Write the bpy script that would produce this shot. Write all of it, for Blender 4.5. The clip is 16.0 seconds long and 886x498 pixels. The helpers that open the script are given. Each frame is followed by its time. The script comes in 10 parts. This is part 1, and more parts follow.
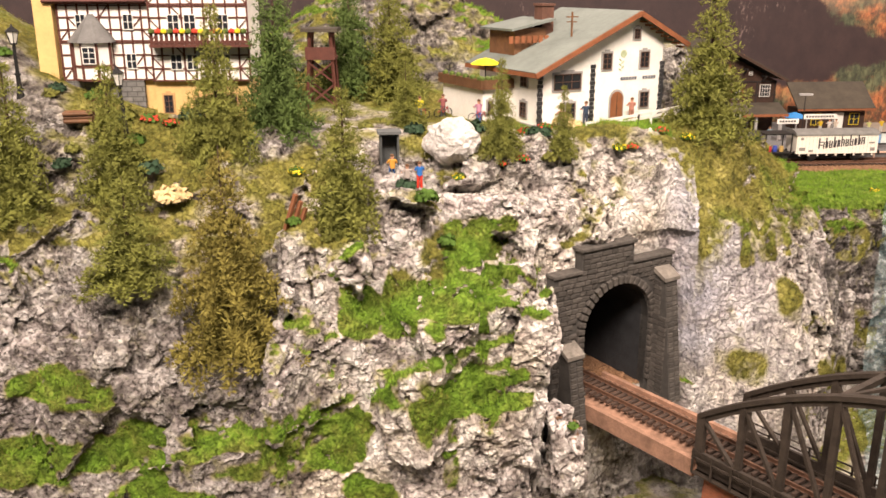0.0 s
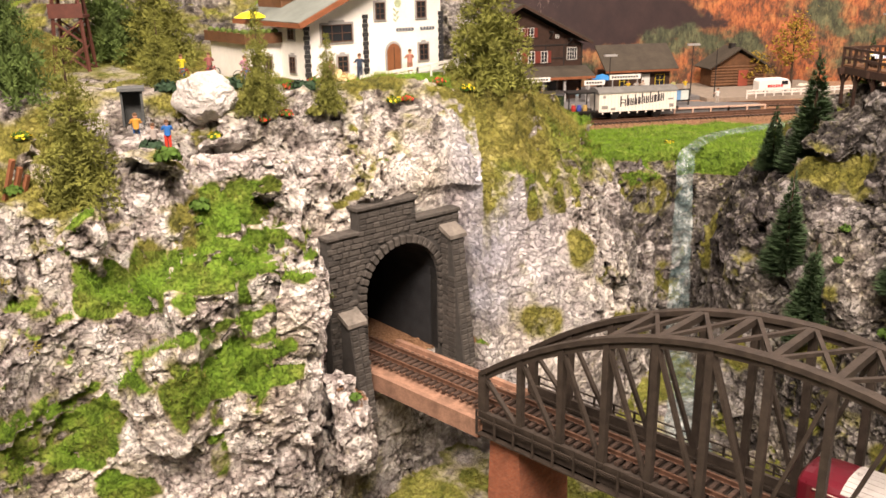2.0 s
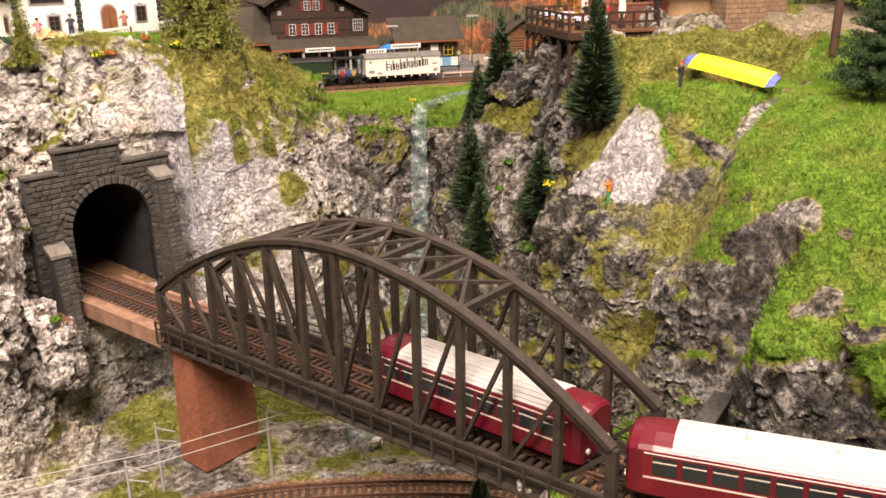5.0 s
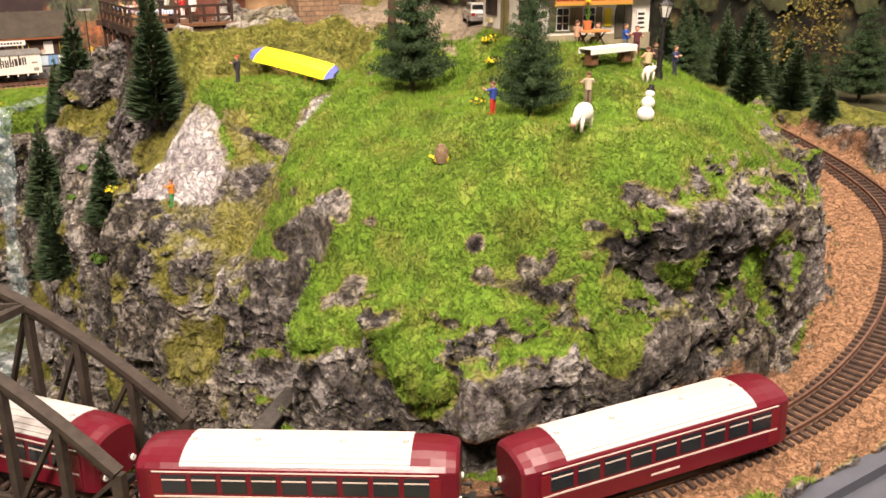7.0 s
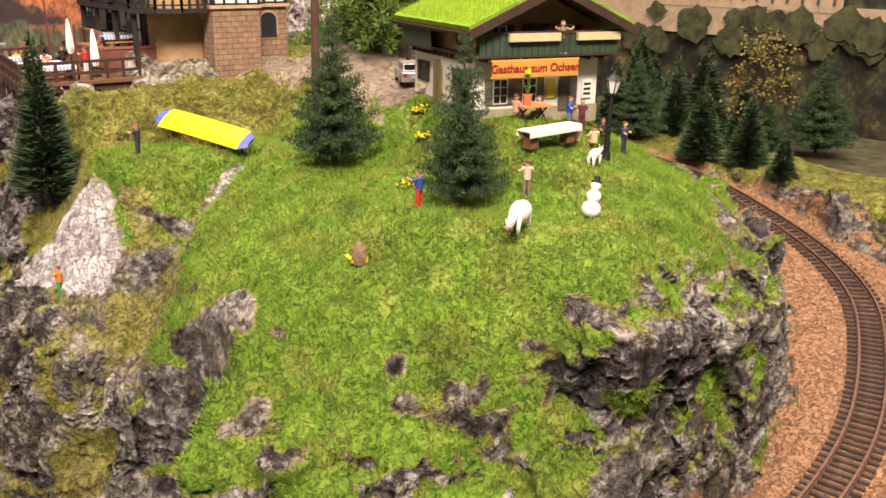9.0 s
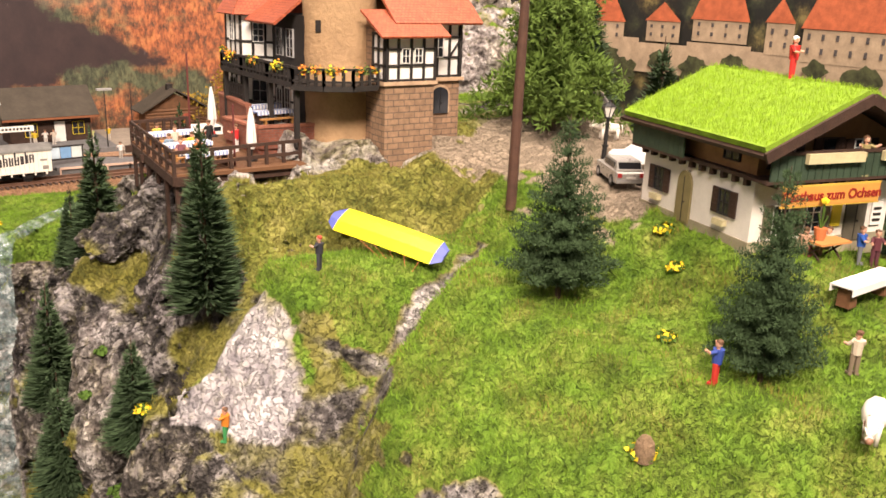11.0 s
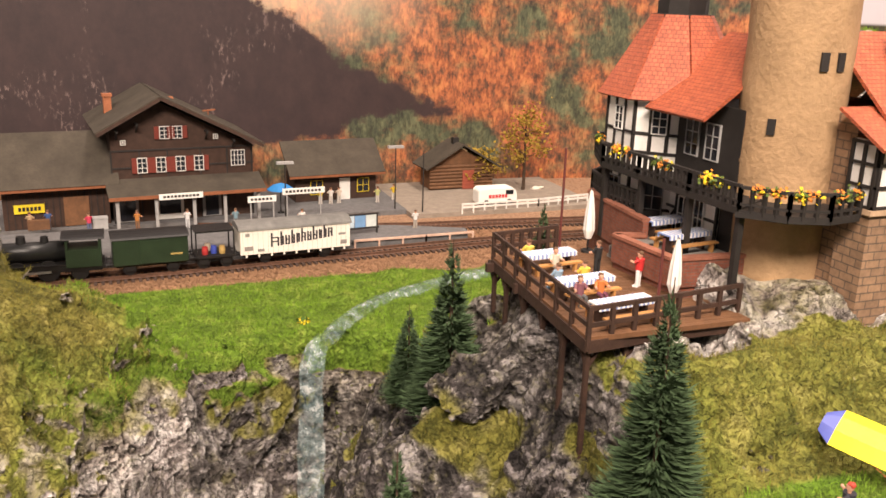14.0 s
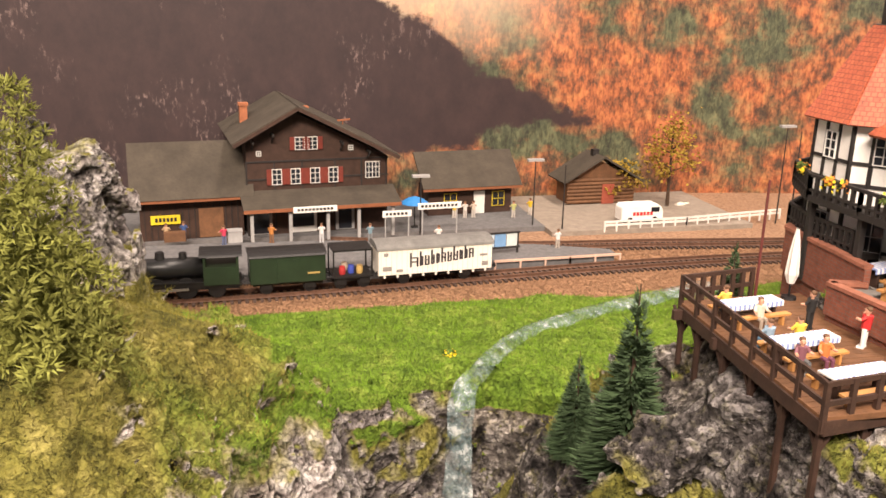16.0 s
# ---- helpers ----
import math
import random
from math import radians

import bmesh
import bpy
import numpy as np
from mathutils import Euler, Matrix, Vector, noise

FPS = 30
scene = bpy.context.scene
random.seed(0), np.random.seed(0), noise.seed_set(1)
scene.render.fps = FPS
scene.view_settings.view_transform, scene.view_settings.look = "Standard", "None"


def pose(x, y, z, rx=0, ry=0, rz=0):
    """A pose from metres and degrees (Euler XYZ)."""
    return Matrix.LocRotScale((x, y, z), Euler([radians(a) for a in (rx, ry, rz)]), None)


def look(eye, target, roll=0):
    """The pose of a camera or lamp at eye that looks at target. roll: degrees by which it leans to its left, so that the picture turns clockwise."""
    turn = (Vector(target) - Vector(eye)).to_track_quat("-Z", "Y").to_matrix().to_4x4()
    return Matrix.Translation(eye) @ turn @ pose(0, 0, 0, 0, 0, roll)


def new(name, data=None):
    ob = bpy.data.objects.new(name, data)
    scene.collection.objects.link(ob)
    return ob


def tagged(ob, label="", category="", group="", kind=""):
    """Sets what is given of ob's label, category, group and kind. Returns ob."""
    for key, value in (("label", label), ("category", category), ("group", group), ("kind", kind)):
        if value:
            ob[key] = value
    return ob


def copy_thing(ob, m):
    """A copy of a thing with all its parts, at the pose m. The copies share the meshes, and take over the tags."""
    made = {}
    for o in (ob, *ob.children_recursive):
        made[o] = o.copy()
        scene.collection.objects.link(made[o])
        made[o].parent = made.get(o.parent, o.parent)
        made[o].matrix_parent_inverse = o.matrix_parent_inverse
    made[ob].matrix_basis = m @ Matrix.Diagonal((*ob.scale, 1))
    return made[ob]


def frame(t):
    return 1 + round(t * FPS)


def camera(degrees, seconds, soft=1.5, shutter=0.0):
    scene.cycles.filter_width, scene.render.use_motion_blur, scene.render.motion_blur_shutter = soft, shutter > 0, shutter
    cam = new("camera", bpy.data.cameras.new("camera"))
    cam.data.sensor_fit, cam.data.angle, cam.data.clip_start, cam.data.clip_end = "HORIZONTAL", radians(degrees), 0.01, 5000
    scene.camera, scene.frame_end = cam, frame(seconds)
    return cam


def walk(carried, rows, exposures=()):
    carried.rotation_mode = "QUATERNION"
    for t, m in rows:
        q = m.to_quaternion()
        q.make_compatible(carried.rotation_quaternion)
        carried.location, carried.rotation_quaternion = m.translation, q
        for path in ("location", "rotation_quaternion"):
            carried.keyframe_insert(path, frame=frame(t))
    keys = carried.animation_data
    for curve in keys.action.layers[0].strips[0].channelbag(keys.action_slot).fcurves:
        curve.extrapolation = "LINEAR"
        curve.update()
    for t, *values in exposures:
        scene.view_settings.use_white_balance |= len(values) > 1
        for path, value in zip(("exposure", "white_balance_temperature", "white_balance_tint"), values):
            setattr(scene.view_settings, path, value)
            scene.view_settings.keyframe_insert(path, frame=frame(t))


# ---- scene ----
cam = camera(53.5, 16.0, soft=1.6)
METRES, EYE, TILT, LEAN, TURN = 1.0, 0.5, -17.0, 0.0, 0.0
ROWS = [
    (0.0, 0.0, 0.0, 0.0, 0.0, 0.0, -0.0),
    (0.5, 0.0153, 0.0197, -0.0034, -1.83, -0.31, 0.67),
    (1.0, 0.0354, 0.035, -0.0093, -4.17, -0.45, 1.55),
    (1.5, 0.0539, 0.0421, -0.016, -6.64, -0.64, 2.51),
    (2.0, 0.0697, 0.0403, -0.0237, -8.76, -0.81, 3.42),
    (2.5, 0.0859, 0.032, -0.0324, -10.33, -0.79, 4.4),
    (3.0, 0.0926, 0.0254, -0.0381, -11.7, -0.67, 4.77),
    (5.5, 0.2479, -0.1117, -0.0938, -16.08, -2.42, 5.6),
    (6.0, 0.2595, -0.1308, -0.1008, -21.38, -3.03, 6.85),
    (6.5, 0.2938, -0.1235, -0.0998, -26.86, -3.83, 8.08),
    (7.0, 0.3299, -0.1069, -0.0917, -32.64, -4.7, 9.51),
    (7.5, 0.3613, -0.0971, -0.0859, -36.76, -5.34, 10.4),
    (8.0, 0.3778, -0.0885, -0.0772, -38.13, -5.35, 10.67),
    (10.5, 0.3907, 0.0254, 0.0061, -31.1, -2.66, 6.8),
    (11.0, 0.368, 0.0739, 0.0256, -32.69, -2.68, 7.46),
    (11.5, 0.3454, 0.1141, 0.0439, -34.1, -2.52, 8.35),
    (12.0, 0.3237, 0.155, 0.0605, -33.24, -2.26, 8.13),
    (12.5, 0.3295, 0.2115, 0.081, -28.69, -1.75, 6.48),
    (13.0, 0.3487, 0.2463, 0.0982, -24.04, -0.82, 5.27),
    (13.5, 0.3486, 0.259, 0.1036, -20.84, -0.37, 4.55),
    (14.0, 0.3342, 0.2657, 0.1123, -19.69, -0.26, 4.05),
    (14.5, 0.3277, 0.2839, 0.1236, -18.43, 0.01, 3.55),
    (15.0, 0.3236, 0.2998, 0.1266, -16.64, -0.17, 3.12),
    (15.5, 0.3201, 0.3112, 0.1322, -14.74, -0.16, 2.81),
    (16.0, 0.3154, 0.325, 0.1357, -12.93, 0.04, 2.59),
]
walk(cam, [(t, pose(0, 0, EYE, TILT, LEAN, TURN) @ pose(METRES * x, METRES * y, METRES * z, 90 + pitch, roll, yaw)) for t, x, y, z, yaw, pitch, roll in ROWS],
     [(0.0, -0.30), (3.0, -0.22), (5.5, -0.27), (7.0, -0.25), (8.0, -0.31), (10.5, -0.16), (12.0, -0.15), (13.5, -0.25), (14.0, -0.35), (15.0, -0.11), (16.0, -0.10)])

# ---- world and light ----
world = bpy.data.worlds.new("world")
scene.world = world
world.use_nodes = True
wbg = world.node_tree.nodes["Background"]
wbg.inputs[0].default_value = (1.0, 0.90, 0.82, 1)
wbg.inputs[1].default_value = 0.14


def ceiling_lamp(x, y, z, sx, sy, watts, target):
    d = bpy.data.lights.new("ceiling_light", "AREA")
    d.shape, d.size, d.size_y, d.energy = "RECTANGLE", sx, sy, watts
    d.color = (1.0, 0.825, 0.70)
    o = new("ceiling_light", d)
    o.matrix_world = look((x, y, z), target)
    return o


ceiling_lamp(-0.15, -0.68, 1.75, 1.2, 0.35, 138, (-0.05, 0.7, 0.3))
ceiling_lamp(0.95, 0.50, 2.1, 1.2, 0.35, 58, (0.8, 0.5, 0.3))


# ---- materials ----
def nodes_of(m):
    m.use_nodes = True
    nt = m.node_tree
    return nt, nt.nodes["Principled BSDF"]


def link(nt, a, b):
    nt.links.new(a, b)


def add_noise(nt, scale, detail=4.0, rough=0.6, coord="Object"):
    tc = nt.nodes.new("ShaderNodeTexCoord")
    n = nt.nodes.new("ShaderNodeTexNoise")
    n.inputs["Scale"].default_value = scale
    n.inputs["Detail"].default_value = detail
    n.inputs["Roughness"].default_value = rough
    link(nt, tc.outputs[coord], n.inputs["Vector"])
    return n


def ramp(nt, src, stops):
    r = nt.nodes.new("ShaderNodeValToRGB")
    e = r.color_ramp.elements
    while len(e) < len(stops):
        e.new(0.5)
    for el, (p, c) in zip(e, stops):
        el.position = p
        el.color = (*c, 1)
    link(nt, src, r.inputs[0])
    return r


def mixc(nt, fac, a, b, mode="MIX"):
    m = nt.nodes.new("ShaderNodeMix")
    m.data_type, m.blend_type = "RGBA", mode
    for sock, v in ((m.inputs["Factor"], fac), (m.inputs["A"], a), (m.inputs["B"], b)):
        if isinstance(v, (int, float)):
            sock.default_value = v
        elif isinstance(v, tuple):
            sock.default_value = (*v, 1)
        else:
            link(nt, v, sock)
    return m.outputs["Result"]


def bump(nt, bsdf, height, strength, dist):
    b = nt.nodes.new("ShaderNodeBump")
    b.inputs["Strength"].default_value = strength
    b.inputs["Distance"].default_value = dist
    link(nt, height, b.inputs["Height"])
    link(nt, b.outputs[0], bsdf.inputs["Normal"])


def dim(c, k):
    return tuple(min(1, v * k) for v in c)


MATS = {}


def mat(name, color, rough=0.6, metal=0.0, var=0.25, scale=120.0, bumpy=0.25, bdist=0.0008, spread=0.0, spec=0.4):
    """Plain painted or moulded surface: colour that varies at two scales, fine relief, wear."""
    if name in MATS:
        return MATS[name]
    m = bpy.data.materials.new(name)
    nt, b = nodes_of(m)
    n1 = add_noise(nt, scale, 5)
    n2 = add_noise(nt, scale * 7, 4)
    c = ramp(nt, n1.outputs["Fac"], [(0.3, dim(color, 1 - var)), (0.7, dim(color, 1 + var * 0.6))])
    c2 = ramp(nt, n2.outputs["Fac"], [(0.35, (0.75, 0.74, 0.72)), (0.6, (1, 1, 1))])
    out = mixc(nt, min(1, var * 2.0), c.outputs[0], c2.outputs[0], "MULTIPLY")
    if spread:
        oi = nt.nodes.new("ShaderNodeObjectInfo")
        r = ramp(nt, oi.outputs["Random"], [(0, dim((1, 1, 1), 1 - spread)), (1, (1, 1, 1))])
        out = mixc(nt, 1.0, out, r.outputs[0], "MULTIPLY")
    link(nt, out, b.inputs["Base Color"])
    rr = nt.nodes.new("ShaderNodeMapRange")
    rr.inputs["To Min"].default_value = max(0.05, rough - 0.12)
    rr.inputs["To Max"].default_value = min(1, rough + 0.12)
    link(nt, n2.outputs["Fac"], rr.inputs["Value"])
    link(nt, rr.outputs[0], b.inputs["Roughness"])
    b.inputs["Metallic"].default_value = metal
    b.inputs["Specular IOR Level"].default_value = spec
    bump(nt, b, n2.outputs["Fac"], bumpy, bdist)
    MATS[name] = m
    return m


def masonry_mat(name, c1, c2, mortar, bw, bh, rough=0.85):
    """Small cast or printed masonry, too fine to pick apart."""
    if name in MATS:
        return MATS[name]
    m = bpy.data.materials.new(name)
    nt, b = nodes_of(m)
    geo = nt.nodes.new("ShaderNodeTexCoord")
    mp = nt.nodes.new("ShaderNodeMapping")
    link(nt, geo.outputs["UV"], mp.inputs["Vector"])
    br = nt.nodes.new("ShaderNodeTexBrick")
    br.inputs["Color1"].default_value = (*c1, 1)
    br.inputs["Color2"].default_value = (*c2, 1)
    br.inputs["Mortar"].default_value = (*mortar, 1)
    br.inputs["Scale"].default_value = 1.0
    br.inputs["Brick Width"].default_value = bw
    br.inputs["Row Height"].default_value = bh
    br.inputs["Mortar Size"].default_value = bh * 0.09
    link(nt, mp.outputs[0], br.inputs["Vector"])
    n = add_noise(nt, 260, 4)
    r = ramp(nt, n.outputs["Fac"], [(0.3, (0.55, 0.55, 0.55)), (0.7, (1, 1, 1))])
    link(nt, mixc(nt, 0.8, br.outputs["Color"], r.outputs[0], "MULTIPLY"), b.inputs["Base Color"])
    b.inputs["Roughness"].default_value = rough
    inv = nt.nodes.new("ShaderNodeMath")
    inv.operation = "SUBTRACT"
    inv.inputs[0].default_value = 1.0
    link(nt, br.outputs["Fac"], inv.inputs[1])
    bump(nt, b, inv.outputs[0], 0.8, 0.0008)
    MATS[name] = m
    return m


def terrain_mat():
    m = bpy.data.materials.new("scenery")
    nt, b = nodes_of(m)
    at = nt.nodes.new("ShaderNodeAttribute")
    at.attribute_name = "cover"
    sep = nt.nodes.new("ShaderNodeSeparateColor")
    link(nt, at.outputs["Color"], sep.inputs[0])
    at2 = nt.nodes.new("ShaderNodeAttribute")
    at2.attribute_name = "stone"
    sep2 = nt.nodes.new("ShaderNodeSeparateColor")
    link(nt, at2.outputs["Color"], sep2.inputs[0])
    # rock: cast plaster, stained grey, crevice shade painted in with black wash, edges dry-brushed pale like highlights
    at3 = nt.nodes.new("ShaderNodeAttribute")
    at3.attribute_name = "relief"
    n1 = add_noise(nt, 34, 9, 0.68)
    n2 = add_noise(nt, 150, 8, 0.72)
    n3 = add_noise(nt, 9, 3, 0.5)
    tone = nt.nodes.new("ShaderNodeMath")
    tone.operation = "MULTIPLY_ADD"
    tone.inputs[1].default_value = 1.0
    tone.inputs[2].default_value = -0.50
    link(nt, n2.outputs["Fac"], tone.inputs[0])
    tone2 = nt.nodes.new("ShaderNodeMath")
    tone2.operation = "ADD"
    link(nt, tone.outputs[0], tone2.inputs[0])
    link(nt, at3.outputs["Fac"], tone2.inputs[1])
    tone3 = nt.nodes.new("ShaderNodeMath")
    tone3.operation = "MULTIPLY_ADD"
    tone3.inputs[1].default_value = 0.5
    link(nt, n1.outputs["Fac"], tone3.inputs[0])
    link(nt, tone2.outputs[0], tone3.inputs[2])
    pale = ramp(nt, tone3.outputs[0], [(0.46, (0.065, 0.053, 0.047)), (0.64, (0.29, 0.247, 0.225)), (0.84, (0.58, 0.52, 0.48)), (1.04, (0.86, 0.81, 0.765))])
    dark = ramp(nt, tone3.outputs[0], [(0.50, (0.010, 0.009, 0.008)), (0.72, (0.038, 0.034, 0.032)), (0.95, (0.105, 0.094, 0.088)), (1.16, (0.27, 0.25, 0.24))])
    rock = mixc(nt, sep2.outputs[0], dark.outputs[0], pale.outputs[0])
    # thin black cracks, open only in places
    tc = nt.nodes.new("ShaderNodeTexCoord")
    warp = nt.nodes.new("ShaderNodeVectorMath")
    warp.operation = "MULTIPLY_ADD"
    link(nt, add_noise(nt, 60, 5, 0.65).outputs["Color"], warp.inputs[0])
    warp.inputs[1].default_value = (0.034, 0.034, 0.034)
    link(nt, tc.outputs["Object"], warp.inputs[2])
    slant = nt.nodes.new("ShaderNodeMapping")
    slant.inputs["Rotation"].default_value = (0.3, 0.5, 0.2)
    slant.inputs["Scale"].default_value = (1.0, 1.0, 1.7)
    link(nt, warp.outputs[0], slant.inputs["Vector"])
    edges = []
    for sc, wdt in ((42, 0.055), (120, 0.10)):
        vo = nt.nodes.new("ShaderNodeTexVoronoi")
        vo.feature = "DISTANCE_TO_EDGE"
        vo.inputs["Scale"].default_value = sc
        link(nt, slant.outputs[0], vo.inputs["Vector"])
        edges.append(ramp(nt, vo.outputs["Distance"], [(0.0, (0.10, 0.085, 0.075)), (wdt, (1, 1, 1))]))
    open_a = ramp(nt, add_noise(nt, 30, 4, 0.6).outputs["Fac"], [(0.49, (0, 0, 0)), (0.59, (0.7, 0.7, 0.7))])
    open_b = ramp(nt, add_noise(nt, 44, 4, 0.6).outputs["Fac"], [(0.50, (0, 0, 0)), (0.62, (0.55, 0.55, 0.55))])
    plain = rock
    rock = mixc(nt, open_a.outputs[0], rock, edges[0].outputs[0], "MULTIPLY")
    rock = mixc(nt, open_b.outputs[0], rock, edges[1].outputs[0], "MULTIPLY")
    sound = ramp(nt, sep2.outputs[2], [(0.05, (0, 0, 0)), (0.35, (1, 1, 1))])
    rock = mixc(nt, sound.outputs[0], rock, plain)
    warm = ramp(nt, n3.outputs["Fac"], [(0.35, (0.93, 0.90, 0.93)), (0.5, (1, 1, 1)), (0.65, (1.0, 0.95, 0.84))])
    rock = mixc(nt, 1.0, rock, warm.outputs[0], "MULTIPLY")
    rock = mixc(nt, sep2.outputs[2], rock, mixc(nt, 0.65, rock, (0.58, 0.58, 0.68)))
    # grass flock
    g1 = add_noise(nt, 45, 6, 0.7)
    g2 = add_noise(nt, 420, 3, 0.7)
    vivid = ramp(nt, g1.outputs["Fac"], [(0.3, (0.080, 0.155, 0.015)), (0.5, (0.150, 0.262, 0.026)), (0.72, (0.27, 0.365, 0.055))])
    olive = ramp(nt, g1.outputs["Fac"], [(0.3, (0.080, 0.080, 0.018)), (0.5, (0.225, 0.205, 0.045)), (0.72, (0.43, 0.375, 0.12))])
    grass = mixc(nt, sep.outputs[1], vivid.outputs[0], olive.outputs[0])
    gf = ramp(nt, g2.outputs["Fac"], [(0.35, (0.5, 0.5, 0.45)), (0.6, (1, 1, 1))])
    grass = mixc(nt, 0.8, grass, gf.outputs[0], "MULTIPLY")
    # edge of the grass breaks up
    mth = nt.nodes.new("ShaderNodeMath")
    mth.operation = "ADD"
    link(nt, sep.outputs[0], mth.inputs[0])
    sub = nt.nodes.new("ShaderNodeMath")
    sub.operation = "MULTIPLY_ADD"
    sub.inputs[1].default_value = 1.1
    sub.inputs[2].default_value = -0.55
    link(nt, n2.outputs["Fac"], sub.inputs[0])
    link(nt, sub.outputs[0], mth.inputs[1])
    edge = ramp(nt, mth.outputs[0], [(0.42, (0, 0, 0)), (0.58, (1, 1, 1))])
    # moss and scattered flock thin out beyond the turf
    fringe = ramp(nt, mth.outputs[0], [(0.02, (0, 0, 0)), (0.45, (0.75, 0.75, 0.75))])
    moss = mixc(nt, n1.outputs["Fac"], (0.13, 0.13, 0.022), (0.36, 0.33, 0.075))
    rock = mixc(nt, fringe.outputs[0], rock, moss)
    col = mixc(nt, edge.outputs[0], rock, grass)
    # sand, ballast and paving
    s1 = add_noise(nt, 520, 4, 0.75)
    sand = ramp(nt, s1.outputs["Fac"], [(0.32, (0.22, 0.172, 0.122)), (0.5, (0.31, 0.245, 0.175)), (0.68, (0.40, 0.325, 0.24))])
    ball = ramp(nt, s1.outputs["Fac"], [(0.32, (0.17, 0.088, 0.046)), (0.5, (0.31, 0.168, 0.090)), (0.68, (0.45, 0.275, 0.165))])
    col = mixc(nt, sep.outputs[2], col, sand.outputs[0])
    col = mixc(nt, sep2.outputs[1], col, ball.outputs[0])
    link(nt, col, b.inputs["Base Color"])
    b.inputs["Roughness"].default_value = 0.9
    b.inputs["Specular IOR Level"].default_value = 0.2
    mx = nt.nodes.new("ShaderNodeMath")
    mx.operation = "ADD"
    link(nt, n2.outputs["Fac"], mx.inputs[0])
    link(nt, edges[1].outputs[0], mx.inputs[1])
    b1 = nt.nodes.new("ShaderNodeBump")
    b1.inputs["Strength"].default_value = 0.9
    b1.inputs["Distance"].default_value = 0.0035
    link(nt, mx.outputs[0], b1.inputs["Height"])
    b2 = nt.nodes.new("ShaderNodeBump")
    b2.inputs["Strength"].default_value = 0.6
    b2.inputs["Distance"].default_value = 0.0015
    link(nt, g2.outputs["Fac"], b2.inputs["Height"])
    link(nt, b1.outputs[0], b2.inputs["Normal"])
    link(nt, b2.outputs[0], b.inputs["Normal"])
    return m


# ---- mesh helpers; the arguments are in millimetres unless said otherwise ----
MM = 0.001


def bx(bm, x0, x1, y0, y1, z0, z1, m=None):
    """A box between two corners, in mm, moved by m."""
    vs = [bm.verts.new(Vector((x * MM, y * MM, z * MM))) for x in (x0, x1) for y in (y0, y1) for z in (z0, z1)]
    if m is not None:
        for v in vs:
            v.co = m @ v.co
    for f in ((0, 1, 3, 2), (4, 6, 7, 5), (0, 4, 5, 1), (2, 3, 7, 6), (0, 2, 6, 4), (1, 5, 7, 3)):
        bm.faces.new([vs[i] for i in f])
    return vs


def prism(bm, pts, y0, y1, axis="y", m=None):
    """A polygon in mm pushed along an axis."""
    def at(p, d):
        if axis == "y":
            v = Vector((p[0], d, p[1]))
        elif axis == "x":
            v = Vector((d, p[0], p[1]))
        else:
            v = Vector((p[0], p[1], d))
        v = v * MM
        return m @ v if m is not None else v
    a = [bm.verts.new(at(p, y0)) for p in pts]
    b = [bm.verts.new(at(p, y1)) for p in pts]
    n = len(pts)
    bm.faces.new(a)
    bm.faces.new(b[::-1])
    for i in range(n):
        bm.faces.new((a[i], b[i], b[(i + 1) % n], a[(i + 1) % n]))
    bmesh.ops.recalc_face_normals(bm, faces=bm.faces[:])


def beam(bm, a, b, w, h=None):
    """A bar between two points in mm."""
    h = h or w
    a, b = Vector(a) * MM, Vector(b) * MM
    d = b - a
    q = d.to_track_quat("Z", "Y").to_matrix().to_4x4()
    m = Matrix.Translation(a) @ q
    L = d.length / MM
    return bx(bm, -w / 2, w / 2, -h / 2, h / 2, 0, L, m)


def tube(bm, a, b, r0, r1=None, seg=10, cap=True):
    """A round bar or cone between two points in mm."""
    r1 = r0 if r1 is None else r1
    a, b = Vector(a) * MM, Vector(b) * MM
    d = b - a
    q = d.to_track_quat("Z", "Y").to_matrix()
    ra, rb = [], []
    for i in range(seg):
        w = 2 * math.pi * i / seg
        e = Vector((math.cos(w), math.sin(w), 0))
        ra.append(bm.verts.new(a + q @ (e * r0 * MM)))
        rb.append(bm.verts.new(b + q @ (e * max(r1, 0.01) * MM)))
    for i in range(seg):
        j = (i + 1) % seg
        bm.faces.new((ra[i], ra[j], rb[j], rb[i]))
    if cap:
        bm.faces.new(ra[::-1])
        bm.faces.new(rb)


def ball(bm, c, r, sx=1, sy=1, sz=1, sub=2):
    res = bmesh.ops.create_icosphere(bm, subdivisions=sub, radius=r * MM)
    for v in res["verts"]:
        v.co = Vector((v.co.x * sx, v.co.y * sy, v.co.z * sz)) + Vector(c) * MM
    return res["verts"]


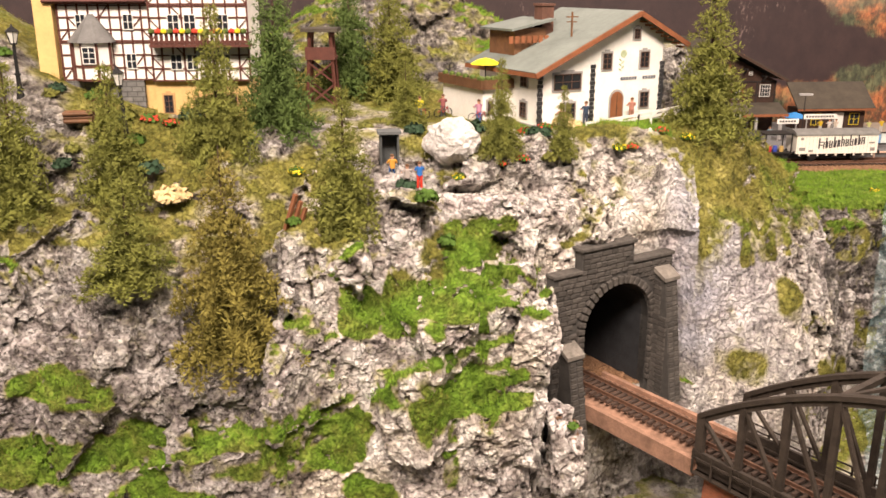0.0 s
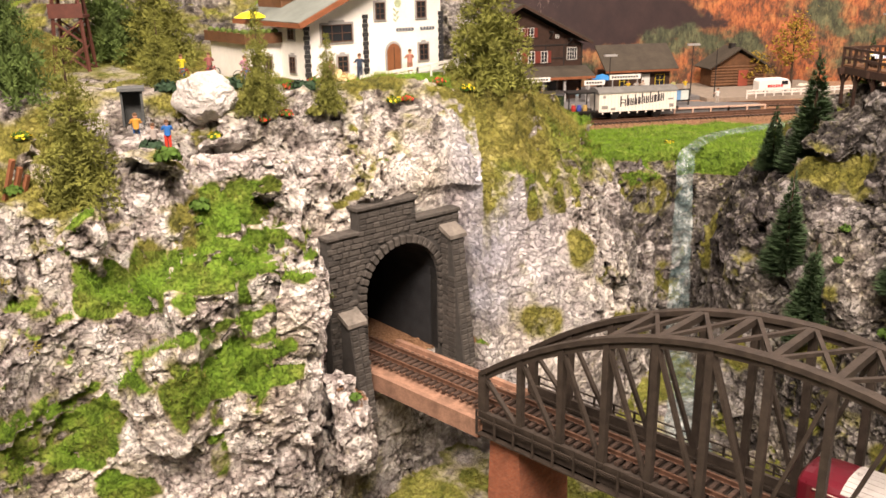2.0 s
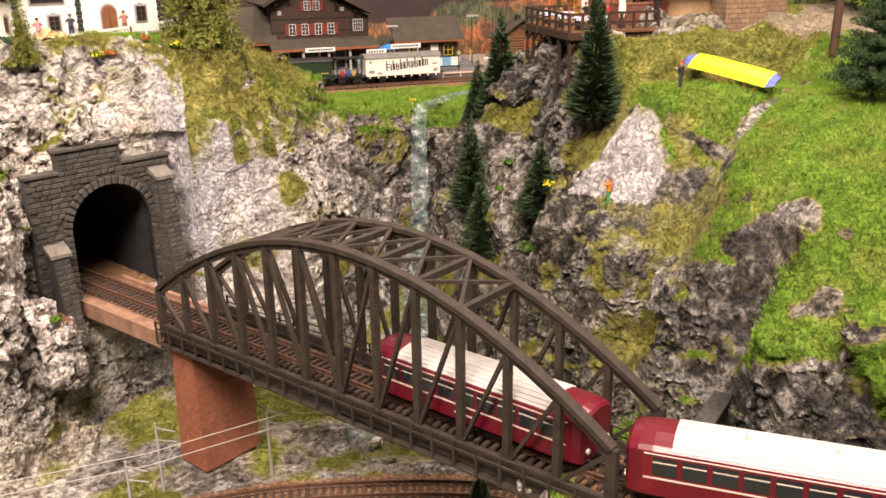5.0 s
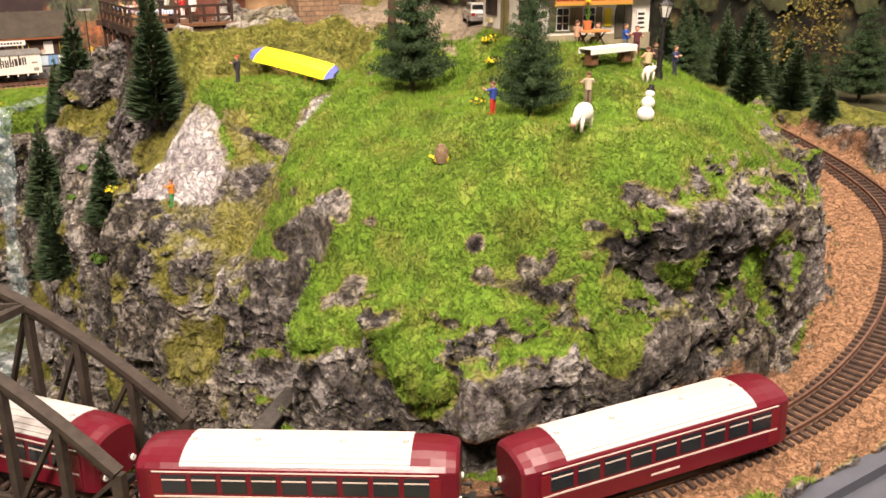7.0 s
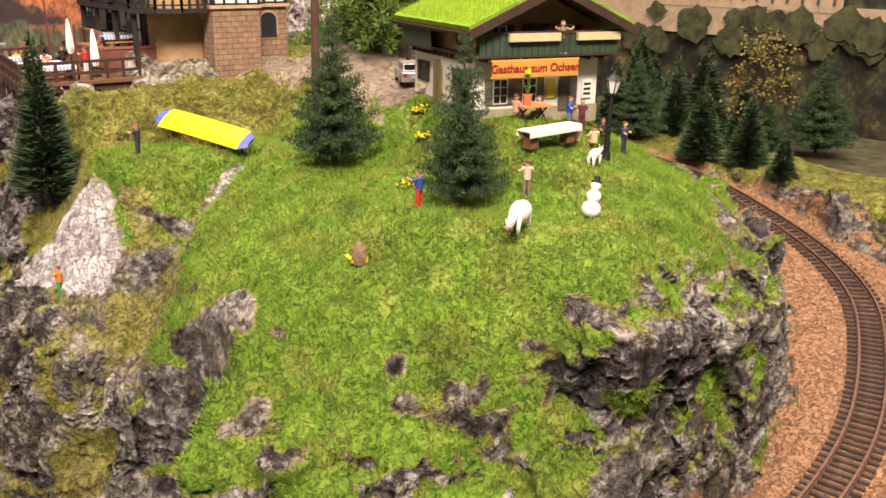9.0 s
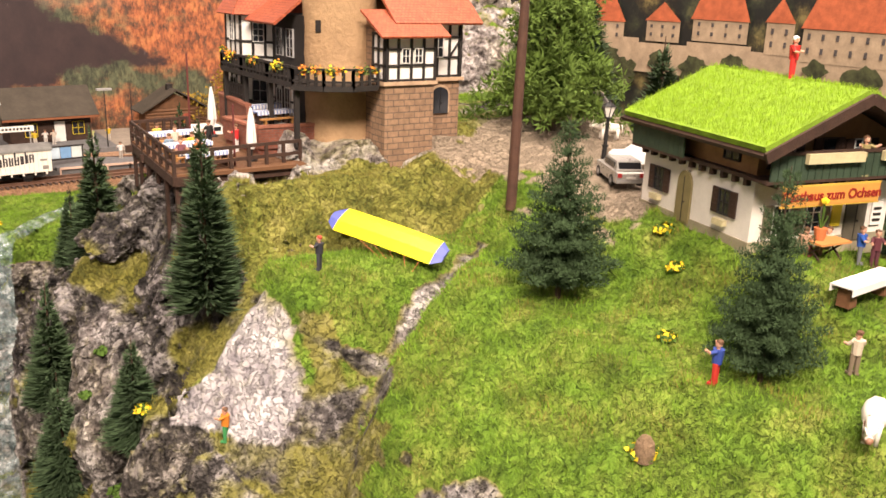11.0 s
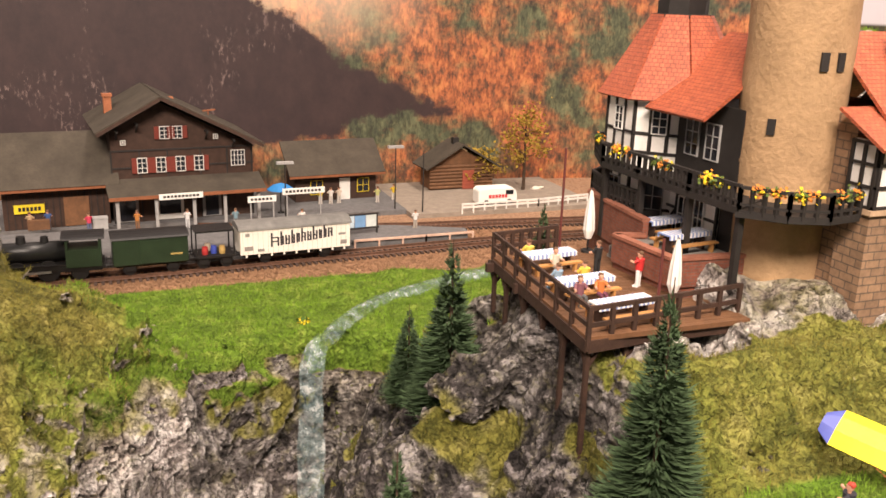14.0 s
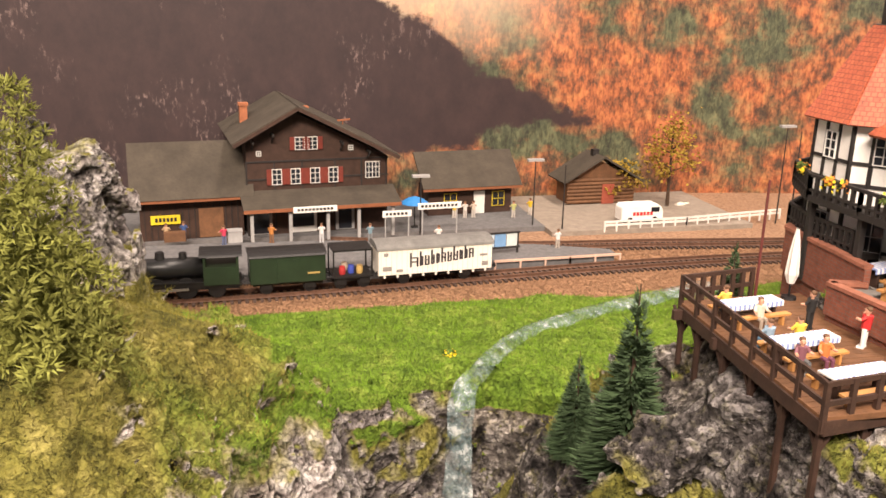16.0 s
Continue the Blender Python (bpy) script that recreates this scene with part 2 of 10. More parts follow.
def box_uv(me):
    """Lay a box mapping, in metres, on a mesh."""
    uv = me.uv_layers.new(name="UVMap")
    n = len(me.loops)
    co = np.empty(len(me.vertices) * 3)
    me.vertices.foreach_get("co", co)
    co = co.reshape(-1, 3)
    vi = np.empty(n, int)
    me.loops.foreach_get("vertex_index", vi)
    ls = np.empty(len(me.polygons), int)
    lt = np.empty(len(me.polygons), int)
    me.polygons.foreach_get("loop_start", ls)
    me.polygons.foreach_get("loop_total", lt)
    nr = np.empty(len(me.polygons) * 3)
    me.polygons.foreach_get("normal", nr)
    nr = np.repeat(nr.reshape(-1, 3), lt, axis=0)
    p = co[vi]
    top = np.abs(nr[:, 2]) > 0.9
    h = np.hypot(nr[:, 0], nr[:, 1]) + 1e-9
    u = np.where(top, p[:, 0], (-nr[:, 1] * p[:, 0] + nr[:, 0] * p[:, 1]) / h)
    v = np.where(top, p[:, 1], p[:, 2] * np.sqrt(1 + (nr[:, 2] / h) ** 2 * (np.abs(nr[:, 2]) < 0.9)))
    uv.data.foreach_set("uv", np.column_stack([u, v]).ravel())


def mesh_of(name, bm, material, smooth=False):
    me = bpy.data.meshes.new(name)
    bm.normal_update()
    bm.to_mesh(me)
    bm.free()
    for mm in (material if isinstance(material, (list, tuple)) else [material]):
        me.materials.append(mm)
    if smooth:
        me.polygons.foreach_set("use_smooth", [True] * len(me.polygons))
    box_uv(me)
    return me


def part(name, bm, material, parent, label="", smooth=False, bevel=0.0, m=None):
    """Link a bmesh as one mesh under a thing or a part."""
    if bevel:
        bmesh.ops.remove_doubles(bm, verts=bm.verts[:], dist=1e-6)
        bmesh.ops.bevel(bm, geom=bm.edges[:], offset=bevel * MM, segments=1, affect="EDGES", clamp_overlap=True)
    ob = new(name, mesh_of(name, bm, material, smooth))
    ob.parent = parent
    if m is not None:
        ob.matrix_basis = m
    if label:
        ob["label"] = label
    return ob


def thing(name, m, label, category, group="", kind=""):
    """An Empty at the base of a thing."""
    e = new(name)
    e.empty_display_size = 0.01
    e.matrix_world = m
    return tagged(e, label, category, group, kind)


def solo(name, bm, material, label, category, m=None, group="", kind="", smooth=False):
    ob = new(name, mesh_of(name, bm, material, smooth))
    if m is not None:
        ob.matrix_world = m
    return tagged(ob, label, category, group, kind)


# ---- noise on arrays ----
def hash3(ix, iy, iz, seed):
    h = (ix.astype(np.int64) * 374761393 + iy.astype(np.int64) * 668265263 + iz.astype(np.int64) * 2147483647 + seed * 1274126177) & 0xFFFFFFFF
    h = ((h ^ (h >> 13)) * 1274126177) & 0xFFFFFFFF
    h = ((h ^ (h >> 16)) * 2246822519) & 0xFFFFFFFF
    return ((h ^ (h >> 15)) & 0xFFFF).astype(np.float32) / 65535.0


def vnoise(p, seed=0):
    i = np.floor(p).astype(np.int64)
    f = (p - i).astype(np.float32)
    f = f * f * (3 - 2 * f)
    out = 0
    for dx in (0, 1):
        wx = f[:, 0] if dx else 1 - f[:, 0]
        for dy in (0, 1):
            wy = f[:, 1] if dy else 1 - f[:, 1]
            for dz in (0, 1):
                wz = f[:, 2] if dz else 1 - f[:, 2]
                out = out + wx * wy * wz * hash3(i[:, 0] + dx, i[:, 1] + dy, i[:, 2] + dz, seed)
    return out


def fbm(p, octs=4, seed=0, ridged=False):
    out, amp, tot = 0, 1.0, 0.0
    for k in range(octs):
        n = vnoise(p * (2.03 ** k) + 17.3 * k, seed + k)
        if ridged:
            n = 1 - np.abs(2 * n - 1)
        out = out + amp * n
        tot += amp
        amp *= 0.5
    return out / tot


def facets(p, seed=0):
    """Rock broken into tilted planes: a height that is straight within each cell, and the distance to its edge."""
    i = np.floor(p).astype(np.int64)
    d1 = np.full(len(p), 9.0, np.float32)
    d2 = np.full(len(p), 9.0, np.float32)
    val = np.zeros(len(p), np.float32)
    for dx in (-1, 0, 1):
        for dy in (-1, 0, 1):
            for dz in (-1, 0, 1):
                c = i + np.array((dx, dy, dz))
                h = [hash3(c[:, 0], c[:, 1], c[:, 2], seed + 7 * k) for k in range(4)]
                q = np.column_stack([c[:, k] + h[k] for k in range(3)]) - p
                d = np.sqrt((q ** 2).sum(1)).astype(np.float32)
                plane = q[:, 0] * (h[1] - 0.5) * 2 + q[:, 1] * (h[2] - 0.5) * 2 + q[:, 2] * (h[0] - 0.5) * 2 + (h[3] - 0.5) * 0.9
                d2 = np.where(d < d1, d1, np.minimum(d2, d))
                val = np.where(d < d1, plane, val)
                d1 = np.minimum(d1, d)
    return val, d2 - d1


def poly_dist(X, Y, pts):
    """Signed distance to a closed polygon, positive inside."""
    d = np.full(X.shape, 9.0)
    inside = np.zeros(X.shape, bool)
    n = len(pts)
    for k in range(n):
        (ax, ay), (cx, cy) = pts[k], pts[(k + 1) % n]
        ex, ey = cx - ax, cy - ay
        t = np.clip(((X - ax) * ex + (Y - ay) * ey) / (ex * ex + ey * ey), 0, 1)
        d = np.minimum(d, np.hypot(X - ax - t * ex, Y - ay - t * ey))
        cross = ((ay > Y) != (cy > Y)) & (X < ex * (Y - ay) / (ey if ey else 1e-9) + ax)
        inside ^= cross
    return np.where(inside, d, -d)


def spline(pts, step):
    """A smooth line through points, sampled evenly."""
    p = np.array(pts, float)
    p = np.vstack([2 * p[0] - p[1], p, 2 * p[-1] - p[-2]])
    out = []
    for k in range(1, len(p) - 2):
        for t in np.linspace(0, 1, 24, endpoint=False):
            a, b_, c, d = p[k - 1], p[k], p[k + 1], p[k + 2]
            out.append(0.5 * (2 * b_ + (c - a) * t + (2 * a - 5 * b_ + 4 * c - d) * t * t + (3 * b_ - a - 3 * c + d) * t ** 3))
    out.append(p[-2])
    out = np.array(out)
    s = np.r_[0, np.cumsum(np.linalg.norm(np.diff(out, axis=0), axis=1))]
    q = np.arange(0, s[-1], step)
    return np.column_stack([np.interp(q, s, out[:, k]) for k in range(out.shape[1])])


def near_line(X, Y, line):
    """Distance in plan to a sampled line, and the line's height there."""
    best = np.full(X.shape, 9.0)
    zz = np.zeros(X.shape)
    for x, y, z in line:
        d = np.hypot(X - x, Y - y)
        sel = d < best
        best[sel] = d[sel]
        zz[sel] = z
    return best, zz


# ---- plan: lines of the tracks, the bridge axis ----
BA = Vector((0.198, 0.5555, 0.0))
BD = Vector((0.597, -0.803, 0.0)).normalized()
BR = Vector((0.803, 0.597, 0.0)).normalized()
BLEN, RAIL = 0.372, 0.187
upper_line = spline([(0.03, 0.783, 0.187), (0.126, 0.652, 0.187), (0.198, 0.5555, 0.187), (0.310, 0.406, 0.187), (0.420, 0.257, 0.187), (0.480, 0.203, 0.188), (0.548, 0.157, 0.190), (0.62, 0.130, 0.193),
                     (0.72, 0.118, 0.20), (0.80, 0.125, 0.21), (0.88, 0.150, 0.222), (0.97, 0.20, 0.235), (1.013, 0.24, 0.245), (1.040, 0.287, 0.255), (1.060, 0.353, 0.268), (1.072, 0.423, 0.28), (1.08, 0.52, 0.287), (1.07, 0.66, 0.287)], 0.006)
lower_line = spline([(0.02, 0.425, 0.078), (0.10, 0.45, 0.078), (0.17, 0.461, 0.078), (0.24, 0.463, 0.078), (0.31, 0.452, 0.078), (0.38, 0.432, 0.078), (0.44, 0.397, 0.078), (0.50, 0.345, 0.078), (0.57, 0.27, 0.078)], 0.006)
front_line = spline([(0.12, 1.066, 0.287), (0.31, 1.063, 0.287), (0.534, 1.079, 0.287), (0.724, 1.091, 0.287), (0.95, 1.09, 0.287)], 0.006)
back_line = spline([(0.40, 1.215, 0.287), (0.50, 1.19, 0.287), (0.62, 1.165, 0.287), (0.74, 1.155, 0.287), (0.95, 1.13, 0.287)], 0.006)

# ---- ground: one carved sheet of plaster scenery ----
LEFT = [(-0.60, 0.50), (-0.28, 0.505), (-0.14, 0.512), (0.0, 0.528), (0.07, 0.545), (0.086, 0.585), (0.090, 0.622), (0.130, 0.654), (0.185, 0.690), (0.215, 0.668), (0.24, 0.652), (0.31, 0.665), (0.37, 0.735), (0.415, 0.80), (0.43, 0.85), (0.36, 0.93), (0.24, 1.0), (0.12, 1.02), (-0.1, 1.06), (-0.6, 1.06)]
HILL = [(0.466, 0.862), (0.452, 0.825), (0.441, 0.775), (0.435, 0.68), (0.445, 0.57), (0.462, 0.49), (0.495, 0.41), (0.505, 0.33), (0.505, 0.265), (0.545, 0.207), (0.60, 0.166), (0.66, 0.143), (0.71, 0.138), (0.77, 0.148), (0.85, 0.187), (0.915, 0.255), (0.945, 0.34), (0.955, 0.45), (0.96, 0.62), (0.98, 0.84), (0.74, 0.88), (0.60, 0.85), (0.53, 0.83)]
CREST = [(-0.46, 0.66), (-0.25, 0.645), (-0.1, 0.648), (0.0, 0.66), (0.09, 0.672), (0.17, 0.695), (0.235, 0.728), (0.27, 0.75), (0.315, 0.80), (0.345, 0.86), (0.30, 0.95), (0.12, 1.0), (-0.46, 1.02)]
STATION = [(-0.6, 0.95), (0.30, 0.80), (0.40, 0.825), (0.43, 0.845), (0.47, 0.855), (0.50, 0.835), (0.60, 0.80), (1.00, 0.30), (1.40, 0.10), (1.40, 1.5), (-0.6, 1.5)]
CELL = 0.0036
X0, Y0, Z0, NX, NY, NZ = -0.47, 0.0, 0.036, 465, 322, 140


def heights(X, Y):
    """Height of the bare ground at places in plan."""
    wob = (fbm(np.column_stack([X.ravel() * 14, Y.ravel() * 14, 0 * X.ravel()]), 3, 5).reshape(X.shape) - 0.5)
    wob2 = (fbm(np.column_stack([X.ravel() * 40, Y.ravel() * 40, 0 * X.ravel()]), 3, 9).reshape(X.shape) - 0.5)
    h = 0.068 + 0.015 * wob + 0.02 * np.clip((Y - 0.5) / 0.3, 0, 1)
    # left massif
    d = poly_dist(X, Y, LEFT) + 0.030 * wob + 0.010 * wob2
    top = np.interp(X, [-0.5, -0.2, 0.0, 0.16, 0.24, 0.30, 0.33, 0.36, 0.40, 0.43], [0.40, 0.392, 0.385, 0.387, 0.374, 0.353, 0.335, 0.313, 0.292, 0.284])
    prof = np.interp(d, [0, 0.010, 0.024, 0.05, 0.085, 0.12, 0.16], [0.0, 0.35, 0.62, 0.72, 0.85, 0.93, 1.0])
    raw = 0.07 + (top - 0.07) * prof
    step = 0.052 + 0.0 * raw
    ph = (raw + 0.05 * wob) / step
    fr = ph - np.floor(ph)
    ledge = (np.floor(ph) + np.clip((fr - 0.42) / 0.58, 0, 1) ** 1.2) * step - 0.05 * wob
    kk = np.clip((0.30 - X) / 0.06, 0, 1) * np.clip((0.15 - d) / 0.05, 0, 1) * np.clip((0.37 - raw) / 0.02, 0, 1)
    raw = raw + (ledge + 0.008 - raw) * 0.8 * kk
    dc = poly_dist(X, Y, CREST) + 0.012 * wob
    sharp = np.interp(dc, [-0.045, -0.03, -0.012, 0.0, 0.02], [-0.13, -0.07, -0.035, -0.012, 0.0])
    round_ = np.interp(dc, [-0.06, -0.045, -0.03, -0.012, 0.0, 0.02], [-0.12, -0.075, -0.05, -0.026, -0.010, 0.0])
    raw = np.maximum(raw, np.where(dc > -0.045, top + sharp + (round_ - sharp) * np.clip((X - 0.19) / 0.04, 0, 1), 0))
    hl = np.where(d > 0, raw, 0)
    # crag behind the half-timbered house
    crag = np.exp(-(((X + 0.05) / 0.16) ** 2 + ((Y - 1.0) / 0.09) ** 2)) * 0.12 + np.exp(-(((X + 0.45) / 0.14) ** 2 + ((Y - 0.75) / 0.2) ** 2)) * 0.10
    hl = hl - np.clip(Y - 0.82, 0, 0.2) * 0.36 * np.clip((X - 0.20) / 0.04, 0, 1) * np.clip((hl - 0.29) / 0.03, 0, 1)
    hl = hl + crag * (d > 0)
    # dark crag beside the white house
    hl = np.maximum(hl, (0.36 + 0.075 * np.clip(1.5 * np.exp(-(((X - 0.212) / 0.030) ** 2 + ((Y - 0.885) / 0.045) ** 2)), 0, 1) + 0.03 * wob2) * (np.hypot((X - 0.212) / 0.045, (Y - 0.885) / 0.06) < 1.0))
    h = np.maximum(h, hl)
    # station level
    ds = poly_dist(X, Y, STATION) + 0.012 * wob + 0.006 * wob2
    h = np.maximum(h, np.where(ds > 0, np.interp(ds, [0, 0.012, 0.02, 0.035], [0.08, 0.2, 0.272, 0.285]), 0))
    # right hill, castle ledge and inn yard
    dh = poly_dist(X, Y, HILL) + 0.028 * wob + 0.010 * wob2
    soft = np.interp(dh, [0, 0.012, 0.026, 0.045, 0.06, 0.08, 0.10, 0.13, 0.18, 0.25], [0.12, 0.215, 0.25, 0.282, 0.300, 0.318, 0.330, 0.345, 0.370, 0.40])
    steep = np.interp(dh, [0, 0.010, 0.022, 0.04, 0.07, 0.10, 0.14, 0.20], [0.12, 0.25, 0.303, 0.325, 0.345, 0.358, 0.375, 0.398])
    mid = np.interp(dh, [0, 0.012, 0.026, 0.05, 0.075, 0.10, 0.13], [0.12, 0.215, 0.25, 0.295, 0.332, 0.365, 0.40])
    k = np.clip((X - 0.62) / 0.06, 0, 1) * np.where(Y < 0.45, 1, np.clip((X - 0.70) / 0.05, 0, 1))
    hh = soft + (steep - soft) * k
    hh = np.where(dh > 0, hh + (mid - hh) * np.clip((Y - 0.50) / 0.06, 0, 1) * (Y >= 0.45) * (X < 0.72), 0)
    # pasture, launching terrace, olive hump, yard of the castle
    ease = lambda v: v * v * (3 - 2 * v)
    top2 = 0.347 + 0.036 * ease(np.clip((X - 0.672) / 0.052, 0, 1)) * ease(np.clip((Y - 0.225) / 0.06, 0, 1))
    top2 = np.maximum(top2, 0.347 + 0.041 * ease(np.clip((Y - 0.530) / 0.05, 0, 1)) + 0.012 * ease(np.clip((Y - 0.60) / 0.05, 0, 1)))
    top2 = top2 - 0.009 * np.clip((0.70 - X) / 0.03, 0, 1) * np.clip((Y - 0.54) / 0.05, 0, 1)
    hh = hh + 0.024 * np.exp(-(((X - 0.560) / 0.034) ** 2 + ((Y - 0.492) / 0.028) ** 2)) * (dh > 0)
    hh = np.where(dh > 0, np.minimum(hh, top2 + 0.006 * wob), hh)
    plate = (X > 0.70) & (Y > 0.47) & (dh > 0.028)
    hh = np.where(plate, np.maximum(hh, top2 - 0.03 * np.clip((0.06 - dh) / 0.03, 0, 1) + 0.004 * wob), hh)
    # gully between the launching slope and the pasture
    gy = np.interp(X, [0.46, 0.56, 0.63, 0.72], [0.395, 0.437, 0.470, 0.525])
    gd = np.interp(X, [0.46, 0.56, 0.63, 0.70], [0.024, 0.024, 0.012, 0.0])
    hh = hh - gd * np.exp(-((Y - gy) / 0.012) ** 2) * (dh > 0)
    h = np.maximum(h, hh)
    peak = 0.24 * np.exp(-(((X - 1.00) / 0.10) ** 2 + ((Y - 0.95) / 0.10) ** 2))
    h = np.maximum(h, np.where(peak > 0.03, 0.27 + peak, 0))
    # outer rim beside the curve
    rim = np.hypot((X - 1.02), (Y - 0.08))
    h = np.maximum(h, np.where((Y < 0.6) & (X > 0.6), 0.17 + 0.0 * X, 0))
    h = np.maximum(h, np.interp(rim, [0, 0.10, 0.14], [0.27, 0.25, 0.0]))
    h = np.maximum(h, np.where(X > 1.12, 0.285 + 0.04 * wob, 0))
    # bed of the stream
    ds_, _ = near_line(X, Y, spline([(0.72, 1.02, 0.287), (0.58, 0.970, 0.287), (0.52, 0.938, 0.287), (0.483, 0.90, 0.287), (0.46, 0.866, 0.286)], 0.012))
    h = np.where((ds_ < 0.022) & (h > 0.25), np.minimum(h, 0.2835 + 0.004 * np.clip((ds_ - 0.012) / 0.01, 0, 1)), h)
    # room under the deck and the terrace
    h = np.where((X > 0.505) & (X < 0.600) & (Y > 0.598) & (Y < 0.745), np.minimum(h, 0.368), h)
    h = np.where((X > 0.583) & (X < 0.632) & (Y > 0.660) & (Y < 0.80), np.minimum(h, 0.384), h)
    h = np.where((X > 0.605) & (X < 0.70) & (Y > 0.600) & (Y < 0.662), np.maximum(h, 0.374 + 0.010 * np.clip((X - 0.605) / 0.05, 0, 1)), h)
    # bare shelf at the foot of the terrace wall
    h = np.where((X > 0.585) & (X < 0.612) & (Y > 0.612) & (Y < 0.656), np.minimum(h, 0.377 + 0.006 * wob2), h)
    # bare apron that rises to the foot of the castle
    apron = 0.378 + 0.015 * ease(np.clip((Y - 0.588) / 0.026, 0, 1)) * ease(np.clip((X - 0.610) / 0.042, 0, 1)) + 0.004 * wob2
    h = np.where((X > 0.612) & (X < 0.74) & (Y > 0.588) & (Y < 0.68), np.maximum(h, apron), h)
    h = np.where((X > 0.56) & (X < 0.90) & (Y < 0.074), np.minimum(h, 0.165), h)
    # beds of the tracks
    for line, w in ((upper_line[(upper_line[:, 1] < 0.262) | (upper_line[:, 0] > 0.8)], 0.030), (front_line, 0.024), (back_line, 0.024), (lower_line[lower_line[:, 0] < 0.515], 0.024)):
        dl, zl = near_line(X, Y, line[::2])
        f = np.clip((dl - w) / 0.03, 0, 1)
        bed = zl - 0.0045
        fill = np.where(dl < w + 0.035, bed - 0.10 * np.clip(dl - w, 0, 1) * 12 * 0.1, 0)
        h = np.where(dl < w, bed, h)
        h = np.where((dl >= w) & (dl < w + 0.03), np.maximum(fill, np.minimum(h, bed + (h - bed) * f + 0.06 * f)), h)
    h = np.where((X > 0.56) & (X < 0.90) & (Y < 0.070), np.minimum(h, 0.165), h)
    return h


# boulders and beds that stand out of the left face, and the lip of the pasture: x, z, y of the face, half width, half height, tilt
BLOCKS = [(-0.083, 0.306, 0.558, 0.027, 0.028, 8), (0.036, 0.262, 0.561, 0.042, 0.030, -6), (-0.052, 0.254, 0.545, 0.045, 0.020, 5), (0.040, 0.186, 0.546, 0.032, 0.030, -10),
          (-0.020, 0.222, 0.530, 0.018, 0.034, 4), (-0.143, 0.235, 0.520, 0.030, 0.028, 0), (0.092, 0.165, 0.570, 0.014, 0.036, -4), (0.086, 0.308, 0.618, 0.018, 0.020, -15),
          (0.008, 0.336, 0.620, 0.055, 0.013, 3), (-0.040, 0.316, 0.586, 0.028, 0.028, -8), (-0.078, 0.186, 0.538, 0.028, 0.026, 10), (-0.185, 0.225, 0.518, 0.026, 0.030, -6)]
LIPS = [(0.694, 0.304, 0.152, 0.034, 0.013, -6), (0.745, 0.296, 0.156, 0.026, 0.014, 8), (0.585, 0.226, 0.176, 0.036, 0.020, 4), (0.655, 0.236, 0.156, 0.024, 0.022, -5)]


def block_sdf(P, x, z, face, hx, hz, tilt):
    """Depth inside a rounded block whose front lies at y = face."""
    hy = 0.030
    a = math.radians(tilt)
    w = 0.5 * a
    qx, qy, qz = P[:, 0] - x, P[:, 1] - face - hy, P[:, 2] - z
    ux = qx * math.cos(a) - qz * math.sin(a)
    uz = qx * math.sin(a) + qz * math.cos(a)
    vx = ux * math.cos(w) + qy * math.sin(w)
    vy = -ux * math.sin(w) + qy * math.cos(w)
    r = 0.008
    q = np.column_stack([np.abs(vx) - hx + r, np.abs(vy) - hy + r, np.abs(uz) - hz + r])
    return r - np.linalg.norm(np.maximum(q, 0), axis=1) - np.minimum(q.max(1), 0)


def normals_of(V, Q):
    d1, d2 = V[Q[:, 2]] - V[Q[:, 0]], V[Q[:, 3]] - V[Q[:, 1]]
    fn = np.cross(d1, d2)
    N = np.zeros(V.shape)
    for c in range(3):
        for k in range(4):
            N[:, c] += np.bincount(Q[:, k], fn[:, c], len(V))
    return N / np.maximum(np.linalg.norm(N, axis=1), 1e-12)[:, None]


def refine(V, Q, mark):
    """Split the marked quads in four; their neighbours take the new points into their edges."""
    n = len(V)
    E = np.stack([Q, np.roll(Q, -1, 1)], 2)
    E.sort(2)
    key = E[:, :, 0].astype(np.int64) * n + E[:, :, 1]
    cut = np.unique(key[mark])
    mid = 0.5 * (V[cut // n] + V[cut % n])
    pos = np.minimum(np.searchsorted(cut, key), len(cut) - 1)
    has = cut[pos] == key
    mi = np.where(has, n + pos, -1)
    QM, MM_ = Q[mark], mi[mark]
    cen = n + len(cut) + np.arange(len(QM))
    V2 = np.vstack([V, mid, V[QM].mean(1)])
    small = [np.column_stack([QM[:, k], MM_[:, k], cen, MM_[:, k - 1]]) for k in range(4)]
    rest = ~mark & ~has.any(1)
    border = np.flatnonzero(~mark & has.any(1))
    quads = np.vstack([Q[rest]] + small)
    ngons = []
    for f in border:
        g = []
        for k in range(4):
            g.append(Q[f, k])
            if mi[f, k] >= 0:
                g.append(mi[f, k])
        ngons.append(g)
    return V2, quads, ngons


